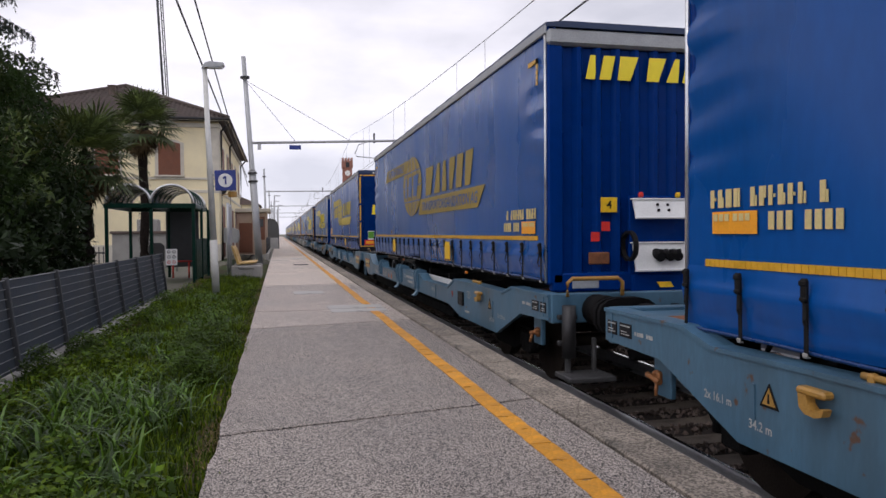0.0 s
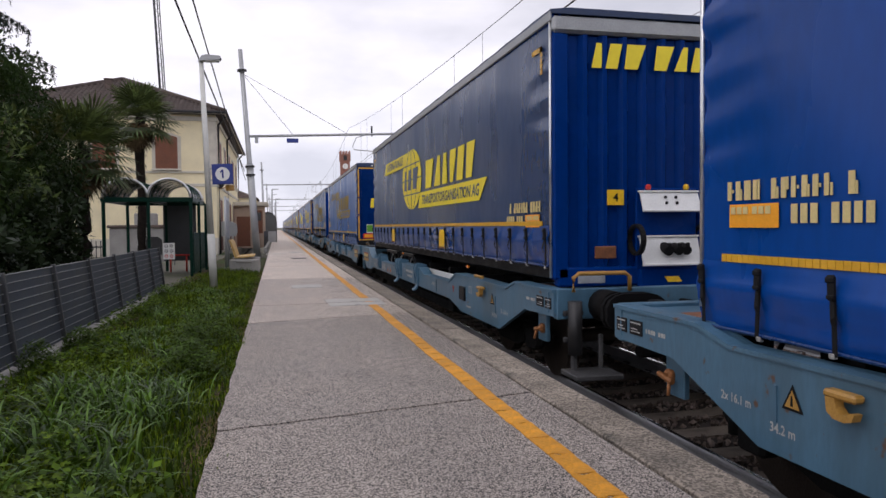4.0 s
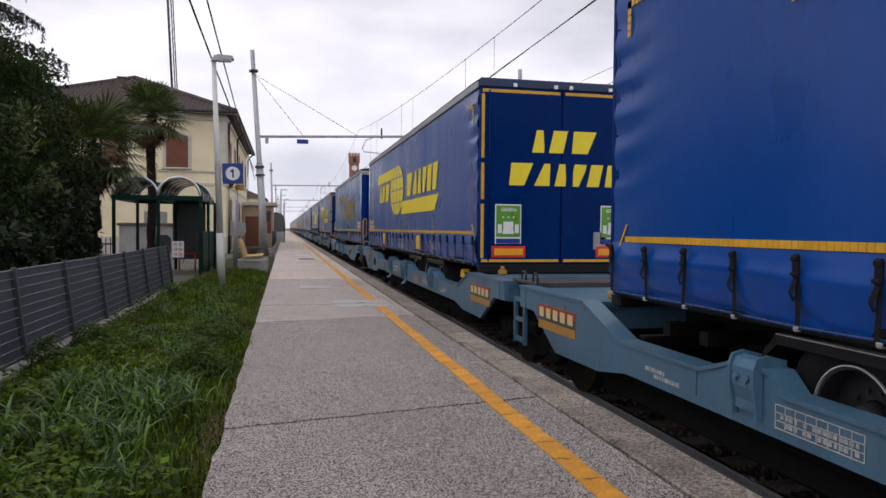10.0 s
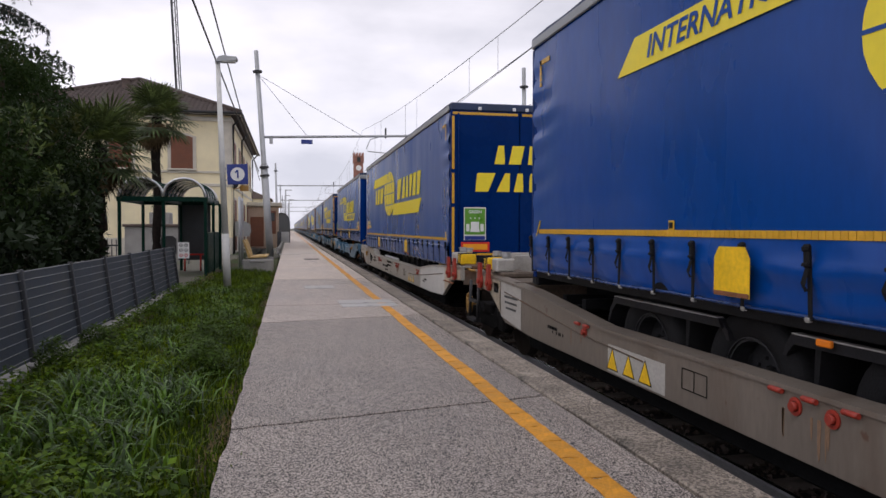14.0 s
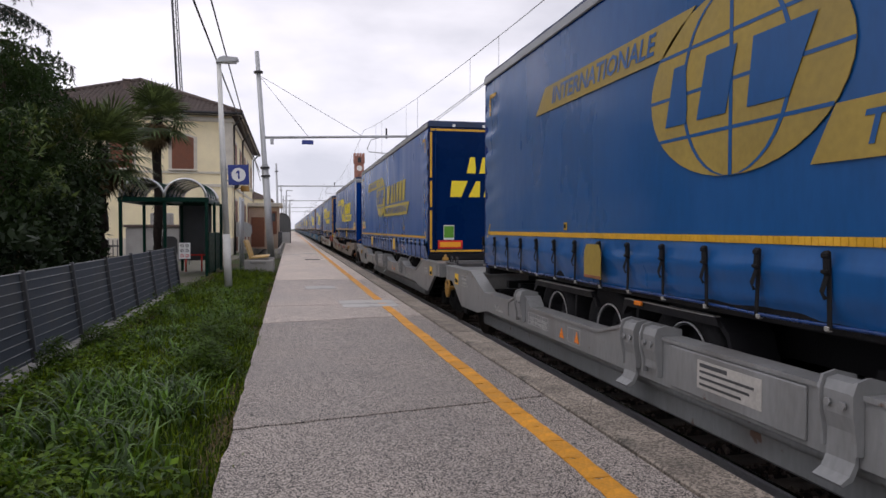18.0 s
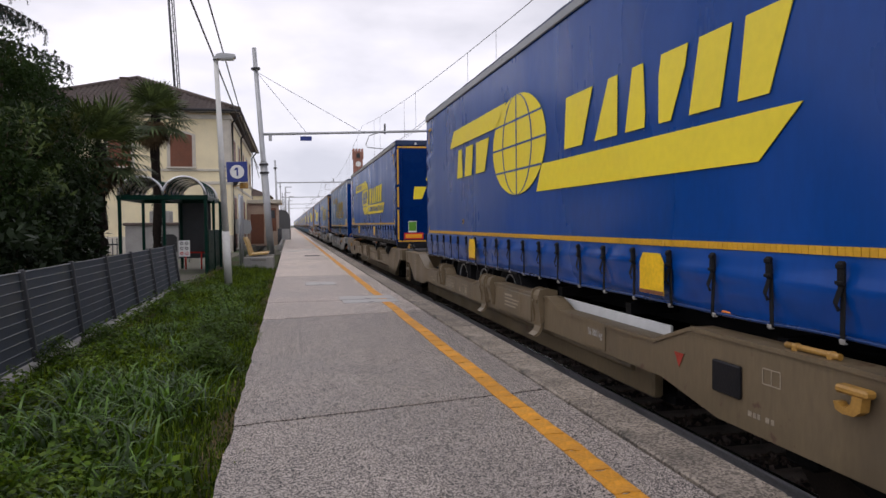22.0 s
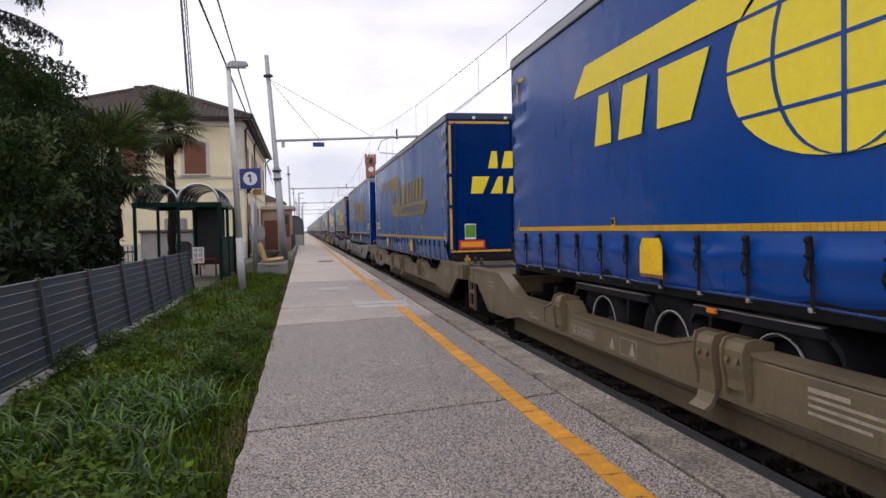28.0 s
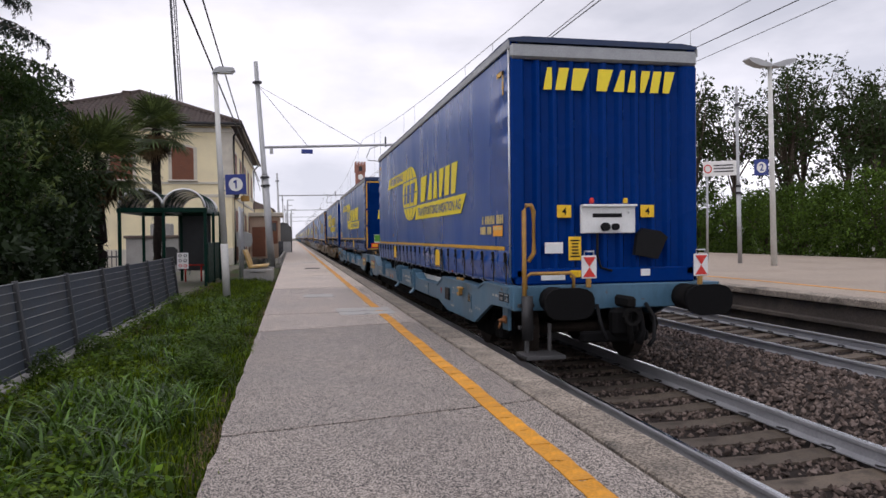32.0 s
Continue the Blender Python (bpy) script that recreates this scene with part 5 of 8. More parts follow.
        if not old:
            for v0, w in ((0.05, 0.16), (0.26, 0.19)):
                dp = part("data_plate", lambda: Geo().box((s * (W + 0.005), v0 + w / 2, 1.0), (0.008, w, 0.11), 0.002), "plate_dark" if paint != "wagon_brown" else "stencil_dim", beam, "dark cast data plate", key=("dplate", s, v0, paint == "wagon_brown"))
                part("plate_frame", lambda: Geo().box((s * (W + 0.0105), v0 + w / 2, 1.035), (0.003, w * 0.8, 0.010)).box((s * (W + 0.0105), v0 + w * 0.4, 0.99), (0.003, w * 0.5, 0.008)).box((s * (W + 0.0105), v0 + w / 2, 0.97), (0.003, w * 0.7, 0.007)), "stencil" if paint != "wagon_brown" else "under", dp, key=("dpf", s, v0))
            if paint == "wagon_grey":
                sh = part("load_sheet", lambda: Geo().box((s * (W + 0.004), 0.66, 0.985), (0.004, 0.17, 0.21)), "sign_pale", beam, "white sheet with lines of small print", key=("lsheet", s))
                def sheet_lines():
                    g = Geo()
                    for q in range(8):
                        g.box((s * (W + 0.007), 0.66, 1.07 - 0.024 * q), (0.002, 0.13 - 0.03 * (q % 3 == 0), 0.009))
                    return g
                part("sheet_lines", sheet_lines, "under", sh, key=("slines", s))["kind"] = "stuff"
                for word, z0 in (("R 75m", 0.985), ("< 1\u00b030'", 0.885)):
                    bx = part("curve_note", lambda: Geo().word(word, 0.075, 0.24, lambda u, v: (s * (W + 0.004), 1.02 + s * (u - 0.12), z0 + v), 0.0), "stencil", beam, key=("cnote", s, word))
                    part("note_frame", lambda: Geo().box((s * (W + 0.004), 1.02, z0 + 0.068), (0.003, 0.31, 0.006)).box((s * (W + 0.004), 1.02, z0 - 0.016), (0.003, 0.31, 0.006)).box((s * (W + 0.004), 0.867, z0 + 0.026), (0.003, 0.006, 0.084)).box((s * (W + 0.004), 1.173, z0 + 0.026), (0.003, 0.006, 0.084)), "stencil", bx, key=("nframe", s, word))
        part("tread_patch", lambda: Geo().box((s * (W - 0.30), 0.75, 1.1185), (0.30, 0.5, 0.006)), "rust", beam, key=("tread", s))
        part("weather_grille", lambda: Geo().box((s * (W + 0.015), 0, 0), (0.03, 0.28, 0.20), 0.008), "plate_dark", beam, key=("bbox", s), at=pose(0, 3.48, 0.80))
        if paint == "wagon_blue" and s == (1 if flip else -1) and style < 11:
            jp = part("joint_plate", lambda: Geo().box((s * (W + 0.004), 14.88, 0.875), (0.008, 0.98, 0.25), 0.002), "hook_ochre", beam, "red, blue and tan plate with pale blocks", key=("jp", s), at=pose(0, ext, 0))
            part("plate_band", lambda: Geo().box((s * (W + 0.010), 14.88, 0.965), (0.004, 0.98, 0.07)), "red_rust", jp, key=("jpr", s))
            part("plate_band", lambda: Geo().box((s * (W + 0.010), 14.88, 0.885), (0.004, 0.98, 0.085)), "fence_post", jp, key=("jpb", s))
            for q in range(5):
                part("plate_block", lambda: Geo().box((s * (W + 0.014), 0, 0.925), (0.003, 0.12, 0.10)), "pale_code", jp, key=("jpk", s), at=pose(0, 14.50 + q * 0.19, 0))
    def deck():
        g = Geo()
        g.box((0, 0.6, 1.09), (2 * W - 0.1, 1.15, 0.05))
        g.box((0, 0.03, 1.0), (2 * W - 0.06, 0.10, 0.30), 0.01)
        return g
    part("end_deck", deck, paint, parent, key="deck", at=m)
    part("joint_deck", lambda: Geo().box((0, 15.15, 1.095), (2 * W - 0.1, 1.7, 0.05)).box((0, 15.95, 1.0), (2 * W - 0.1, 0.08, 0.22)).box((0, 14.35, 0.98), (2 * W - 0.2, 0.05, 0.24)), "cradle" if old else paint, parent, key="jdeck", at=m @ pose(0, ext, 0))
    def floor():
        g = Geo()
        g.box((0, 9.4, 0.36), (2.2, 9.6, 0.06))
        g.box((0, 3.0, 0.86), (1.0, 3.6, 0.2), 0.03)
        g.box((0, 2.9, 1.02), (1.7, 0.9, 0.12), 0.05)
        for v in (4.6, 6.2, 8.0, 10.0, 12.0, 14.0):
            g.box((0, v, 0.45), (2.1, 0.12, 0.14))
        return g
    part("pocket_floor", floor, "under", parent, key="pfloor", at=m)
    part("trailer_hitch", lambda: Geo().prism([(-0.45, 1.0), (0.45, 1.0), (0.28, 1.17), (-0.28, 1.17)], 1, 2.2, 3.0), "hook_ochre" if paint == "wagon_blue" else paint, parent, key="hitch", at=m)
    if old:
        board_ = part("cross_board", lambda: Geo().box((0, 15.92, 1.255), (1.72, 0.06, 0.27), 0.01), "sign_pale", parent, "pale grey board across the wagon's end", key="xboard", at=m)
        part("ban_ring", lambda: Geo().ring((-0.5, 15.958, 1.28), 1, 0.075, 0.095, 0.008, 20), "red", board_, key="xring")
        part("ban_bar", lambda: Geo().box((-0.5, 15.956, 1.28), (0.05, 0.006, 0.12), 0.002), "strap", board_, key="xbar")
        part("hazard_plate", lambda: Geo().box((-0.2, 15.957, 1.28), (0.10, 0.008, 0.16), 0.002), "patch_yellow", board_, key="xhaz")
        part("hazard_mark", lambda: Geo().box((-0.2, 15.963, 1.30), (0.06, 0.004, 0.08)), "strap", board_, key="xhazm")
        part("arrow", lambda: Geo().prism([(0.0, 1.28), (0.10, 1.36), (0.10, 1.32), (0.34, 1.32), (0.34, 1.24), (0.10, 1.24), (0.10, 1.20)], 1, 15.952, 15.960), "red", board_, "red arrow", key="xarr")
        for s in (-1, 1):
            fb = part("folding_cradle", lambda: Geo().box((s * 1.08, 15.45, 1.16), (0.46, 0.90, 0.08), 0.02), "cradle", parent, "rust-stained folding cradle", key=("fold", s), at=m)
            for v, pale in ((15.22, True), (15.66, False)):
                part("cradle_block", lambda: Geo().box((0, 0, 0), (0.26, 0.24, 0.18), 0.02), "sign_pale" if pale else "patch_yellow", fb, "pale block" if pale else "yellow block with black stripes", key=("cblock", pale), at=pose(s * 1.22, v, 1.285))
                if not pale:
                    for q in (-0.08, 0.0, 0.075):
                        part("block_stripe", lambda: Geo().prism([(-0.03, -0.092), (0.0, -0.092), (0.05, 0.092), (0.02, 0.092)], 0, -0.133, 0.133), "strap", fb, key="sstripe", at=pose(s * 1.22, v + q - 0.01, 1.285))
                part("corner_pot", lambda: Geo().tube([(0, 0, 0.10), (0, 0, 0.17)], 0.055, 12).ring((0, 0, 0.175), 2, 0.02, 0.065, 0.02, 12), "galv", fb, key="cpot", at=pose(s * 1.18, v, 1.275))
                part("red_catch", lambda: Geo().prism([(-0.05, 0.10), (0.05, 0.10), (0.06, -0.06), (0.09, -0.16), (0.05, -0.25), (-0.05, -0.25), (-0.09, -0.16), (-0.06, -0.06)], 0, -0.02, 0.02).tube([(s * 0.02, 0, -0.16), (s * 0.045, 0, -0.16)], 0.035, 10), "red_rust", fb, "rusty red container catch", key=("rcatch", s), at=pose(s * (W + 0.04), v, 1.20))
            part("orange_hose", lambda: Geo().tube([(s * 1.3, 15.9, 1.16), (s * 1.25, 16.05, 1.12), (s * 0.95, 16.12, 1.10), (s * 0.5, 16.10, 1.12)], 0.022, 6), "hook_ochre", fb, key=("ohose", s))
    # buffers, draw hook, step and handrail at the headstock
    for s in (-1, 1):
        b = part("buffer", lambda: Geo().tube([(s * 0.875, 0, 0.98), (s * 0.875, -0.30, 0.98)], 0.16, 14).tube([(s * 0.875, -0.28, 0.98), (s * 0.875, -0.58, 0.98)], 0.09, 12), "bogie", parent, key=("buf", s), at=m)
        part("buffer_head", lambda: Geo().prism([(s * 0.875 + q * 0.30, 0.98 + z) for q, z in ((-0.98, -0.06), (-0.88, -0.12), (-0.68, -0.16), (-0.4, -0.18), (0.4, -0.18), (0.68, -0.16), (0.88, -0.12), (0.98, -0.06), (0.98, 0.06), (0.88, 0.12), (0.68, 0.16), (0.4, 0.18), (-0.4, 0.18), (-0.68, 0.16), (-0.88, 0.12), (-0.98, 0.06))], 1, -0.63, -0.58), "under", b, key=("bufh", s))
    part("draw_hook", lambda: Geo().box((0, -0.2, 0.95), (0.10, 0.42, 0.14), 0.03).ring((0, -0.38, 0.78), 1, 0.07, 0.11, 0.06, 12).tube([(0.0, -0.3, 0.8), (0.02, -0.32, 0.45)], 0.035, 8), "bogie", parent, key="dhook", at=m)
    part("brake_hose", lambda: Geo().tube([(0.35, -0.05, 0.9), (0.36, -0.25, 0.75), (0.33, -0.3, 0.5), (0.25, -0.32, 0.42)], 0.025, 8), "strap", parent, key="bhose", at=m)
    part("brake_hose", lambda: Geo().tube([(-0.3, -0.05, 0.9), (-0.32, -0.2, 0.7), (-0.28, -0.28, 0.5)], 0.025, 8), "strap", parent, key="bhose2", at=m)
    part("coupling_gear", lambda: Geo().box((0.0, -0.16, 0.70), (0.34, 0.20, 0.34), 0.05).box((-0.1, -0.10, 0.52), (0.9, 0.10, 0.14), 0.03).tube([(0.12, -0.3, 0.86), (0.16, -0.34, 0.6), (0.1, -0.36, 0.45)], 0.04, 8), "under", parent, key="cgear", at=m)
    part("handrail", lambda: Geo().tube([(-1.2, -0.05, 1.12), (-1.2, -0.05, 1.26), (-1.15, -0.05, 1.30), (-0.65, -0.05, 1.30), (-0.6, -0.05, 1.26), (-0.6, -0.05, 1.12)], 0.022, 8), "hook_ochre", parent, key="hrail", at=m)
    part("rail_socket", lambda: Geo().tube([(-1.22, -0.13, 0.52), (-1.22, -0.13, 1.04)], 0.07, 12).box((-1.22, -0.08, 0.92), (0.20, 0.06, 0.05), 0.01).box((-1.22, -0.08, 0.66), (0.20, 0.06, 0.05), 0.01), paint if paint == "wagon_grey" else "dark_metal", parent, key="rsocket", at=m)
    part("foot_step", lambda: Geo().box((-1.08, -0.20, 0.34), (0.48, 0.40, 0.05), 0.008).box((-1.22, -0.10, 0.50), (0.05, 0.06, 0.34), 0.01).box((-0.92, -0.06, 0.52), (0.04, 0.05, 0.36), 0.01), "tread_steel", parent, "grey steel foot step", key="fstep", at=m)
    if not flip:
        if old:
            part("joint_ladder", lambda: Geo().tube([(-1.34, 16.05, 1.0), (-1.36, 16.05, 0.42)], 0.025, 6).tube([(-1.34, 16.50, 1.0), (-1.36, 16.50, 0.42)], 0.025, 6).box((-1.36, 16.275, 0.43), (0.10, 0.45, 0.04)).box((-1.35, 16.275, 0.70), (0.08, 0.45, 0.03)), "dark_metal", parent, "dark steel ladder at the joint", key="oladder", at=m)
        elif paint != "wagon_grey":
            part("joint_ladder", lambda: Geo().box((-1.3, 16.25, 0.72), (0.04, 0.36, 0.05)).box((-1.3, 16.25, 0.48), (0.04, 0.36, 0.05)).box((-1.3, 16.08, 0.68), (0.04, 0.05, 0.5)).box((-1.3, 16.42, 0.68), (0.04, 0.05, 0.5)).box((-1.3, 16.25, 0.95), (0.04, 0.36, 0.05)), paint, parent, key="jladder", at=m)
        if not old:
            bp_ = part("bridge_plate", lambda: Geo().box((0, 16.28, 1.155), (2.5, 0.86, 0.035), 0.006).box((0, 15.86, 1.145), (2.5, 0.03, 0.06)).box((0, 16.70, 1.145), (2.5, 0.03, 0.06)), "tread_steel", parent, "dark tread plate over the joint", key="bridge", at=m)
            for v in (16.02, 16.42):
                part("hoop", lambda: Geo().tube([(-1.2, -0.07, 1.17), (-1.2, -0.07, 1.24), (-1.2, -0.04, 1.27), (-1.2, 0.04, 1.27), (-1.2, 0.07, 1.24), (-1.2, 0.07, 1.17)], 0.014, 6), "dark_metal", bp_, key="bhoop", at=pose(0, v, 0))
        part("joint_frame", lambda: Geo().box((0, 16.45, 0.95), (1.3, 1.0, 0.18), 0.02), "under", parent, key="jframe", at=m)


def bogie(parent, y):
    def frame_():
        g = Geo()
        for s in (-1, 1):
            g.prism([(-1.25, 0.50), (-1.15, 0.62), (-0.45, 0.62), (-0.35, 0.50), (0.35, 0.50), (0.45, 0.62), (1.15, 0.62), (1.25, 0.50), (1.15, 0.40), (0.6, 0.38), (0.35, 0.30), (-0.35, 0.30), (-0.6, 0.38), (-1.15, 0.40)], 0, s * 1.0, s * 1.10)
            for w in (-0.9, 0.9):
                g.box((s * 1.08, w, 0.46), (0.16, 0.26, 0.26), 0.03)
                g.tube([(s * 1.08, w - 0.2, 0.40), (s * 1.08, w - 0.2, 0.60)], 0.07, 10)
                g.tube([(s * 1.08, w + 0.2, 0.40), (s * 1.08, w + 0.2, 0.60)], 0.07, 10)
        g.box((0, 0, 0.55), (2.2, 0.4, 0.22), 0.03)
        return g
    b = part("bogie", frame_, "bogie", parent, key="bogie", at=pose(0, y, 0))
    for w in (-0.9, 0.9):
        part("wheelset", lambda: Geo().tube([(-0.72, 0, 0), (0.72, 0, 0)], 0.08, 10).ring((-0.77, 0, 0), 0, 0.05, 0.46, 0.13, 28).ring((0.77, 0, 0), 0, 0.05, 0.46, 0.13, 28), "wheel", b, key="wset", at=pose(0, w, 0.46))


def wagon(u, paint, last=False, order=0):
    w = thing("pocket_wagon", pose(TRACK, u, RAIL), {"wagon_blue": "pale blue double pocket wagon with white stencilling, on rails", "wagon_white": "rust-streaked white double pocket wagon with striped blocks, on rails",
              "wagon_grey": "light grey double pocket wagon with ochre hooks, on rails", "wagon_brown": "dusty brown double pocket wagon with worn paint, on rails"}[paint], "railway wagon", "wagons of the train")
    half_wagon(w, paint, False, order)
    half_wagon(w, paint, True, order)
    for y in (2.25, 16.45, 34.2 - 1.3 - 2.25):
        bogie(w, y)
    if paint in ("wagon_grey", "wagon_white"):
        def wheel():
            g = Geo().ring((0, 0, 0), 0, 0.135, 0.165, 0.03, 28)
            for q in range(3):
                a = 0.5 + 2.0944 * q
                g.tube([(0, 0, 0), (0, 0.15 * math.cos(a), 0.15 * math.sin(a))], 0.02, 6)
            return g.tube([(-0.03, 0, 0), (0.14, 0, 0)], 0.035, 8)
        part("hand_brake_wheel", wheel, "hook_ochre", w, "ochre three-spoked hand-brake wheel", key="hbw", at=pose(-1.30, 16.3 if paint == "wagon_grey" else 16.75, 0.72 if paint == "wagon_grey" else 0.62))
    if last or order == 7:
        part("shunter_rail", lambda: Geo().tube([(-1.25, -0.12, 0.95), (-1.25, -0.12, 1.45), (-1.25, -0.12, 2.05), (-1.22, -0.12, 2.12), (-1.16, -0.12, 2.12), (-1.13, -0.12, 2.05), (-1.13, -0.12, 1.55), (-1.2, -0.12, 1.45)], 0.028, 8), "hook_ochre", w, "ochre shunter's handrail")
    if last:
        for x in (-0.42, 1.08):
            tb = part("tail_board", lambda: Geo().box((0, -0.10, 1.37), (0.19, 0.02, 0.28), 0.004), "white_plastic", w, "white tail board with two red triangles", key="tailb", at=pose(x, 0, 0))
            part("tail_triangle", lambda: Geo().prism([(-0.08, 1.49), (0.08, 1.49), (0.0, 1.375)], 1, -0.118, -0.111), "red", tb, key="tri_a")
            part("tail_triangle", lambda: Geo().prism([(-0.08, 1.25), (0.08, 1.25), (0.0, 1.365)], 1, -0.118, -0.111), "red", tb, key="tri_b")
            part("board_handle", lambda: Geo().tube([(-0.06, -0.10, 1.51), (-0.06, -0.10, 1.56), (0.06, -0.10, 1.56), (0.06, -0.10, 1.51)], 0.012, 6), "alu", tb, key="tri_h")
            part("board_foot", lambda: Geo().box((0, -0.08, 1.18), (0.06, 0.05, 0.12), 0.01), "hook_ochre", tb, key="tri_f")
    return w


PAINTS = ["wagon_blue", "wagon_brown", "wagon_grey", "wagon_brown", "wagon_grey", "wagon_white", "wagon_blue", "wagon_blue", "wagon_blue",
          "wagon_blue", "wagon_blue", "wagon_grey", "wagon_blue", "wagon_brown", "wagon_blue", "wagon_grey", "wagon_blue"]
# (rear half, front half) of each wagon from the end of the train: blue, ink, print, posters
LOADS = [
    (("bright", "yellow", "worded", "small", -0.06), ("deep", "yellow", "worded", "small", 0.04)),
    (("bright", "yellow", "plain", "small", 0.09), ("mid", "gold", "worded", "small", -0.08)),
    (("mid", "gold", "worded", "small", -0.03), ("bright", "yellow", "worded", "small", 0.09)),
    (("bright", "yellow", "plain", "small", -0.04), ("bright", "yellow", "worded", "small", 0.13)),
    (("faded", "gold", "worded", "small", 0.06), ("mid", "dusty", "worded", "small", -0.06)),
    (("bright", "yellow", "worded", "big", 0.09), ("bright", "yellow", "plain", "big", -0.07)),
    (("bright", "yellow", "worded", "small", 0.05), ("bright", "yellow", "plain", "big", 0.07)),
    (("faded", "gold", "worded", "small", 0.05), ("bright", "yellow", "plain", "big", -0.09)),
    (("navy", "yellow", "worded", "small", 0.14), ("mid", "gold", "worded", "small", -0.09)),
    (("mid", "gold", "worded", "small", 0.05), ("bright", "dusty", "plain", "small", 0.0)),
    (("bright", "yellow", "worded", "small", 0.0), ("navy", "yellow", "worded", "small", 0.05)),
    (("mid", "gold", "worded", "small", 0.03), ("bright", "yellow", "plain", "big", 0.0)),
]
PITCH = 34.2
MOVING = []                                   # (thing, distance from the end of the train, turned)
for k, paint in enumerate(PAINTS):
    MOVING.append((wagon(0, paint, k == 0, k), k * PITCH - 0.30, False))
    rear, fore = LOADS[k] if k < len(LOADS) else LOADS[(k * 5) % len(LOADS)]
    MOVING.append((trailer(0, False, *rear, k * 2), k * PITCH, False))
    MOVING.append((trailer(0, True, *fore, k * 2 + 1), k * PITCH + TL + GAP_J + TL, True))

# the last trailer has a raised roof: its walls reach higher, its fittings do not
tall = MOVING[1][0]
STRETCH = Matrix.Translation((0, 0, 1.215)) @ Matrix.Diagonal((1, 1, 1.09, 1)) @ Matrix.Translation((0, 0, -1.215))
for ob in tall.children:
    if ob.name.split(".")[0] in ("frame", "roof", "curtain", "top_rail", "tension_pole", "front_wall", "rear_door", "corner_marking", "rear_header", "door_print"):
        ob.matrix_basis = STRETCH @ ob.matrix_basis
    if ob.name.split(".")[0] == "front_wall":
        for fit in ob.children:
            if fit.name.split(".")[0] not in ("front_print", "front_header"):
                fit.matrix_basis = STRETCH.inverted() @ fit.matrix_basis

# how far the end of the train is along the track, second by second
RUN = ((0, -300.75), (1, -292.3), (2, -283.85), (3, -275.4), (4, -266.75), (5, -258.0), (6, -249.1), (7, -240.35), (8, -231.15), (9, -222.0), (10, -213.1), (11, -204.1),
       (12, -194.9), (13, -185.65), (14, -176.7), (15, -167.7), (16, -158.6), (17, -149.5), (18, -140.4), (19, -130.85), (20, -121.35), (21, -111.75), (22, -101.85),
       (23, -91.75), (24, -81.55), (25, -71.3), (26, -60.7), (27, -49.8), (28, -38.7), (29, -27.0), (30, -15.3), (31, -3.7), (32, 8.46))


def motions():
    for ob, u, turned in MOVING:
        walk(ob, [(t, pose(TRACK, s + u, RAIL, 0, 0, 180 if turned else 0)) for t, s in RUN])

# ---- ground, tracks, platforms ----
rng = np.random.default_rng(7)
solid("ground", Geo().box((0, 400, RAIL - 0.75), (4000, 4000, 0.3)), "ground", "flat gravelly ground with weeds, reaching to the horizon", kind="structure")


def wavy(y0, slope, amp, seed, x0, x1, n=22):
    """A ragged joint across the platform."""
    return [(x0 + (x1 - x0) * i / n, y0 + slope * (x0 + (x1 - x0) * i / n) + amp * noise.noise((i * 0.7, seed, 0)) + amp * 0.4 * noise.noise((i * 2.3, seed, 5))) for i in range(n + 1)]


platform = solid("platform", Geo().box((0.83, 150, -0.285), (2.36, 340, 0.49)), "joint", "long grey platform surfaced with exposed chippings", kind="structure")
JOINTS = [(-14, 0), (-3.5, 0.02), (4.98, 0.21), (10.42, 0.22), (12.6, 0.0), (18.9, 0.03), (25.2, 0.0), (30.0, 0.02), (38.2, 0.0), (47, 0.01), (58, 0), (75, 0), (110, 0), (170, 0), (320, 0)]
for i, ((ya, sa), (yb, sb)) in enumerate(zip(JOINTS, JOINTS[1:])):
    lo = wavy(ya + 0.019, sa, 0.03, i, -0.40, 1.972)
    hi = wavy(yb - 0.019, sb, 0.03, i + 1, -0.40, 1.972)
    left = []
    if yb < 60:
        m = int((yb - ya) / 0.22)
        left = [(-0.41 + 0.015 * noise.noise(((ya + (yb - ya) * k / m) * 1.6, 3, 3)) + 0.018 * noise.noise(((ya + (yb - ya) * k / m) * 5, 1, 3)), ya + (yb - ya) * k / m) for k in range(m - 1, 0, -1)]
    # panels turn paler along the platform in three steps
    part("surface_panel", Geo().prism(lo + hi[::-1] + left, 2, -0.07, 0.0), "asphalt" if i < 3 else "asphalt_mid" if i < 5 else "asphalt_pale", platform)
for k in range(44):
    y = -4.98 + 2.0 * k
    part("curb_stone", lambda: Geo().box((2.185, 0.99, -0.11), (0.335, 1.985, 0.22), 0.012), "curb", platform, key="curb", at=pose(0, y, -0.002 + 0.003 * math.sin(k * 2.1), 0, 0, 0.05 * math.sin(k)))
part("curb_run", Geo().box((2.185, 200, -0.11), (0.335, 233, 0.22), 0.012), "curb", platform)
part("platform_wall", Geo().box((2.0, 150, -0.62), (0.5, 340, 0.8)), "concrete", platform)


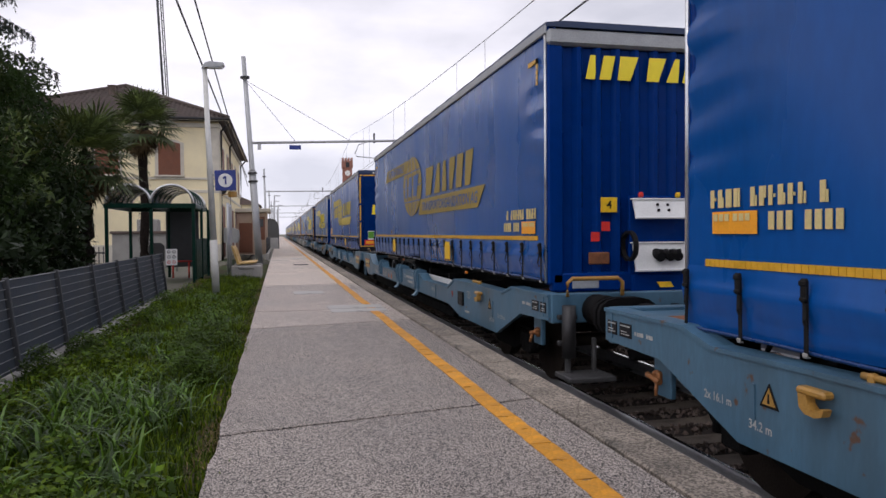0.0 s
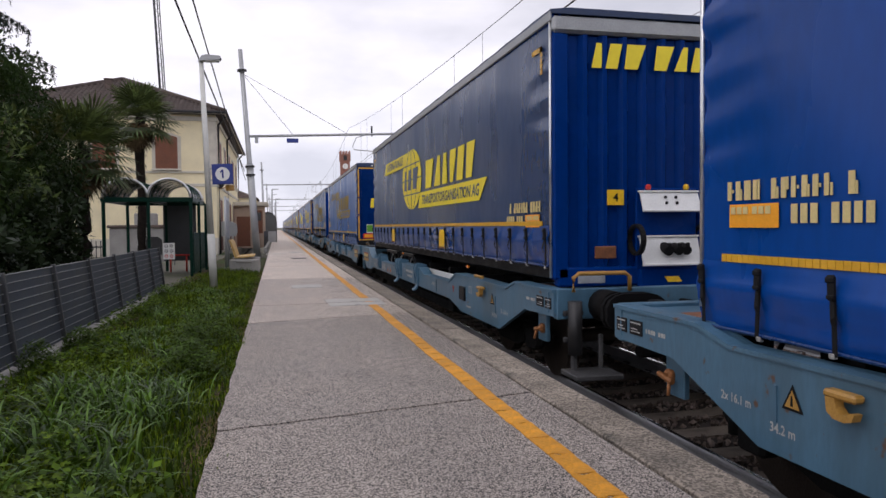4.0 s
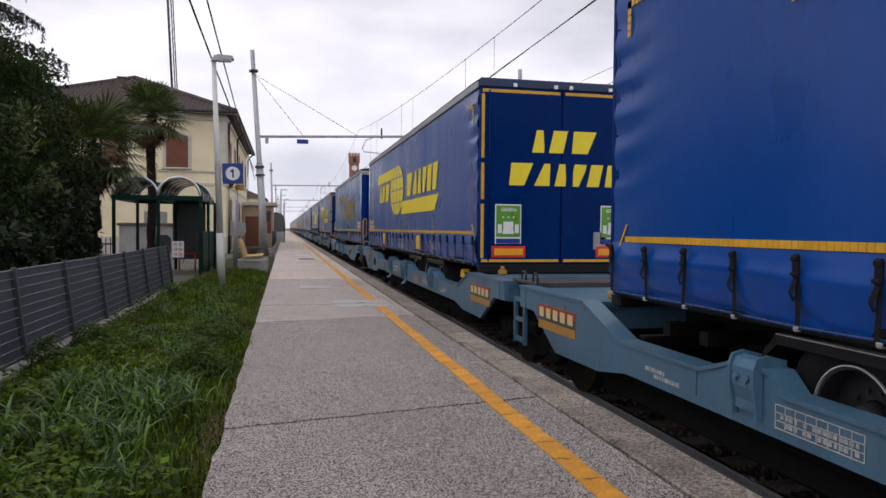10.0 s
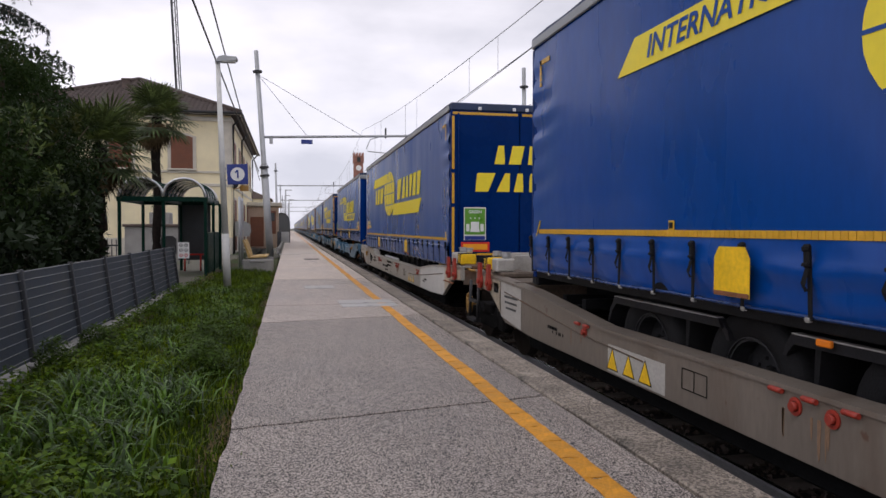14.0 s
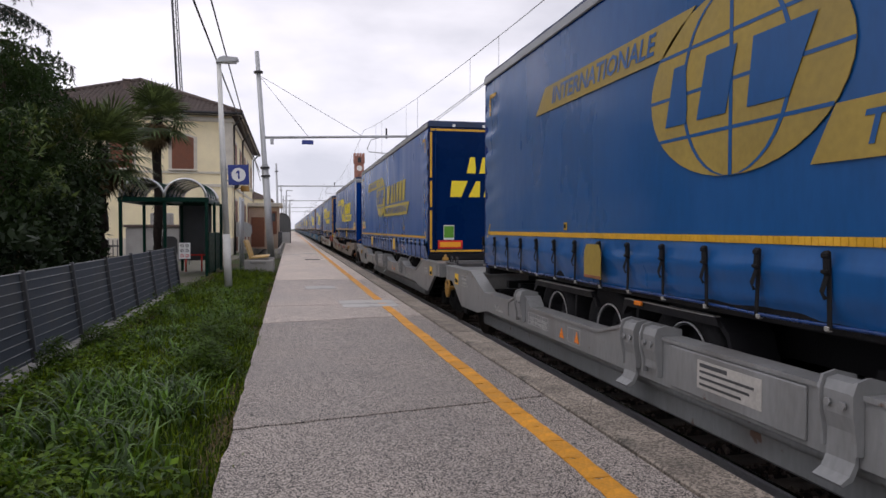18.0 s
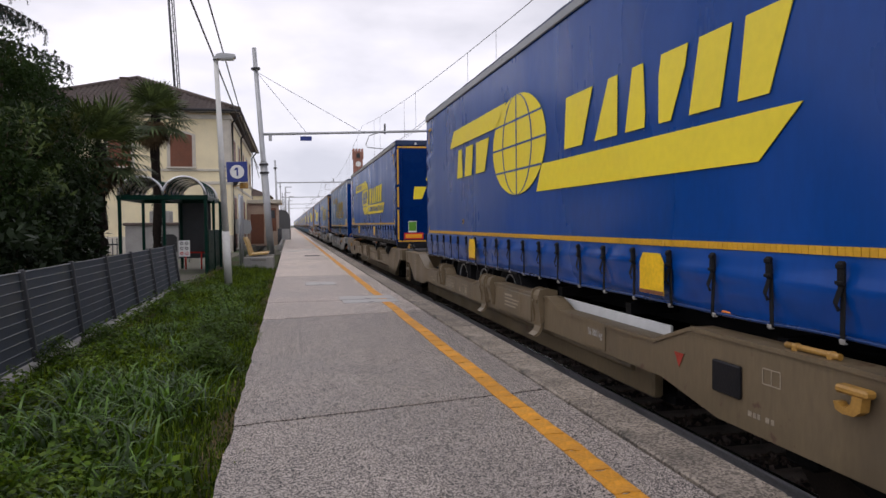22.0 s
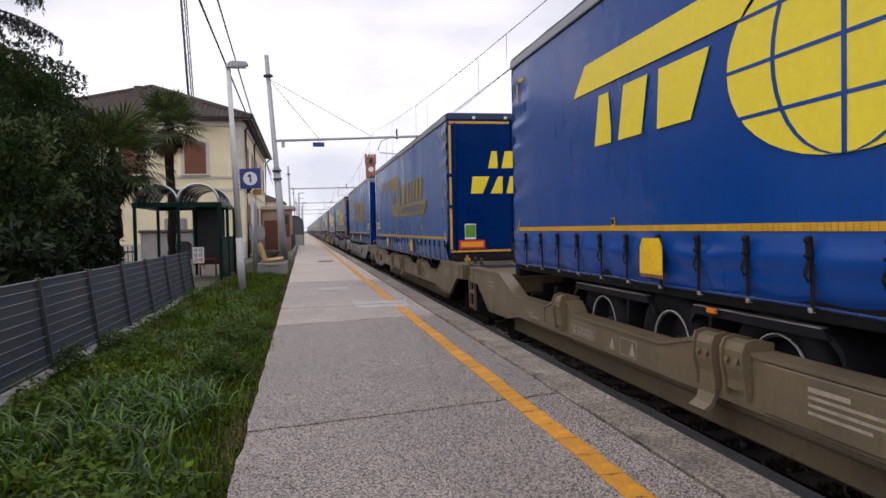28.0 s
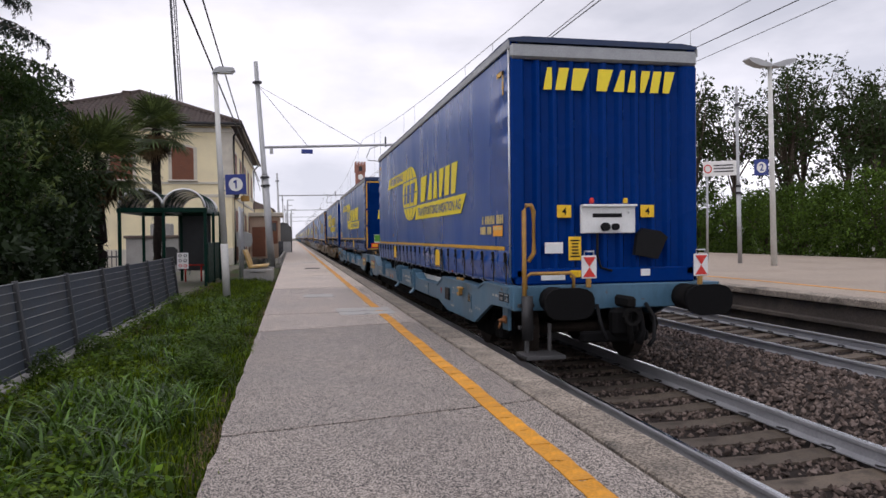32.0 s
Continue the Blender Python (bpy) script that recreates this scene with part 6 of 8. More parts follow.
def tactile(v):
    g = Geo()
    w, l = 0.145, 0.325
    y0 = -l / 2
    r = random.Random(v)
    pts = [(-w / 2, y0)] + [(-w / 2 + w * i / 5, y0 + r.uniform(-0.012, 0.016)) for i in range(1, 5)] + [(w / 2, y0)]
    pts += [(w / 2 + r.uniform(-0.006, 0.004), y0 + l * i / 4) for i in range(1, 4)]
    top = [(w / 2, -y0)] + [(w / 2 - w * i / 5, -y0 + r.uniform(-0.016, 0.010)) for i in range(1, 5)] + [(-w / 2, -y0)]
    pts += top + [(-w / 2 + r.uniform(-0.004, 0.006), -y0 - l * i / 4) for i in range(1, 4)]
    return g.prism(pts, 2, 0.001, 0.007)


for k in range(-20, 170):
    v = random.randrange(5)
    part("tactile_strip", lambda: tactile(v), "line_yellow", platform, key=("tact", v), at=pose(1.59 + 0.006 * math.sin(k * 0.9), 1.0 + k * 0.338, 0, 0, 0, random.uniform(-0.6, 0.6)))
part("tactile_run", Geo().box((1.59, 150, 0.004), (0.14, 183, 0.006)), "line_yellow", platform)
for x0, x1, y0, y1 in ((0.31, 0.98, 15.95, 16.72), (0.84, 1.82, 12.68, 13.24), (0.86, 1.82, 12.12, 12.58), (0.62, 1.36, 38.3, 39.2), (-0.5, 0.5, 36.5, 37.2), (0.6, 1.24, 30.7, 31.5)):
    pale = y0 != 30.7
    cover = solid("manhole_cover", Geo().box(((x0 + x1) / 2, (y0 + y1) / 2, 0.003), (x1 - x0, y1 - y0, 0.012), 0.004), "slab_pale" if pale else "joint", "pale concrete cover slab let into the platform" if pale else "dark metal cover let into the platform", "manhole cover", "covers in the platform")
    part("lifting_slot", Geo().box(((x0 + x1) / 2, y0 + 0.07, 0.010), (0.09, 0.02, 0.004)), "joint", cover)


def ballast_bed():
    g = Geo()
    prof = [(2.3, -0.66), (2.62, -0.66), (3.05, -0.66), (4.95, -0.66), (5.25, -0.55), (5.7, -0.50), (6.6, -0.49), (7.15, -0.58), (7.4, -0.66), (9.35, -0.66), (9.9, -0.68)]
    ys = [-6, 0, 4, 10, 20, 40, 80, 320]
    g.add([(x, y, z) for y in ys for x, z in prof], [(i * 11 + j, i * 11 + j + 1, (i + 1) * 11 + j + 1, (i + 1) * 11 + j) for i in range(7) for j in range(10)])
    return g


bed = solid("ballast", ballast_bed(), "ballast", "bed of brown-grey crushed stone", kind="structure")


def stones(n, sampler, smin, smax, seed):
    """Many small angular stones in one mesh."""
    r = np.random.default_rng(seed)
    base = np.array([(1, 0, 0), (-1, 0, 0), (0, 1, 0), (0, -1, 0), (0, 0, 1), (0, 0, -1)], float)
    tri = [(0, 2, 4), (2, 1, 4), (1, 3, 4), (3, 0, 4), (2, 0, 5), (1, 2, 5), (3, 1, 5), (0, 3, 5)]
    g = Geo()
    for i in range(n):
        c = sampler(r)
        s = r.uniform(smin, smax) * r.uniform(0.65, 1.25, 3)
        v = base * s * r.uniform(0.7, 1.15, (6, 1))
        a = r.uniform(0, 6.28)
        rot = np.array([[math.cos(a), -math.sin(a), 0], [math.sin(a), math.cos(a), 0], [0, 0, 1]])
        b = r.uniform(-0.7, 0.7)
        rot = rot @ np.array([[1, 0, 0], [0, math.cos(b), -math.sin(b)], [0, math.sin(b), math.cos(b)]])
        g.add((v @ rot.T + c).tolist(), tri)
    return g


def between(r):
    y = 3.0 + 24 * r.random() ** 1.6
    x = r.uniform(4.95, 7.5)
    z = -0.50 - 0.10 * max(0, abs(x - 6.2) - 0.75) / 0.5
    return (x, y, z + r.uniform(-0.02, 0.03))


def cribs(r):
    y = 2.5 + 20 * r.random() ** 1.5
    k = math.floor(y / 0.6)
    y = k * 0.6 + 0.15 + r.uniform(0.0, 0.30) + 0.0
    x = r.uniform(3.3, 4.75) if r.random() < 0.75 else r.uniform(7.6, 9.6)
    return (x, y, -0.655 + r.uniform(-0.01, 0.04))


M["stone"] = material("loose_ballast", (0.104, 0.075, 0.061), 0.9, var=0.3, scale=9, fine=25, bump=0.2, island=0.5, tint=(1.12, 1.2, 1.28))
part("loose_stones", stones(15000, between, 0.020, 0.045, 3), "stone", bed)["kind"] = "stuff"
part("crib_stones", stones(5500, cribs, 0.016, 0.04, 4), "stone", bed)["kind"] = "stuff"


def rail_profile(x, y0, y1):
    p = [(-0.07, -0.16), (0.07, -0.16), (0.07, -0.148), (0.012, -0.125), (0.010, -0.05), (0.034, -0.036), (0.036, -0.008), (0.026, 0), (-0.026, 0), (-0.036, -0.008), (-0.034, -0.036), (-0.010, -0.05), (-0.012, -0.125), (-0.07, -0.148)]
    return Geo().prism([(x + a, RAIL + b) for a, b in p], 1, y0, y1)


for centre, label in ((TRACK, "track beside the first platform"), (TRACK_FAR, "empty track beside the far platform")):
    tr = thing("railway_track", pose(0, 0, 0), "steel rails on concrete sleepers, " + label, "railway track", "tracks", "structure")
    for s in (-0.7525, 0.7525):
        rl = part("rail", rail_profile(centre + s, -8, 320), "rail", tr)
        part("running_band", Geo().box((centre + s, 156, RAIL + 0.0012), (0.042, 328, 0.002)), "rail_top", rl)
    for k in range(-6, 118):
        y = k * 0.6
        part("sleeper", lambda: Geo().prism([(-1.2, -0.30), (1.2, -0.30), (1.2, -0.172), (0.5, -0.180), (0.3, -0.20), (-0.3, -0.20), (-0.5, -0.180), (-1.2, -0.172)], 1, -0.13, 0.13), "sleeper", tr, key="sleeper", at=pose(centre, y, RAIL, 0, 0, 0.4 * math.sin(k * 3.3)))
        if 3 < k < 32:
            for s in (-0.7525, 0.7525):
                for e in (-1, 1):
                    part("rail_clip", lambda: Geo().tube([(0.0, -0.06, -0.145), (0.05, -0.05, -0.125), (0.06, 0.0, -0.118), (0.02, 0.03, -0.125), (0.0, 0.05, -0.135), (0.07, 0.07, -0.14)], 0.009, 5), "dark_metal", tr, key="clip", at=pose(centre + s + e * 0.055, y, RAIL, 0, 0, 0 if e > 0 else 180))

far_platform = solid("platform_far", Geo().box((18.1, 150, -0.25), (15.9, 340, 0.72)), "far_paving", "wide pale paved platform across the tracks", kind="structure")
part("edge_slab", Geo().box((10.12, 150, 0.055), (0.5, 340, 0.135), 0.015), "curb", far_platform)
part("wall_ledge", Geo().box((10.02, 150, -0.36), (0.36, 340, 0.09), 0.015), "far_wall", far_platform)
part("wall_face", Geo().box((10.14, 150, -0.45), (0.3, 340, 0.8)), "far_wall", far_platform)
for k in range(38):
    part("tactile_strip", lambda: Geo().box((0, 0, 0), (0.15, 0.96, 0.006)), "line_yellow", far_platform, key="far_tact", at=pose(11.6, 9 + k, 0.114))

# ---- grass verge between platform and fence ----
verge = solid("verge", Geo().box((-1.5, 13, -0.36), (2.1, 42, 0.56), 0.05), "soil", "strip of soil under rank grass", kind="structure")
solid("yard", Geo().box((-14, 60, -0.40), (23, 160, 0.56)), "ground", "yard of gravel and dry grass behind the fence", kind="structure")


def blades(n, sampler, hmin, hmax, wid, seed, bend=0.5, least=0.1):
    r = np.random.default_rng(seed)
    v, f = [], []
    for i in range(n):
        x, y, k = sampler(r)
        h = r.uniform(hmin, hmax) * k
        a, t = r.uniform(0, 6.283), r.uniform(least, bend)
        dx, dy = math.cos(a), math.sin(a)
        w = wid * r.uniform(0.6, 1.2) / 2
        o = len(v)
        for q, ww in ((0, 1.0), (0.45, 0.9), (0.8, 0.6)):
            off = t * h * q * q
            z = -0.09 + h * (q - 0.40 * t * q * q)
            v.append((x + dx * off - dy * w * ww, y + dy * off + dx * w * ww, z))
            v.append((x + dx * off + dy * w * ww, y + dy * off - dx * w * ww, z))
        v.append((x + dx * t * h, y + dy * t * h, -0.09 + h * (1 - 0.48 * t)))
        f += [(o, o + 1, o + 3, o + 2), (o + 2, o + 3, o + 5, o + 4), (o + 4, o + 5, o + 6)]
    g = Geo()
    g.v, g.f, g.s = v, f, [True] * len(f)
    return g


def nodding(n, sampler, hmin, hmax, wid, seed):
    """Long blades that rise, arch over and hang at the tip."""
    r = np.random.default_rng(seed)
    g = Geo()
    for i in range(n):
        x, y, k = sampler(r)
        h = r.uniform(hmin, hmax) * k
        a, t = r.uniform(0, 6.283), r.uniform(0.35, 1.25)
        dx, dy = math.cos(a), math.sin(a)
        w = wid * r.uniform(0.5, 1.2) / 2
        o = len(g.v)
        steps = ((0, 0.7), (0.3, 1.0), (0.58, 0.95), (0.80, 0.7))
        for q, ww in steps:
            off, z = t * h * 0.8 * q * q, -0.09 + h * (q - 0.50 * t * q ** 3)
            g.v.append((x + dx * off - dy * w * ww, y + dy * off + dx * w * ww, z))
            g.v.append((x + dx * off + dy * w * ww, y + dy * off - dx * w * ww, z))
        g.v.append((x + dx * t * h * 0.8, y + dy * t * h * 0.8, -0.09 + h * (1 - 0.50 * t)))
        g.f += [(o, o + 1, o + 3, o + 2), (o + 2, o + 3, o + 5, o + 4), (o + 4, o + 5, o + 7, o + 6), (o + 6, o + 7, o + 8)]
        g.s += [True] * 4
    return g


# tufts of long blades: (x, y, spread, height)
CLUMPS = [(rng.uniform(-1.95, -0.85), rng.uniform(3.2, 6.6), rng.uniform(0.14, 0.28), rng.uniform(0.75, 1.2)) for _ in range(26)]
CLUMPS += [(rng.uniform(-1.9, -0.8), rng.uniform(6.4, 16), rng.uniform(0.15, 0.3), rng.uniform(0.55, 0.9)) for _ in range(26)]
CLUMPS += [(rng.uniform(-2.0, -0.8), rng.uniform(-6, 2.4), 0.4, 0.9) for _ in range(12)]
CLUMPS += [(-1.0, 3.5, 0.25, 1.0), (-0.85, 4.0, 0.22, 0.9), (-1.45, 5.2, 0.35, 1.3), (-1.2, 5.8, 0.35, 1.2)]
# dark feathery bushes: (x, y, radius, height)
BUSHES = [(-0.82, 9.0, 0.30, 0.42), (-0.95, 8.4, 0.26, 0.38), (-0.78, 6.9, 0.24, 0.40), (-0.85, 7.3, 0.22, 0.36), (-2.25, 5.0, 0.18, 0.35), (-2.2, 7.4, 0.2, 0.4), (-2.2, 8.9, 0.22, 0.3), (-2.1, 14.5, 0.3, 0.35)]


def turf(r):
    y = 2.0 + 21.5 * r.random() ** 1.35 if r.random() < 0.92 else r.uniform(-7.0, 2.0)
    x = r.uniform(-2.30, -0.36 + 0.10 * noise.noise((y * 1.3, 4.4, 0)))
    thin = 0.62 if x > -0.55 else 0.35 if x < -2.0 and r.random() < 0.8 else 1.0
    return x, y, thin * (0.72 + 1.1 * noise.noise((x * 1.6, y * 0.9, 0)))


def tufts(r):
    cx, cy, s, k = CLUMPS[r.integers(len(CLUMPS))]
    x = min(-0.50, max(-2.3, cx + r.normal() * s * 0.5))
    return x, cy + r.normal() * s * 0.6, k


solid("grass", blades(64000, turf, 0.08, 0.23, 0.011, 11, 0.9), "grass", "rank green grass along the platform", kind="stuff")
solid("tall_grass", nodding(4200, tufts, 0.20, 0.40, 0.019, 12), "long_grass", "tufts of long arching grass blades", kind="stuff")


def edge_grass(r):
    y = 1.2 + 22.0 * r.random() ** 1.6 if r.random() < 0.86 else r.uniform(-7.0, 1.6)
    if r.random() < 0.45:
        return -2.12 - abs(r.normal()) * 0.12, y, 1.2
    lush = noise.noise((y * 0.9, 7.7, 0))
    return -0.40 - abs(r.normal()) * 0.09, y, 0.75 if lush > -0.05 else 0.3


solid("dry_grass", blades(7500, edge_grass, 0.04, 0.13, 0.008, 15, 1.6), "dry_grass", "withered grass at the platform's edge and along the fence", kind="stuff")


def leaflets(n, seed, spots, lmin, lmax, wide):
    """Small leaves scattered round low plants: (x, y, radius, height)."""
    r = np.random.default_rng(seed)
    g = Geo()
    for i in range(n):
        cx, cy, s, h = spots[r.integers(len(spots))]
        x, y, z = cx + r.normal() * s * 0.6, cy + r.normal() * s * 0.6, 0.0
        k = max(0.15, 1 - ((x - cx) ** 2 + (y - cy) ** 2) / (1.9 * s * s))
        z = -0.08 + h * k * r.random() ** 0.6
        x = min(-0.45, max(-2.36, x))
        a, l, t = r.uniform(0, 6.28), r.uniform(lmin, lmax), r.uniform(-0.5, 0.7)
        d = Vector((math.cos(a), math.sin(a), t)).normalized()
        e = Vector((-math.sin(a), math.cos(a), r.uniform(-0.4, 0.4))) * l * wide
        p = Vector((x, y, z))
        g.add([p, p + d * l * 0.5 + e, p + d * l, p + d * l * 0.5 - e], [(0, 1, 2, 3)], True)
    return g


low = [(rng.uniform(-2.2, -0.7), 2.4 + 16 * rng.random() ** 1.3, rng.uniform(0.12, 0.3), rng.uniform(0.10, 0.28)) for _ in range(90)] + [(rng.uniform(-2.28, -2.12), 2.5 + 14.5 * k / 40, 0.16, rng.uniform(0.12, 0.34)) for k in range(40)]
solid("weeds", leaflets(19000, 5, low, 0.03, 0.07, 0.32), "weed", "low leafy weeds in the grass", kind="stuff")
mats = [(rng.uniform(-2.0, -1.15), rng.uniform(3.0, 4.3), rng.uniform(0.15, 0.30), rng.uniform(0.16, 0.30)) for _ in range(16)] + [(-1.6, 6.3, 0.3, 0.2), (-1.9, 7.2, 0.3, 0.2)]
solid("clover", leaflets(11000, 6, mats, 0.022, 0.045, 0.42), "clover", "bright patch of small-leaved clover in the grass", kind="stuff")
for k, q in enumerate(BUSHES):
    solid("weed_bush", leaflets(1500, 40 + k, [q], 0.03, 0.075, 0.16), "leaf_hedge", "dark feathery weed at the platform's edge", "weed", "feathery weeds")

# ---- grey sheeted fence ----
fence = thing("fence", pose(-2.5, 0, 0, 0, -7.0, 0), "low wire fence backed with a grey sheet on a concrete kerb", "fence")
part("kerb", Geo().box((0.02, 7.5, -0.10), (0.16, 19.4, 0.22), 0.02), "concrete", fence)
POSTS = [1.17 + 1.634 * k for k in range(-2, 10)] + [17.15]
for y in POSTS:
    part("post", lambda: Geo().box((0, 0, 0.44), (0.05, 0.05, 0.98), 0.006), "fence_post", fence, key="fpost", at=pose(0.015, y, 0))
for ya, yb in zip(POSTS, POSTS[1:]):
    L = yb - ya
    sh = part("sheet", lambda: Geo().box((-0.012, L / 2, 0.46), (0.008, L - 0.04, 0.88), 0.002), "fence_sheet", fence, key=("fsheet", round(L, 2)), at=pose(0, ya, 0))
    for z in (0.06, 0.155, 0.25, 0.345, 0.44, 0.535, 0.63, 0.725, 0.82, 0.905):
        part("wire", lambda: Geo().tube([(0, 0, 0), (0, L, 0)], 0.0035 if z < 0.9 else 0.006, 5), "fence_wire", fence, key=("fwire", round(L, 2), z < 0.9), at=pose(0.012, ya, z))
part("end_sheet", Geo().box((-0.30, 17.15, 0.46), (0.58, 0.01, 0.88), 0.002), "fence_sheet", fence)
board = thing("notice_board", pose(-2.38, 17.2, 0.64), "small white notice board with pictograms on the fence end", "sign")
part("panel", Geo().box((0, 0, 0.18), (0.25, 0.012, 0.37), 0.004), "white", board)
for i in range(6):
    part("pictogram", lambda: Geo().ring((0, -0.009, 0), 1, 0.022, 0.036, 0.004, 14), "dark_metal" if i < 4 else "red", board, key="picto", at=pose(-0.055 + 0.11 * (i % 2), 0, 0.30 - 0.115 * (i // 2)))

# ---- lamp post with platform sign ----
def sign_square(parent, digit, at, size=0.5):
    s = part("sign", Geo().box((0, 0, 0), (size, 0.03, size), 0.006), "sign_blue", parent, "square dark blue platform sign", at=at)
    part("disc", Geo().tube([(0, -0.0165, 0), (0, -0.021, 0)], size * 0.34, 28), "white", s)
    if digit == "1":
        k = size
        part("digit", Geo().prism([(0.05 * k, -0.20 * k), (0.05 * k, 0.21 * k), (-0.03 * k, 0.21 * k), (-0.12 * k, 0.13 * k), (-0.12 * k, 0.055 * k), (-0.03 * k, 0.10 * k), (-0.03 * k, -0.20 * k)], 1, -0.026, -0.0215), "sign_blue", s)
    else:
        part("digit", Geo().word(digit, size * 0.62, size * 0.32, lambda u, v: (u - size * 0.16, -0.024, v - size * 0.21), 0.0), "sign_blue", s)
    return s


lamp = thing("street_lamp", pose(-1.40, 17.0, -0.1, 0, -2.0, 0), "white steel lamp post with flat lamp head in the grass", "street lamp", "lamps")
part("post", Geo().tube([(0, 0, 0), (0, 0, 1.3)], 0.085, 14).tube([(0, 0, 1.3), (0, 0, 5.25)], 0.075, 14, r2=0.05), "lamp_white", lamp)
part("lamp_head", Geo().prism([(-0.06, 5.18), (0.02, 5.30), (0.12, 5.33), (0.42, 5.30), (0.44, 5.25), (0.40, 5.22), (0.06, 5.20)], 1, -0.11, 0.11), "galv", lamp, "flat grey lamp head")
part("diffuser", Geo().box((0.24, 0, 5.20), (0.30, 0.18, 0.03), 0.01), "white_plastic", lamp)
part("sign_bracket", Geo().box((0.10, -0.02, 2.52), (0.22, 0.03, 0.03)).box((0.10, -0.02, 2.78), (0.22, 0.03, 0.03)), "galv", lamp)
sign_square(lamp, "1", pose(0.33, -0.04, 2.65), 0.46)

# ---- catenary masts, portals and wires ----
def mast(x, y, h, lean=0.0, base=-0.3, r=0.19):
    m = thing("catenary_mast", pose(x, y, base, 0, lean, 0), "tall grey tubular steel overhead-line mast", "catenary mast", "catenary masts")
    part("lower_tube", Geo().tube([(0, 0, 0), (0, 0, h * 0.45)], r, 16), "galv", m)
    part("upper_tube", Geo().tube([(0, 0, h * 0.45), (0, 0, h * 0.46), (0, 0, h)], r * 0.86, 16, r2=r * 0.6), "galv", m)
    for z in (h * 0.40, h * 0.44, h * 0.90):
        part("collar", Geo().ring((0, 0, z), 2, r * 0.6, r * 1.3, 0.10, 16), "dark_metal", m)
    return m


def portal(y, z0, z1, x0, x1, hangers):
    p = thing("portal_beam", pose(0, y, 0), "slender grey beam carrying the overhead line over the tracks", "overhead beam", "portal beams")
    part("beam", Geo().tube([(x0, 0, z0), (x1, 0, z1)], 0.07, 10), "galv", p)
    for x in hangers:
        z = z0 + (z1 - z0) * (x - x0) / (x1 - x0)
        part("insulator", Geo().tube([(x, 0, z - 0.12), (x, 0, z + 0.45)], 0.05, 8), "dark_metal", p)
        part("arm", Geo().tube([(x - 0.2, 0, z), (x - 0.9, -0.2, z - 0.25), (x - 1.1, -0.2, z - 0.75), (x - 1.0, -0.2, z - 0.9), (x + 0.3, -0.2, z - 1.0)], 0.025, 8), "galv", p)
    return p


mast(-1.02, 40, 11.2, -3.6)
pb = portal(40, 6.25, 6.80, -1.45, 13.5, (5.3, 9.6))
part("name_plate", Geo().box((0.95, -0.1, 6.05), (0.62, 0.03, 0.24), 0.01), "sign_blue", pb, "small blue plate under the beam")
part("stay", Geo().tube([(-1.62, 0, 9.6), (1.0, 0, 6.35)], 0.012, 5), "cable", pb)
part("stay", Geo().tube([(-1.62, 0, 9.6), (4.0, 0, 6.46)], 0.012, 5), "cable", pb)
part("bracket_plate", Geo().box((-0.95, -0.1, 6.05), (0.18, 0.03, 0.34), 0.005), "galv", pb)
mast(13.6, 40, 11.0, -1.0)
for y, h in ((88, 9.4), (135, 9.6), (180, 9.6), (225, 9.6)):
    mast(-1.35, y, h, -1.5, r=0.17)
    portal(y, 6.4, 6.6, -1.4, 13.5, (5.3, 9.6))
    mast(13.6, y, 9.8, r=0.17)
for x, y in ((-0.45, 96), (-0.6, 112), (0.0, 128), (-0.2, 150)):
    l = thing("street_lamp", pose(x, y, -0.1), "grey platform lamp in the distance", "street lamp", "lamps")
    part("post", lambda: Geo().tube([(0, 0, 0), (0, 0, 6.4)], 0.09, 8), "galv", l, key="dlp")
    part("lamp_head", lambda: Geo().box((0.4, 0, 6.4), (0.8, 0.2, 0.1), 0.03), "galv", l, key="dlh")


def wire(name, label, pts, r=0.009, n=5):
    return solid(name, Geo().tube(pts, r, n), "cable", label, "overhead wire", "overhead wires")


def sagging(x0, y0, z0, x1, y1, z1, sag, n=14):
    return [(x0 + (x1 - x0) * i / n, y0 + (y1 - y0) * i / n, z0 + (z1 - z0) * i / n - sag * 4 * (i / n) * (1 - i / n)) for i in range(n + 1)]


for xt, zc, rise, sag, first in ((TRACK, 4.40, 2.40, 1.38, 0.0), (TRACK_FAR, 4.90, 1.5, 0.82, 0.0)):
    for ya, yb in ((-15, 40), (40, 88), (88, 135), (135, 180), (180, 225)):
        near = ya < 0 and xt == TRACK
        z0, z1, sg = (4.9, zc + rise, 0.76) if near else (zc + rise, zc + rise, sag)
        for o in (0.0,):
            wire("contact_wire", "copper contact wire above the track", [(xt + o - 0.15, ya, zc), (xt + o + 0.15, yb, zc)], 0.006)
        mw = wire("messenger_wire", "sagging messenger wire above the track", sagging(xt, ya, z0, xt, yb, z1, sg), 0.007)
        for i in range(1, 12):
            f = (i + 0.25 * (-1) ** i) / 12
            z = z0 + (z1 - z0) * f - sg * 4 * f * (1 - f)
            part("dropper", lambda: Geo().tube([(0, 0, 0), (0, 0, 1)], 0.004, 4), "cable", mw, key="dropper", at=Matrix.LocRotScale((xt, ya + (yb - ya) * f, zc), None, (1, 1, max(z - zc, 0.05))))
wire("feeder_cable", "dark feeder cable running to the mast", sagging(-2.02, -10, 7.05, -1.62, 40, 4.4, 0.0), 0.021)
wire("feeder_cable", "dark feeder cable running to the mast", sagging(-1.42, -10, 7.55, -1.57, 40, 3.9, 0.0), 0.017)
wire("feeder_cable", "dark feeder cable above the far track", [(8.35, 8, 7.65), (8.35, 40, 7.75), (8.35, 120, 7.8)], 0.016)
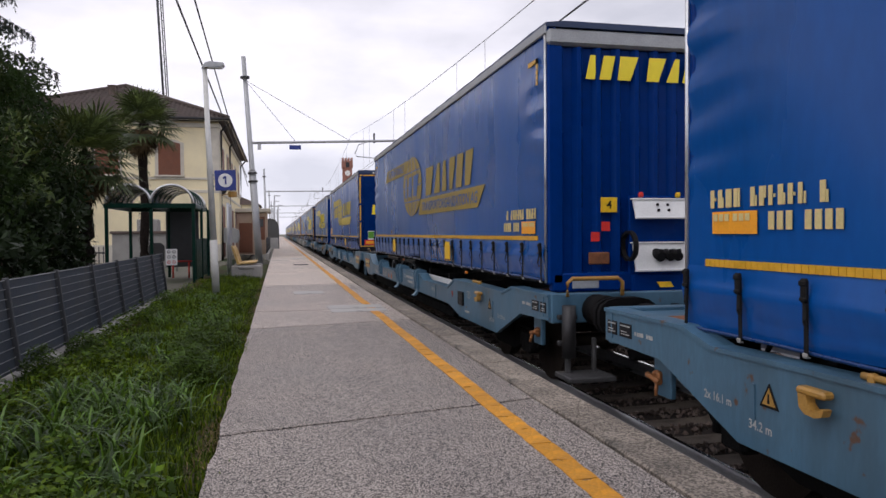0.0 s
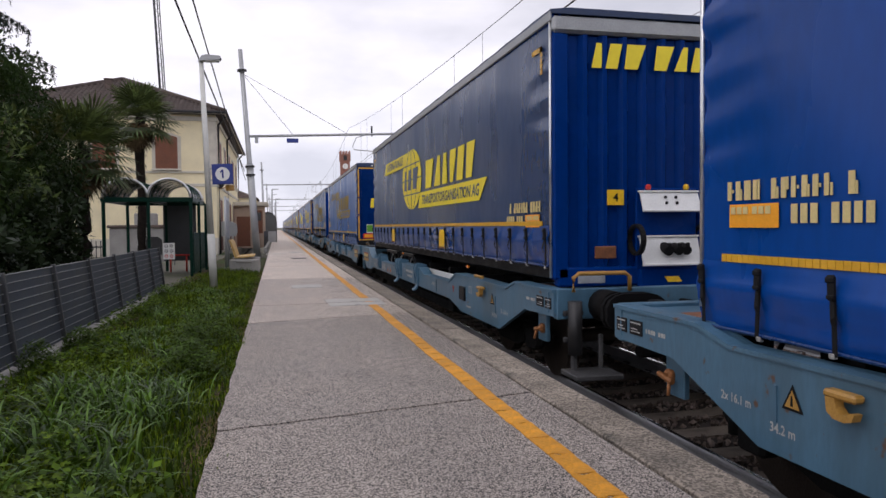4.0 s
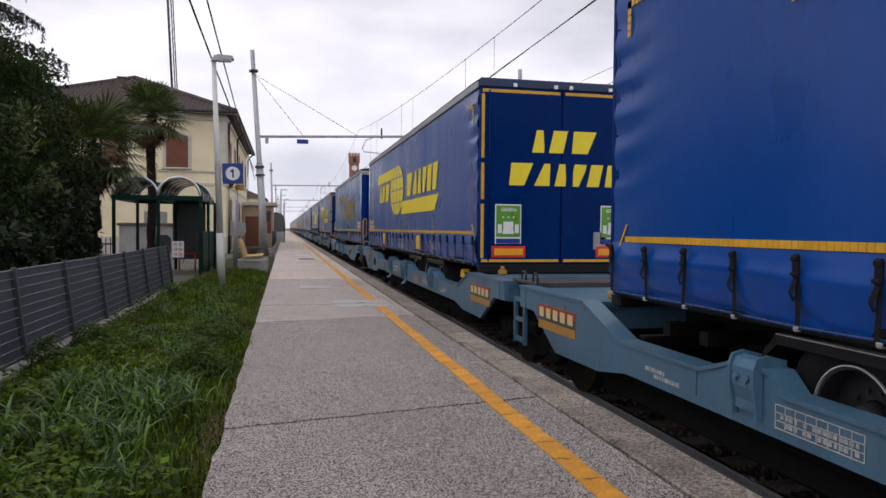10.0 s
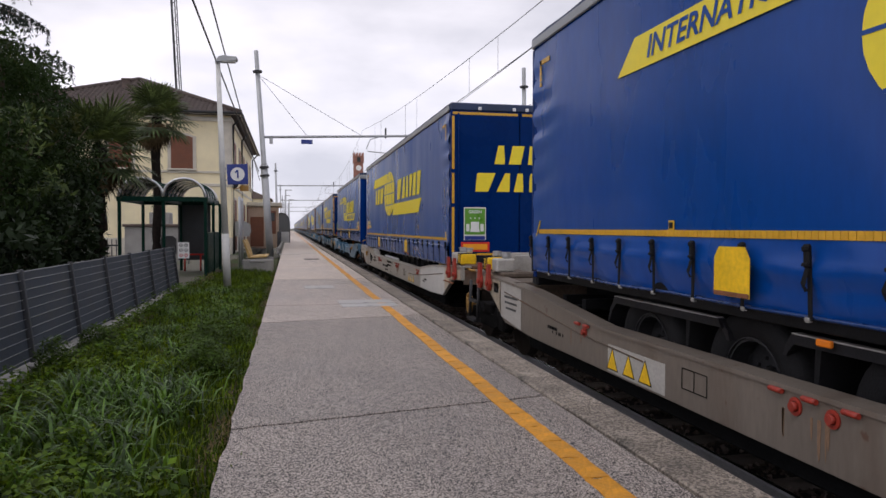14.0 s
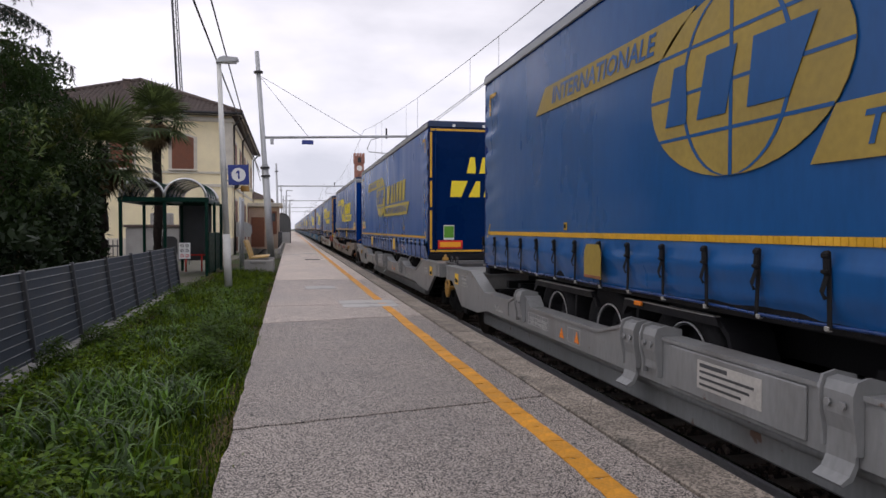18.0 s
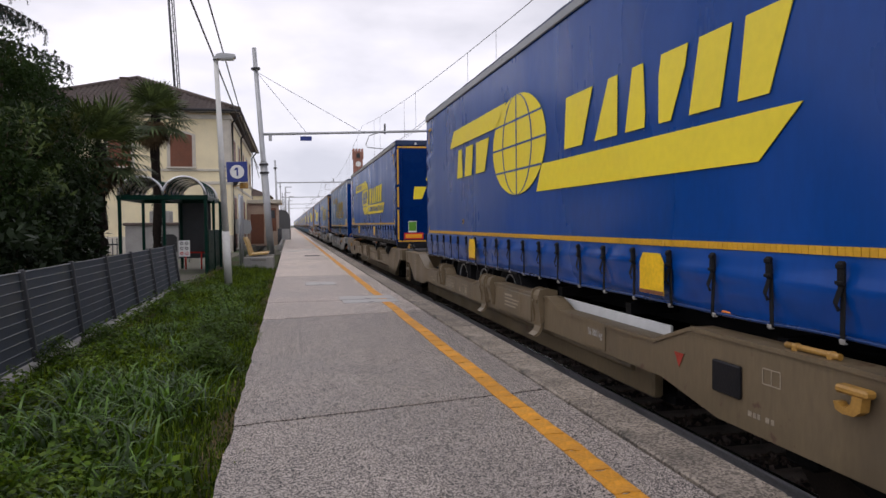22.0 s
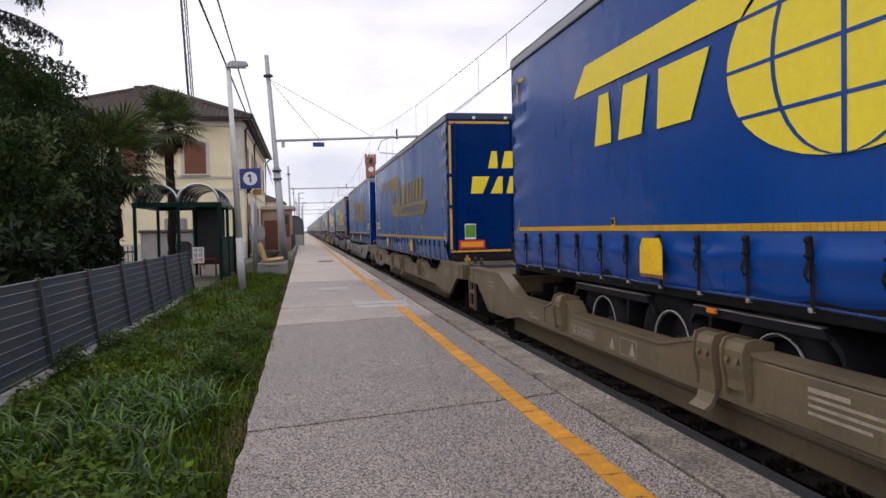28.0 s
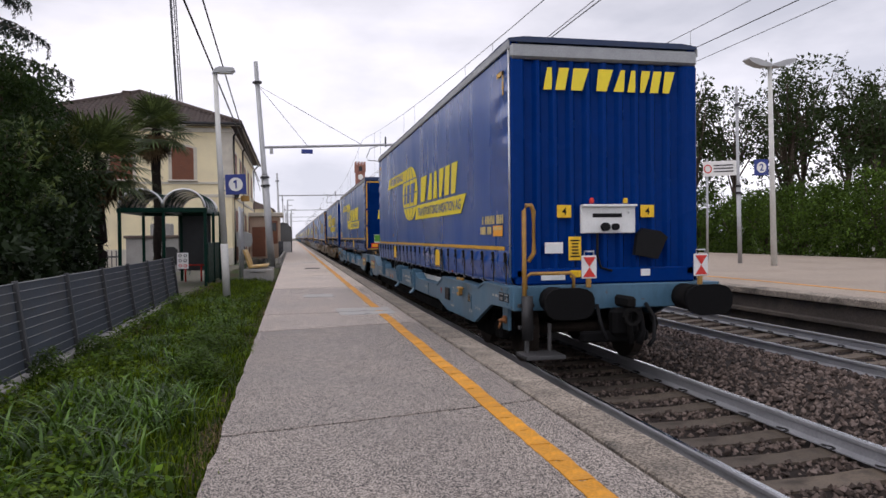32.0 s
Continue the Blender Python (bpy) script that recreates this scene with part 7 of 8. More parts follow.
wire("feeder_cable", "dark feeder cable above the far track", [(10.9, -5, 6.3), (11.0, 40, 6.5), (11.0, 120, 6.6)], 0.012)

# ---- station building ----
X1, X0, Y0, Y1, HE, HR = -3.07, -14.2, 40.0, 61.5, 7.35, 10.05
station = thing("station_building", pose(0, 0, 0), "two-storey cream plastered station with brown shutters and tiled hip roof", "house")
part("wall_end", Geo().box(((X0 + X1) / 2, Y0 + 0.2, HE / 2 - 0.1), (X1 - X0, 0.4, HE + 0.2)), "plaster", station)
part("wall_front", Geo().box((X1 - 0.2, (Y0 + Y1) / 2 + 0.2, HE / 2 - 0.1), (0.4, Y1 - Y0 - 0.4, HE + 0.2)), "plaster", station)
part("wall_far", Geo().box(((X0 + X1) / 2, Y1 - 0.2 + 0.2, HE / 2 - 0.1), (X1 - X0 - 0.8, 0.4, HE + 0.2)), "plaster", station)
part("wall_back", Geo().box((X0 + 0.2, (Y0 + Y1) / 2 + 0.2, HE / 2 - 0.1), (0.4, Y1 - Y0 - 0.4, HE + 0.2)), "plaster", station)
for z, h, o in ((3.62, 0.16, 0.05), (4.30, 0.12, 0.06), (7.12, 0.22, 0.10), (0.35, 0.9, 0.04)):
    c = part("string_course", Geo().box(((X0 + X1) / 2, Y0 - o / 2, z), (X1 - X0 + 2 * o, o, h), 0.01).box((X1 + o / 2, (Y0 + Y1) / 2, z), (o, Y1 - Y0, h), 0.01), "stone_trim", station)
part("corner_pilaster", Geo().box((X1 - 0.30, Y0 - 0.02, 5.7), (0.62, 0.05, 2.6)).box((X1 + 0.02, Y0 + 0.30, 5.7), (0.05, 0.62, 2.6)), "stone_trim", station)


def window_end(x, z0, z1, w=1.1, shutter=True):
    wn_ = part("window", Geo().prism([(x - w / 2 - 0.17, z0 - 0.02), (x + w / 2 + 0.17, z0 - 0.02), (x + w / 2 + 0.17, z1 + 0.05), (x + w / 4, z1 + 0.22), (x - w / 4, z1 + 0.22), (x - w / 2 - 0.17, z1 + 0.05)], 1, Y0 - 0.05, Y0 - 0.001), "stone_trim", station, "window with pale stone surround and closed shutters")
    n = 18
    part("shutter", Geo().prism([(x - w / 2, z0), (x + w / 2, z0), (x + w / 2, z1), (x + w / 4, z1 + 0.09), (x - w / 4, z1 + 0.09), (x - w / 2, z1)], 1, Y0 - 0.075, Y0 - 0.045), "shutter", wn_)
    g = Geo()
    for i in range(n):
        g.box((x, Y0 - 0.082, z0 + (z1 - z0) * (i + 0.5) / n), (w - 0.10, 0.016, (z1 - z0) / n * 0.62))
    part("slats", g, "shutter", wn_)["kind"] = "stuff"
    part("sill", Geo().box((x, Y0 - 0.09, z0 - 0.05), (w + 0.4, 0.18, 0.09), 0.015), "stone_trim", wn_)


for x in (-5.55, -8.6, -11.7):
    window_end(x, 4.47, 6.12)


def window_front(y, z0, z1, w=1.1, door=False):
    wn_ = part("door" if door else "window", Geo().box((X1 + 0.025, y, (z0 + z1) / 2), (0.05, w + 0.34, z1 - z0 + 0.3), 0.01), "stone_trim", station)
    part("leaf" if door else "shutter", Geo().box((X1 + 0.06, y, (z0 + z1) / 2), (0.03, w, z1 - z0), 0.005), "shutter", wn_)
    if not door:
        part("sill", Geo().box((X1 + 0.09, y, z0 - 0.08), (0.18, w + 0.4, 0.09), 0.015), "stone_trim", wn_)


for y in (42.6, 46.6, 50.6, 54.6, 58.6):
    window_front(y, 4.47, 6.12)
    window_front(y, 0.05, 2.9, 1.3, True)


def tiled(x_of, run, a0, a1, up):
    """Ribs of curved tiles up one slope. up(a) gives how far the rib at a climbs (0 to 1); x_of(a, s) its place."""
    g = Geo()
    n = int((a1 - a0) / 0.24)
    for i in range(n):
        a = a0 + (a1 - a0) * (i + 0.5) / n
        k = up(a)
        if k < 0.03:
            continue
        m = max(2, int(run * k / 0.42))
        for j in range(m):
            s0, s1 = k * j / m, k * (j + 1) / m
            w = 0.105
            ring = []
            for s, lift in ((s0, 0.035), (s1, 0.0)):
                for q in (-1, -0.6, 0, 0.6, 1):
                    ring.append(x_of(a + q * w, s, lift + 0.075 * (1 - q * q)))
            g.add(ring, [(e, e + 1, e + 6, e + 5) for e in range(4)], True)
    return g


xm, ya, yb, ov = (X0 + X1) / 2, Y0 + 5.3, Y1 - 5.3, 0.55
ex0, ex1, ey0, ey1, ez = X0 - ov, X1 + ov, Y0 - ov, Y1 + ov, HE + 0.08
roof = part("roof", Geo().add([(ex0, ey0, ez), (ex1, ey0, ez), (ex1, ey1, ez), (ex0, ey1, ez), (xm, ya, HR), (xm, yb, HR)], [(0, 1, 4), (1, 2, 5, 4), (2, 3, 5), (3, 0, 4, 5), (3, 2, 1, 0)]), "tile", station, "hipped roof of brown curved tiles")
half = (ex1 - ex0) / 2
part("tile_ribs", tiled(lambda a, s, l: (a, ey0 + (ya - ey0) * s, ez + (HR - ez) * s + l), 6.4, ex0, ex1, lambda a: 1 - abs(a - xm) / half), "tile", roof)["kind"] = "stuff"
part("tile_ribs", tiled(lambda a, s, l: (ex1 + (xm - ex1) * s, a, ez + (HR - ez) * s + l), 6.4, ey0, ey1, lambda a: min(1, (a - ey0) / (ya - ey0), (ey1 - a) / (ey1 - yb))), "tile", roof)["kind"] = "stuff"
part("ridge_tiles", Geo().tube([(ex1, ey0, ez + 0.06), (xm, ya, HR + 0.06)], 0.13, 8).tube([(ex0, ey0, ez + 0.06), (xm, ya, HR + 0.06)], 0.13, 8).tube([(xm, ya, HR + 0.06), (xm, yb, HR + 0.06)], 0.13, 8), "tile", roof)
part("eave_board", Geo().box(((ex0 + ex1) / 2, ey0 + 0.02, ez - 0.04), (ex1 - ex0, 0.05, 0.14)).box((ex1 - 0.02, (ey0 + ey1) / 2, ez - 0.04), (0.05, ey1 - ey0, 0.14)), "stone_trim", station)
part("gutter", Geo().tube([(ex0, ey0 - 0.06, ez - 0.02), (ex1 + 0.06, ey0 - 0.06, ez - 0.02), (ex1 + 0.06, ey1, ez - 0.02)], 0.07, 8), "dark_metal", station)
part("chimney", Geo().box((-9.0, 43.6, 9.15), (0.36, 0.5, 1.1), 0.02).box((-9.0, 43.6, 9.72), (0.48, 0.62, 0.08), 0.02), "tile", station)
for y in (Y0 + 0.35, Y0 + 7.5, Y1 - 0.5):
    part("downpipe", Geo().tube([(ex1, y, ez - 0.06), (X1 + 0.12, y, ez - 0.55), (X1 + 0.12, y, -0.1)], 0.06, 8), "dark_metal", station)
part("wall_lamp", Geo().tube([(X1, 41.5, 3.5), (X1 + 0.5, 41.5, 3.6)], 0.03, 6).ring((X1 + 0.6, 41.5, 3.55), 2, 0.02, 0.24, 0.3, 14), "hook_ochre", station, "ochre wall lantern")
part("station_clock", Geo().tube([(X1 + 0.1, 41.2, 3.75), (X1 + 0.1, 41.05, 3.75)], 0.22, 18), "dark_metal", station)

# lattice aerial behind the roof
aerial = thing("radio_mast", pose(-6.97, 50, 8.0, 0, -2.6, 0), "slim grey lattice radio mast behind the station roof", "radio mast")
for k, (x, y) in enumerate(((-0.16, -0.1), (0.16, -0.1), (0, 0.18))):
    part("leg", Geo().tube([(x, y, -1), (x, y, 14)], 0.035 if k else 0.075, 8), "fence_post", aerial)
for k in range(30):
    part("brace", lambda: Geo().tube([(-0.16, -0.1, 0), (0.16, -0.1, 0.25), (0, 0.18, 0.5), (-0.16, -0.1, 0.5)], 0.014, 4), "fence_post", aerial, key="brace", at=pose(0, 0, -1 + 0.5 * k))

# porch, ramp and glazed shelter along the platform's back edge
porch = thing("porch", pose(0, 0, 0), "small flat-roofed pinkish porch beside the station", "porch")
part("wall", Geo().box((-1.95, 55.0, 1.35), (2.2, 0.25, 3.1)).box((-0.95, 56.9, 1.35), (0.25, 3.6, 3.1)), "pink_plaster", porch)
part("roof", Geo().box((-1.9, 56.8, 3.08), (2.7, 4.6, 0.28), 0.03), "stone_trim", porch)
part("door", Geo().box((-2.35, 54.85, 1.05), (0.95, 0.06, 2.2), 0.01), "shutter", porch)
wp = part("window", Geo().box((-1.35, 54.86, 1.75), (0.75, 0.05, 1.7), 0.01), "shutter", porch)
part("pane", Geo().box((-1.35, 54.83, 2.15), (0.55, 0.02, 0.6)), "window_glass", wp)
ramp = thing("ramp_railing", pose(0, 0, 0), "dark steel railing on a low ramp wall", "railing")
part("ramp_wall", Geo().box((-0.62, 50.5, 0.05), (0.2, 19, 0.35), 0.02), "concrete", ramp)
for k in range(11):
    part("post", lambda: Geo().tube([(0, 0, 0.1), (0, 0, 1.1)], 0.025, 6), "fence_post", ramp, key="rpost", at=pose(-0.66, 41.5 + 1.8 * k, 0))
for z in (0.45, 0.75, 1.1):
    part("rail", Geo().tube([(-0.66, 41.3, z), (-0.66, 59.8, z)], 0.025, 6), "fence_post", ramp)
hoop = [( -1.7, 0.0), (-1.7, 1.9), (-1.6, 2.3), (-1.3, 2.6), (-0.9, 2.72), (-0.45, 2.6), (-0.2, 2.25), (-0.12, 1.8), (-0.12, 0.0)]
kiosk = thing("glazed_shelter", pose(0.15, 66, -0.02), "grey glazed waiting shelter with a curved roof", "shelter")
for k in range(5):
    part("hoop", lambda: Geo().tube([(x, 0, z) for x, z in hoop], 0.04, 6), "dark_metal", kiosk, key="hoop", at=pose(0, 1.5 * k, 0))
part("glazing", Geo().prism(hoop, 1, 0.02, 0.035), "poly", kiosk)
part("dado_panel", Geo().box((-0.9, -0.02, 0.5), (1.5, 0.04, 1.0), 0.01), "galv", kiosk)
part("roof_glazing", Geo().add([(x, y, z) for x, z in hoop for y in (0.05, 6.0)], [(2 * i, 2 * i + 1, 2 * i + 3, 2 * i + 2) for i in range(len(hoop) - 1)], True), "poly", kiosk)

# bench of three ochre seats on concrete blocks
bench = thing("platform_bench", pose(-1.0, 24.2, -0.1), "bench of ochre shell seats on a concrete block base", "bench")
for y in (-0.75, 0.75):
    part("block", lambda: Geo().box((0, 0, 0.21), (0.92, 0.34, 0.46), 0.03), "concrete", bench, key="bblock", at=pose(0, y, 0))
part("beam", Geo().box((0, 0, 0.38), (0.5, 1.9, 0.10), 0.02), "concrete", bench)
for y in (-0.62, 0.0, 0.62):
    part("seat", lambda: Geo().prism([(0.30, 0.52), (0.32, 0.56), (-0.22, 0.52), (-0.36, 0.95), (-0.42, 1.06), (-0.46, 1.04), (-0.40, 0.88), (-0.28, 0.47)], 1, -0.26, 0.26), "timber_seat", bench, key="bseat", at=pose(0, y, 0))

# ---- green vaulted shelter ----
shelter = thing("bicycle_shelter", pose(0, 0, 0), "dark green steel shelter with two smoked barrel-vault roofs", "shelter")
SX = (-4.78, -3.58, -2.42)
for x, y in ((SX[0], 22.0), (SX[1], 22.0), (SX[2], 22.0), (SX[0], 25.4), (SX[1], 25.4), (SX[2] + 0.1, 25.4), (SX[2] + 0.05, 23.7)):
    part("post", lambda: Geo().box((0, 0, 1.03), (0.09, 0.09, 2.26), 0.01), "green_steel", shelter, key="spost", at=pose(x, y, 0))
for y in (22.0, 25.4):
    part("beam", lambda: Geo().box((-3.60, 0, 2.17), (2.5, 0.10, 0.14), 0.01), "green_steel", shelter, key="sbeam", at=pose(0, y, 0))
for x in SX:
    part("side_beam", lambda: Geo().box((0, 23.7, 2.17), (0.10, 3.4, 0.14), 0.01), "green_steel", shelter, key="sside", at=pose(x, 0, 0))
for a, b in zip(SX, SX[1:]):
    c, r = (a + b) / 2, (b - a) / 2
    arc = [(c + r * math.cos(math.pi * k / 12), 2.24 + 0.52 * math.sin(math.pi * k / 12)) for k in range(13)]
    v = part("vault", Geo().add([(x, y, z) for x, z in arc for y in (21.9, 25.5)], [(2 * i, 2 * i + 1, 2 * i + 3, 2 * i + 2) for i in range(12)], True), "poly", shelter, "smoked polycarbonate barrel vault")
    for k in range(6):
        part("rib", Geo().tube([(x, 21.9 + 0.72 * k, z + 0.012) for x, z in arc], 0.025 if k not in (0, 5) else 0.04, 6), "alu" if k in (0, 5) else "green_steel", v)
for y in (22.85, 24.55):
    part("side_panel", lambda: Geo().box((0, 0, 0.60), (0.03, 1.58, 1.20), 0.006), "green_steel", shelter, key="spanel", at=pose(SX[2] + 0.05, y, 0))
part("back_panel", Geo().box((-3.15, 25.4, 1.2), (1.05, 0.04, 1.9), 0.006), "fence_post", shelter)
part("rack", Geo().tube([(-3.5, 24.9, 0.45), (-2.8, 24.9, 0.45)], 0.03, 6).tube([(-3.4, 24.9, -0.1), (-3.4, 24.9, 0.45)], 0.03, 6).tube([(-2.9, 24.9, -0.1), (-2.9, 24.9, 0.45)], 0.03, 6), "red", shelter)

# picket railing, utility cabin and wall by the palms
rail_ = thing("picket_railing", pose(0, 19.6, -0.12), "dark iron picket railing under the trees", "railing")
for k in range(46):
    part("picket", lambda: Geo().box((0, 0, 0.58), (0.022, 0.022, 1.16), 0.004), "fence_post", rail_, key="picket", at=pose(-9.2 + 0.108 * k, 0, 0))
for z in (0.25, 1.0):
    part("rail", Geo().box((-6.8, 0.02, z), (5.0, 0.02, 0.04)), "fence_post", rail_)
cabin = thing("utility_cabin", pose(-5.75, 33.5, -0.1), "low pale rendered utility cabin with a dark arched opening", "cabin")
part("wall", Geo().box((0, 0, 0.72), (2.3, 1.6, 1.5), 0.02), "concrete", cabin)
part("roof", Geo().box((0, 0, 1.53), (2.45, 1.8, 0.12), 0.02), "tile", cabin)
# dark plate stands in for the unlit inside of the arch
part("opening", Geo().prism([(0.3, 0.3), (0.95, 0.3), (0.95, 0.95), (0.8, 1.08), (0.45, 1.08), (0.3, 0.95)], 1, -0.83, -0.80), "dark_metal", cabin)
part("block", Geo().box((0.25, -0.3, 1.82), (0.85, 0.8, 0.55), 0.04), "concrete", cabin)
tank = thing("warning_plate", pose(-3.95, 30.0, 0.62), "yellow plate on a low railing", "sign")
part("plate", Geo().box((0, 0, 0.25), (0.5, 0.02, 0.26), 0.005), "hook_ochre", tank)
part("post", Geo().tube([(0, 0.03, -0.75), (0, 0.03, 0.3)], 0.025, 6), "galv", tank)
nb = thing("timetable_board", pose(-1.75, 26.5, -0.1), "glazed timetable case on two steel posts, seen edge-on", "notice board")
for y in (0, 1.4):
    part("post", lambda: Geo().tube([(0, 0, 0), (0, 0, 2.55)], 0.045, 8), "galv", nb, key="nbp", at=pose(0, y, 0))
part("case", Geo().box((0, 0.7, 1.75), (0.10, 1.3, 1.4), 0.02), "galv", nb)
phone = thing("telephone_hood", pose(-2.6, 42.2, 0.85), "grey rounded telephone hood on the station front", "telephone")
part("hood", Geo().prism([(-0.4, 0), (0.35, 0), (0.45, 0.25), (0.4, 0.7), (0.1, 0.85), (-0.4, 0.85)], 1, -0.4, 0.4), "galv", phone)
part("bracket", Geo().box((-0.1, 0, -0.45), (0.15, 0.15, 0.95)), "dark_metal", phone)

# ---- far platform furniture ----
lamp2 = thing("street_lamp", pose(17.42, 23.1, FAR_TOP, 0, -1.3, 0), "white twin-armed platform lamp with blue number sign", "street lamp", "lamps")
part("post", Geo().tube([(0, 0, 0), (0, 0, 7.3)], 0.11, 12, r2=0.075), "lamp_white", lamp2)
for s in (-1, 1):
    part("lamp_head", Geo().prism([(s * 0.02, 7.28), (s * 0.25, 7.24), (s * 0.55, 7.28), (s * 0.86, 7.40), (s * 0.98, 7.50), (s * 0.92, 7.56), (s * 0.60, 7.52), (s * 0.28, 7.42), (s * 0.05, 7.36)], 1, -0.20, 0.20), "galv", lamp2, "flat wing-shaped lamp head")
sign_square(lamp2, "2", pose(-0.48, -0.05, 3.6), 0.58)
mast(17.6, 25.4, 7.0, -1.2, FAR_TOP, 0.085)
notice = thing("warning_sign", pose(18.62, 29.3, FAR_TOP), "white passenger warning sign on a slim grey post", "sign")
part("post", Geo().tube([(0, 0, 0), (0, 0, 4.6)], 0.05, 8), "galv", notice)
pn = part("panel", Geo().box((0.85, -0.06, 4.12), (1.75, 0.02, 0.68), 0.005), "white", notice, at=pose(0, 0, 0, 0, -3, 0))
part("ring", Geo().ring((0.2, -0.08, 4.12), 1, 0.15, 0.2, 0.01, 20), "red", pn)
for i in range(3):
    part("text_bar", lambda: Geo().box((1.0, -0.075, 0), (1.0, 0.008, 0.055)), "dark_metal", pn, key="tbar", at=pose(0, 0, 4.26 - 0.14 * i))

# brick clock tower in the distance
tower = thing("clock_tower", pose(18.9, 200, 0), "distant red brick clock tower with a crenellated top", "tower")
part("shaft", Geo().box((0, 0, 9.5), (2.5, 2.5, 20), 0.05), "brick_red", tower)
part("belfry", Geo().box((0, 0, 20.4), (2.9, 2.9, 2.0), 0.05), "brick_red", tower)
for x in (-1.2, -0.4, 0.4, 1.2):
    for y in (-1.2, 1.2):
        part("merlon", lambda: Geo().box((0, 0, 21.8), (0.42, 0.42, 0.9), 0.03), "brick_red", tower, key="merlon", at=pose(x, y, 0))
part("clock", Geo().tube([(0, -1.25, 18.0), (0, -1.32, 18.0)], 0.75, 24), "white", tower)
part("opening", Geo().prism([(-0.5, 19.6), (0.5, 19.6), (0.5, 20.8), (0, 21.1), (-0.5, 20.8)], 1, -1.50, -1.45), "dark_metal", tower)
for x, y, w, d, h in ((-9, 120, 12, 14, 6), (-12, 160, 16, 20, 7), (-2.6, 175, 3.5, 12, 3.2), (24, 240, 14, 12, 8)):
    hs = thing("far_house", pose(x, y, -0.2), "distant plastered house with a tiled roof", "house", "distant houses")
    part("wall", Geo().box((0, 0, h / 2), (w, d, h)), "plaster", hs)
    part("roof", Geo().prism([(-w / 2 - 0.4, h), (w / 2 + 0.4, h), (0, h + w * 0.22)], 1, -d / 2 - 0.4, d / 2 + 0.4), "tile", hs)

# ---- trees, palms, hedge ----
def leaf_mesh(centres, size, seed, per=26, spread=0.5, aspect=0.5, droop=0.0):
    """Leaves in clumps round the given centres (x, y, z, radius)."""
    r = np.random.default_rng(seed)
    c = np.repeat(np.array([p[:3] for p in centres]), per, 0)
    rad = np.repeat(np.array([p[3] for p in centres]), per)
    n = len(c)
    d = r.normal(size=(n, 3))
    d /= np.linalg.norm(d, axis=1)[:, None]
    p = c + d * (rad * r.uniform(0.35, 1.0, n))[:, None]
    a = r.normal(size=(n, 3)) * 0.7 + d * 0.6
    a[:, 2] -= droop
    a /= np.linalg.norm(a, axis=1)[:, None]
    b = np.cross(a, r.normal(size=(n, 3)))
    b /= np.linalg.norm(b, axis=1)[:, None]
    s = size * r.uniform(0.6, 1.35, n)
    u, v = a * s[:, None], b * (s * aspect / 2)[:, None]
    verts = np.stack([p, p + u * 0.5 + v, p + u, p + u * 0.5 - v], 1).reshape(-1, 3)
    g = Geo()
    g.v = verts.tolist()
    g.f = [(4 * i, 4 * i + 1, 4 * i + 2, 4 * i + 3) for i in range(n)]
    g.s = [False] * n
    return g


def limbs(root, h, spread, n, seed, r0, top=0.55):
    """A tapered trunk with forking limbs; returns geometry and the limb tips."""
    r = random.Random(seed)
    g, tips = Geo(), []
    mid = (root[0] + r.uniform(-0.1, 0.1) * spread, root[1], root[2] + h * top)
    g.tube([root, ((root[0] + mid[0]) / 2 + 0.03, root[1], (root[2] + mid[2]) / 2), mid], r0, 9, r2=r0 * 0.6)
    for i in range(n):
        a = 6.283 * i / n + r.uniform(-0.4, 0.4)
        k = r.uniform(0.25, 1.0)
        s = (root[0], root[1], root[2] + h * top * r.uniform(0.45, 1.0))
        e = (s[0] + spread * k * math.cos(a), s[1] + spread * k * math.sin(a), root[2] + h * r.uniform(0.6, 0.97))
        m = ((s[0] + e[0]) / 2 + r.uniform(-.2, .2), (s[1] + e[1]) / 2 + r.uniform(-.2, .2), (s[2] + e[2]) / 2 + 0.1 * h * r.random())
        g.tube([s, m, e], r0 * 0.38, 6, r2=r0 * 0.1)
        tips += [m, e]
        for j in range(2):
            q = (e[0] + r.uniform(-.5, .5) * spread * 0.5, e[1] + r.uniform(-.5, .5) * spread * 0.5, e[2] + r.uniform(-0.08, 0.14) * h)
            g.tube([m, q], r0 * 0.16, 5, r2=r0 * 0.05)
            tips.append(q)
    return g, tips


def tree(name, at, h, spread, mat, label, seed, leaf, per, nl=12, r0=0.16, clump=0.5, extra=0, low=0.35, group="trees", top=0.55, aspect=0.5):
    t = thing(name, pose(*at), label, "tree", group)
    g, tips = limbs((0, 0, 0), h, spread, nl, seed, r0, top)
    part("trunk", g, "bark", t)
    r = random.Random(seed + 99)
    cs = [(x, y, z, clump * r.uniform(0.6, 1.2)) for x, y, z in tips]
    for _ in range(extra):
        a, k = r.uniform(0, 6.283), r.random() ** 0.5
        z = r.uniform(low, 1.0)
        w = math.sin(math.pi * min(1, max(0.12, (z - low * 0.7) / (1.08 - low * 0.7)))) ** 0.7
        cs.append((spread * k * w * math.cos(a), spread * k * w * math.sin(a), h * z, clump * r.uniform(0.5, 1.15)))
    part("crown", leaf_mesh(cs, leaf, seed, per, aspect=aspect), mat, t)
    return t


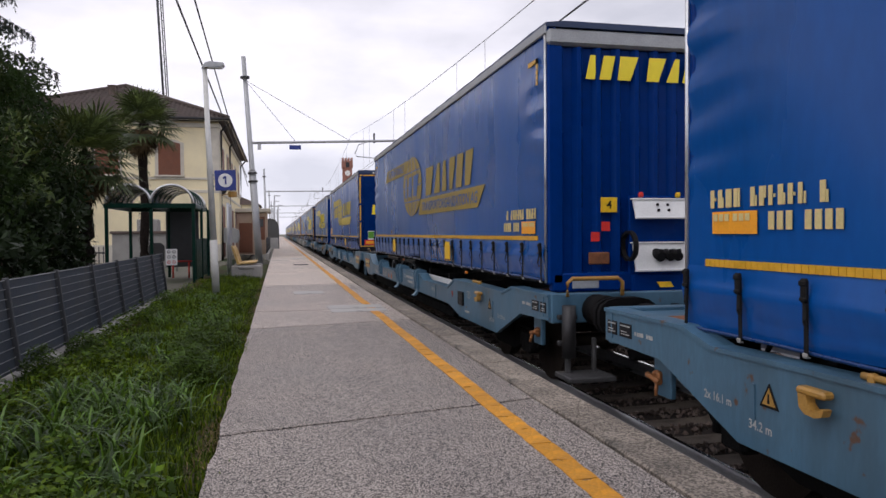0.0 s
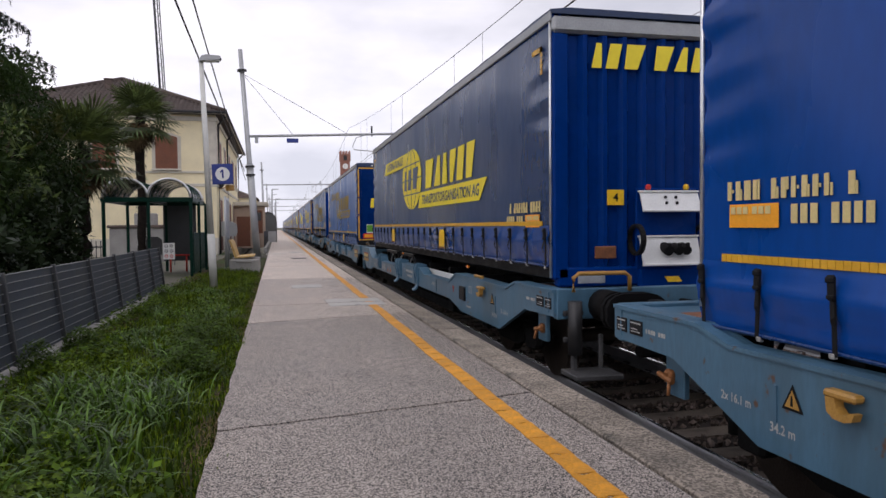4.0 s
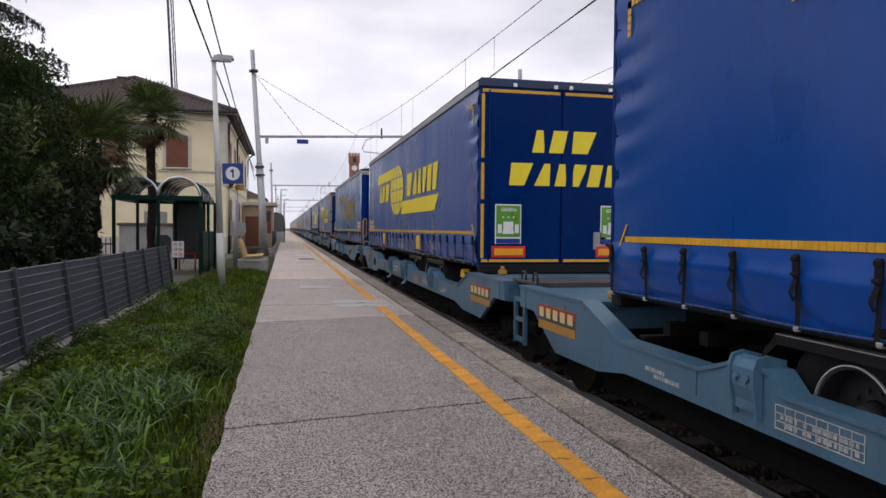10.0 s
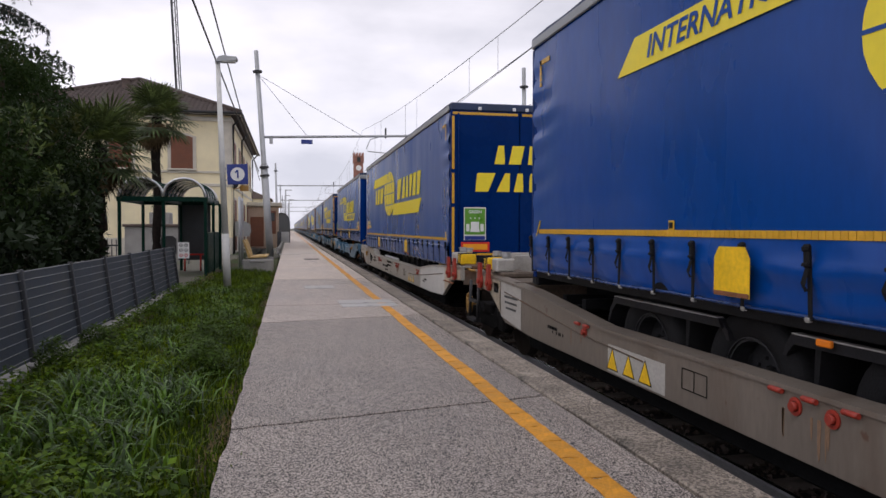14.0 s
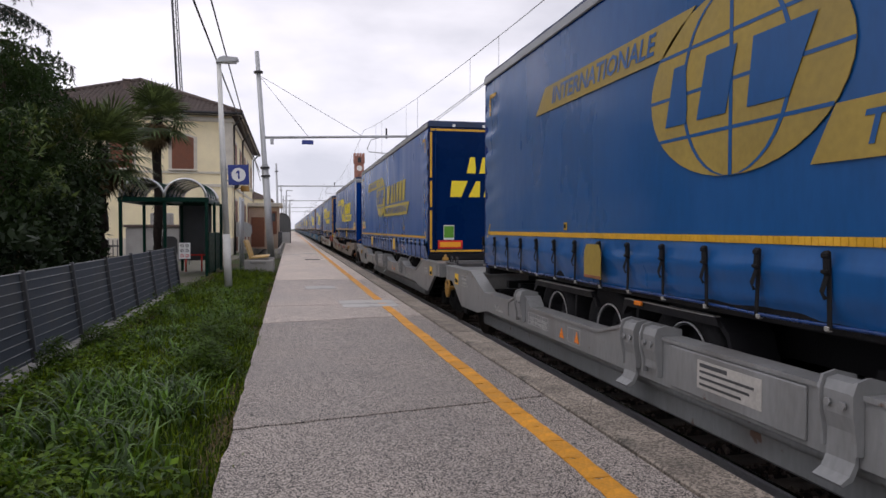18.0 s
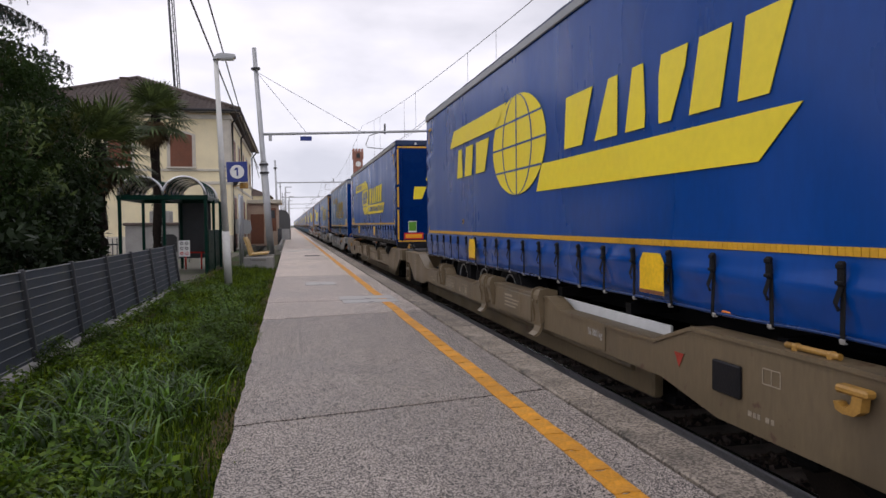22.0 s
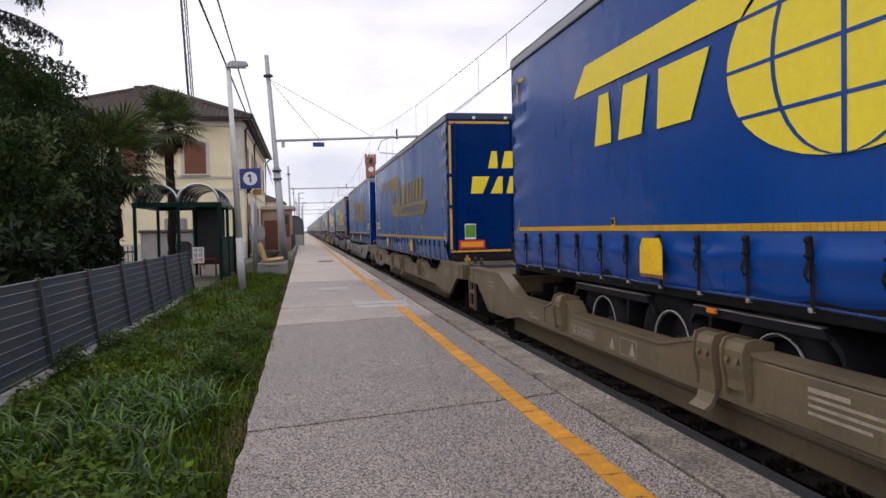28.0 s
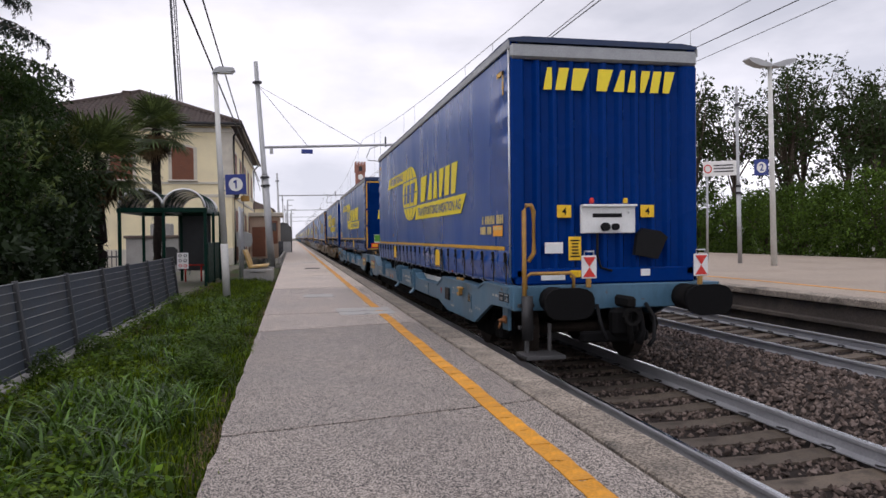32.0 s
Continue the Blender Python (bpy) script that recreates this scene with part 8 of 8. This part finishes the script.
EVERGREEN = "dense dark evergreen tree with glossy leaves behind the fence"
tree("evergreen_tree", (-5.2, 14.2, -0.2), 4.8, 1.65, "leaf_dark", EVERGREEN, 21, 0.095, 80, 12, 0.14, 0.32, 210, 0.16, aspect=0.42)
tree("evergreen_tree", (-5.35, 16.2, -0.2), 5.05, 1.15, "leaf_dark", EVERGREEN, 22, 0.095, 75, 10, 0.12, 0.30, 130, 0.16, aspect=0.42)
tree("evergreen_tree", (-6.6, 17.5, -0.2), 5.2, 1.9, "leaf_dark", EVERGREEN, 23, 0.10, 60, 12, 0.16, 0.42, 170, 0.12)
tree("evergreen_tree", (-4.0, 10.6, -0.2), 2.9, 0.85, "leaf_dark", "dark leafy shrub hanging over the fence", 24, 0.085, 60, 9, 0.08, 0.26, 120, 0.1)
tree("evergreen_tree", (-7.3, 21.8, -0.2), 4.4, 1.5, "leaf_dark", EVERGREEN, 25, 0.11, 50, 10, 0.14, 0.4, 120, 0.1)
tree("oleander", (-4.25, 12.2, -0.2), 3.2, 0.75, "oleander_leaf", "oleander shrub with long pale green leaves", 26, 0.24, 22, 9, 0.05, 0.26, 40, 0.3, aspect=0.22)


def thicket(x, y, z, w, d, h, seed):
    t = thing("evergreen_bush", pose(x, y, z), "dense dark evergreen bush in the shade behind the fence", "bush", "bushes behind the fence")
    r = random.Random(seed)
    g = Geo()
    for i in range(7):
        a = 6.283 * i / 7
        g.tube([(0, 0, 0), (0.3 * w * math.cos(a), 0.3 * d * math.sin(a), h * 0.5), (0.42 * w * math.cos(a), 0.42 * d * math.sin(a), h * 0.85)], 0.04, 5, r2=0.012)
    cs = [(r.uniform(-.5, .5) * w, r.uniform(-.5, .5) * d, h * r.uniform(0.0, 1.0), r.uniform(0.2, 0.4)) for _ in range(150)]
    part("stem", g, "bark", t)
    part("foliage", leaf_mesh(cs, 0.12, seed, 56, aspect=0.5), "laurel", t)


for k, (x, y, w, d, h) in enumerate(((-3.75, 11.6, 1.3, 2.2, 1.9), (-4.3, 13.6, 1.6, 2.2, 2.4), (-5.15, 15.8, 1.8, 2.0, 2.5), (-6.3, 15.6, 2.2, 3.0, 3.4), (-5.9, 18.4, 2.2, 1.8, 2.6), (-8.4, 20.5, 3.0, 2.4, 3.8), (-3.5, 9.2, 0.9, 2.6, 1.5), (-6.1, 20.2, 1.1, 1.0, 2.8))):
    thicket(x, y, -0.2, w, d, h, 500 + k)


def cedar(at, h):
    t = thing("cedar_tree", pose(*at), "tall dark cedar with drooping tiers of branches", "tree", "trees")
    r = random.Random(5)
    g = Geo().tube([(0, 0, 0), (0, 0, h)], 0.35, 10, r2=0.05)
    cs = []
    for i in range(60):
        z = h * (0.26 + 0.72 * i / 60)
        a = i * 2.4
        l = 5.7 * (1.05 - i / 60) + 0.6
        def at(f):
            return (l * f * math.cos(a), l * f * math.sin(a), z + 0.9 * f - 1.7 * f * f)
        g.tube([at(f) for f in (0, 0.35, 0.7, 1.0)], 0.05, 5, r2=0.010)
        for k in range(15):
            f = 0.30 + 0.70 * k / 14
            x, y, zz = at(f)
            for e in (-1, 1):
                w = 0.55 * (1.15 - f) + 0.12
                sx, sy = -math.sin(a) * e * w * r.uniform(0.4, 1), math.cos(a) * e * w * r.uniform(0.4, 1)
                drop = r.uniform(0.15, 0.55)
                g.tube([(x, y, zz), (x + sx * 0.6, y + sy * 0.6, zz - drop * 0.25), (x + sx, y + sy, zz - drop)], 0.010, 4, r2=0.004)
                for q in range(6):
                    v = (q + 1) / 6
                    cs.append((x + sx * v, y + sy * v, zz - drop * v * v, 0.045))
    part("trunk", g, "bark", t)
    part("crown", leaf_mesh(cs, 0.14, 8, 9, aspect=0.22, droop=1.6), "needle", t)


cedar((-12.9, 30, -0.2), 17.0)


def palm(at, h, crown, seed, dry):
    t = thing("fan_palm", pose(*at), "windmill palm with fan leaves and a shaggy brown trunk", "palm tree", "palms")
    r = random.Random(seed)
    g = Geo()
    rings = [(0.03 * math.sin(k * 0.8 + seed), 0.02 * math.cos(k), h * k / 14) for k in range(15)]
    g.tube(rings, 0.15, 10, r2=0.17)
    for k in range(260):
        z, a = h * r.uniform(0.15, 1.0), r.uniform(0, 6.283)
        l = r.uniform(0.08, 0.22)
        x, y = 0.16 * math.cos(a), 0.16 * math.sin(a)
        g.add([(x - 0.02 * math.sin(a), y + 0.02 * math.cos(a), z), (x + 0.02 * math.sin(a), y - 0.02 * math.cos(a), z), (x * 1.6, y * 1.6, z - l)], [(0, 1, 2)])
    part("trunk", g, "palm_trunk", t)

    def fan(geo, a, el, stem, size, sag):
        d = Vector((math.cos(a) * math.cos(el), math.sin(a) * math.cos(el), math.sin(el)))
        side = Vector((-math.sin(a), math.cos(a), 0))
        o = Vector((0, 0, h))
        hub = o + d * stem + Vector((0, 0, -sag * stem * 0.3))
        geo.tube([o, o + d * stem * 0.5, hub], 0.012, 4)
        up = d.cross(side)
        n = 19
        for i in range(n):
            th = (i / (n - 1) - 0.5) * 4.1
            e = d * math.cos(th) + side * math.sin(th)
            l = size * (0.72 + 0.28 * math.cos(th * 0.6)) * r.uniform(0.9, 1.05)
            w = e.cross(up).normalized() * size * 0.042
            m = hub + e * l * 0.6 + up * -0.02
            tip = hub + e * l + Vector((0, 0, -sag * l * 0.35))
            geo.add([hub - w * 0.3, m - w, tip, m + w, hub + w * 0.3], [(0, 1, 2, 3, 4)])
    for k in range(44):
        f = k / 43
        lf = Geo()
        fan(lf, k * 2.4, radians(80 - 115 * f) + r.uniform(-.1, .1), crown * r.uniform(0.45, 0.62), crown * r.uniform(0.5, 0.62), 0.25 + 0.6 * f)
        part("leaf", lf, "palm_leaf", t)
    for k in range(dry):
        lf = Geo()
        fan(lf, k * 2.1, radians(-50 - 30 * r.random()), crown * r.uniform(0.2, 0.4), crown * r.uniform(0.36, 0.45), 0.9)
        part("dry_leaf", lf, "palm_dry", t)


palm((-4.50, 18.6, -0.2), 3.45, 1.40, 3, 70)
palm((-4.78, 28.0, -0.2), 5.60, 1.45, 9, 60)

# hedge and trees beyond the far platform
def bush(at, h, w, seed):
    t = thing("hedge_bush", pose(*at), "broad leafy green bush at the edge of the paving", "bush", "hedge bushes")
    r = random.Random(seed)
    g = Geo()
    cs = []
    for i in range(9):
        a = 6.283 * i / 9
        g.tube([(0, 0, 0), (0.5 * w * math.cos(a) * 0.5, 0.5 * w * math.sin(a), h * 0.45), (0.5 * w * math.cos(a), w * 0.8 * math.sin(a), h * r.uniform(0.6, 0.95))], 0.06, 5, r2=0.015)
    for i in range(120):
        a, k, z = r.uniform(0, 6.283), r.random() ** 0.5, r.uniform(0.02, 1.0)
        f = (1 - max(0, z - 0.55) ** 1.6 * 1.8)
        cs.append((w * k * f * math.cos(a), w * 1.15 * k * f * math.sin(a), h * z, r.uniform(0.35, 0.7)))
    part("stem", g, "bark", t)
    part("foliage", leaf_mesh(cs, 0.17, seed, 80, aspect=0.5), "leaf_hedge", t)


for k in range(15):
    r = random.Random(300 + k)
    bush((28.2 + r.uniform(-0.5, 0.9), 19 + 3.2 * k, -0.3), r.uniform(3.4, 4.6), 2.1, 400 + k)
for k, (x, y, h, s) in enumerate(((27.5, 45.0, 11.4, 2.2), (32.0, 47.0, 11.8, 3.2), (33.5, 43.0, 12.2, 2.6), (37.0, 46.0, 14.2, 3.0), (39.5, 44.5, 12.4, 2.6), (41.5, 45.0, 13.2, 2.2), (44.5, 46.0, 9.6, 2.6), (36.0, 38.0, 9.8, 2.4), (31.0, 52.0, 11.5, 2.6), (40.0, 52, 12, 3))):
    tree("poplar_tree", (x, y, -0.3), h, s, "leaf_far", "slender broadleaf tree with a loose, gappy crown", 60 + k, 0.30, 22, 16, 0.2, 0.6, 46, 0.34, "trees beyond the far platform", 0.7)
rr = random.Random(77)
cs = [(rr.uniform(30, 160) if rr.random() < 0.6 else rr.uniform(-160, -16), rr.uniform(70, 420), rr.uniform(0, 6.5), rr.uniform(0.8, 2.2)) for _ in range(1500)]
solid("far_woods", leaf_mesh(cs, 1.1, 31, 12, aspect=0.7), "leaf_far", "distant belt of trees along the line", kind="stuff")


motions()
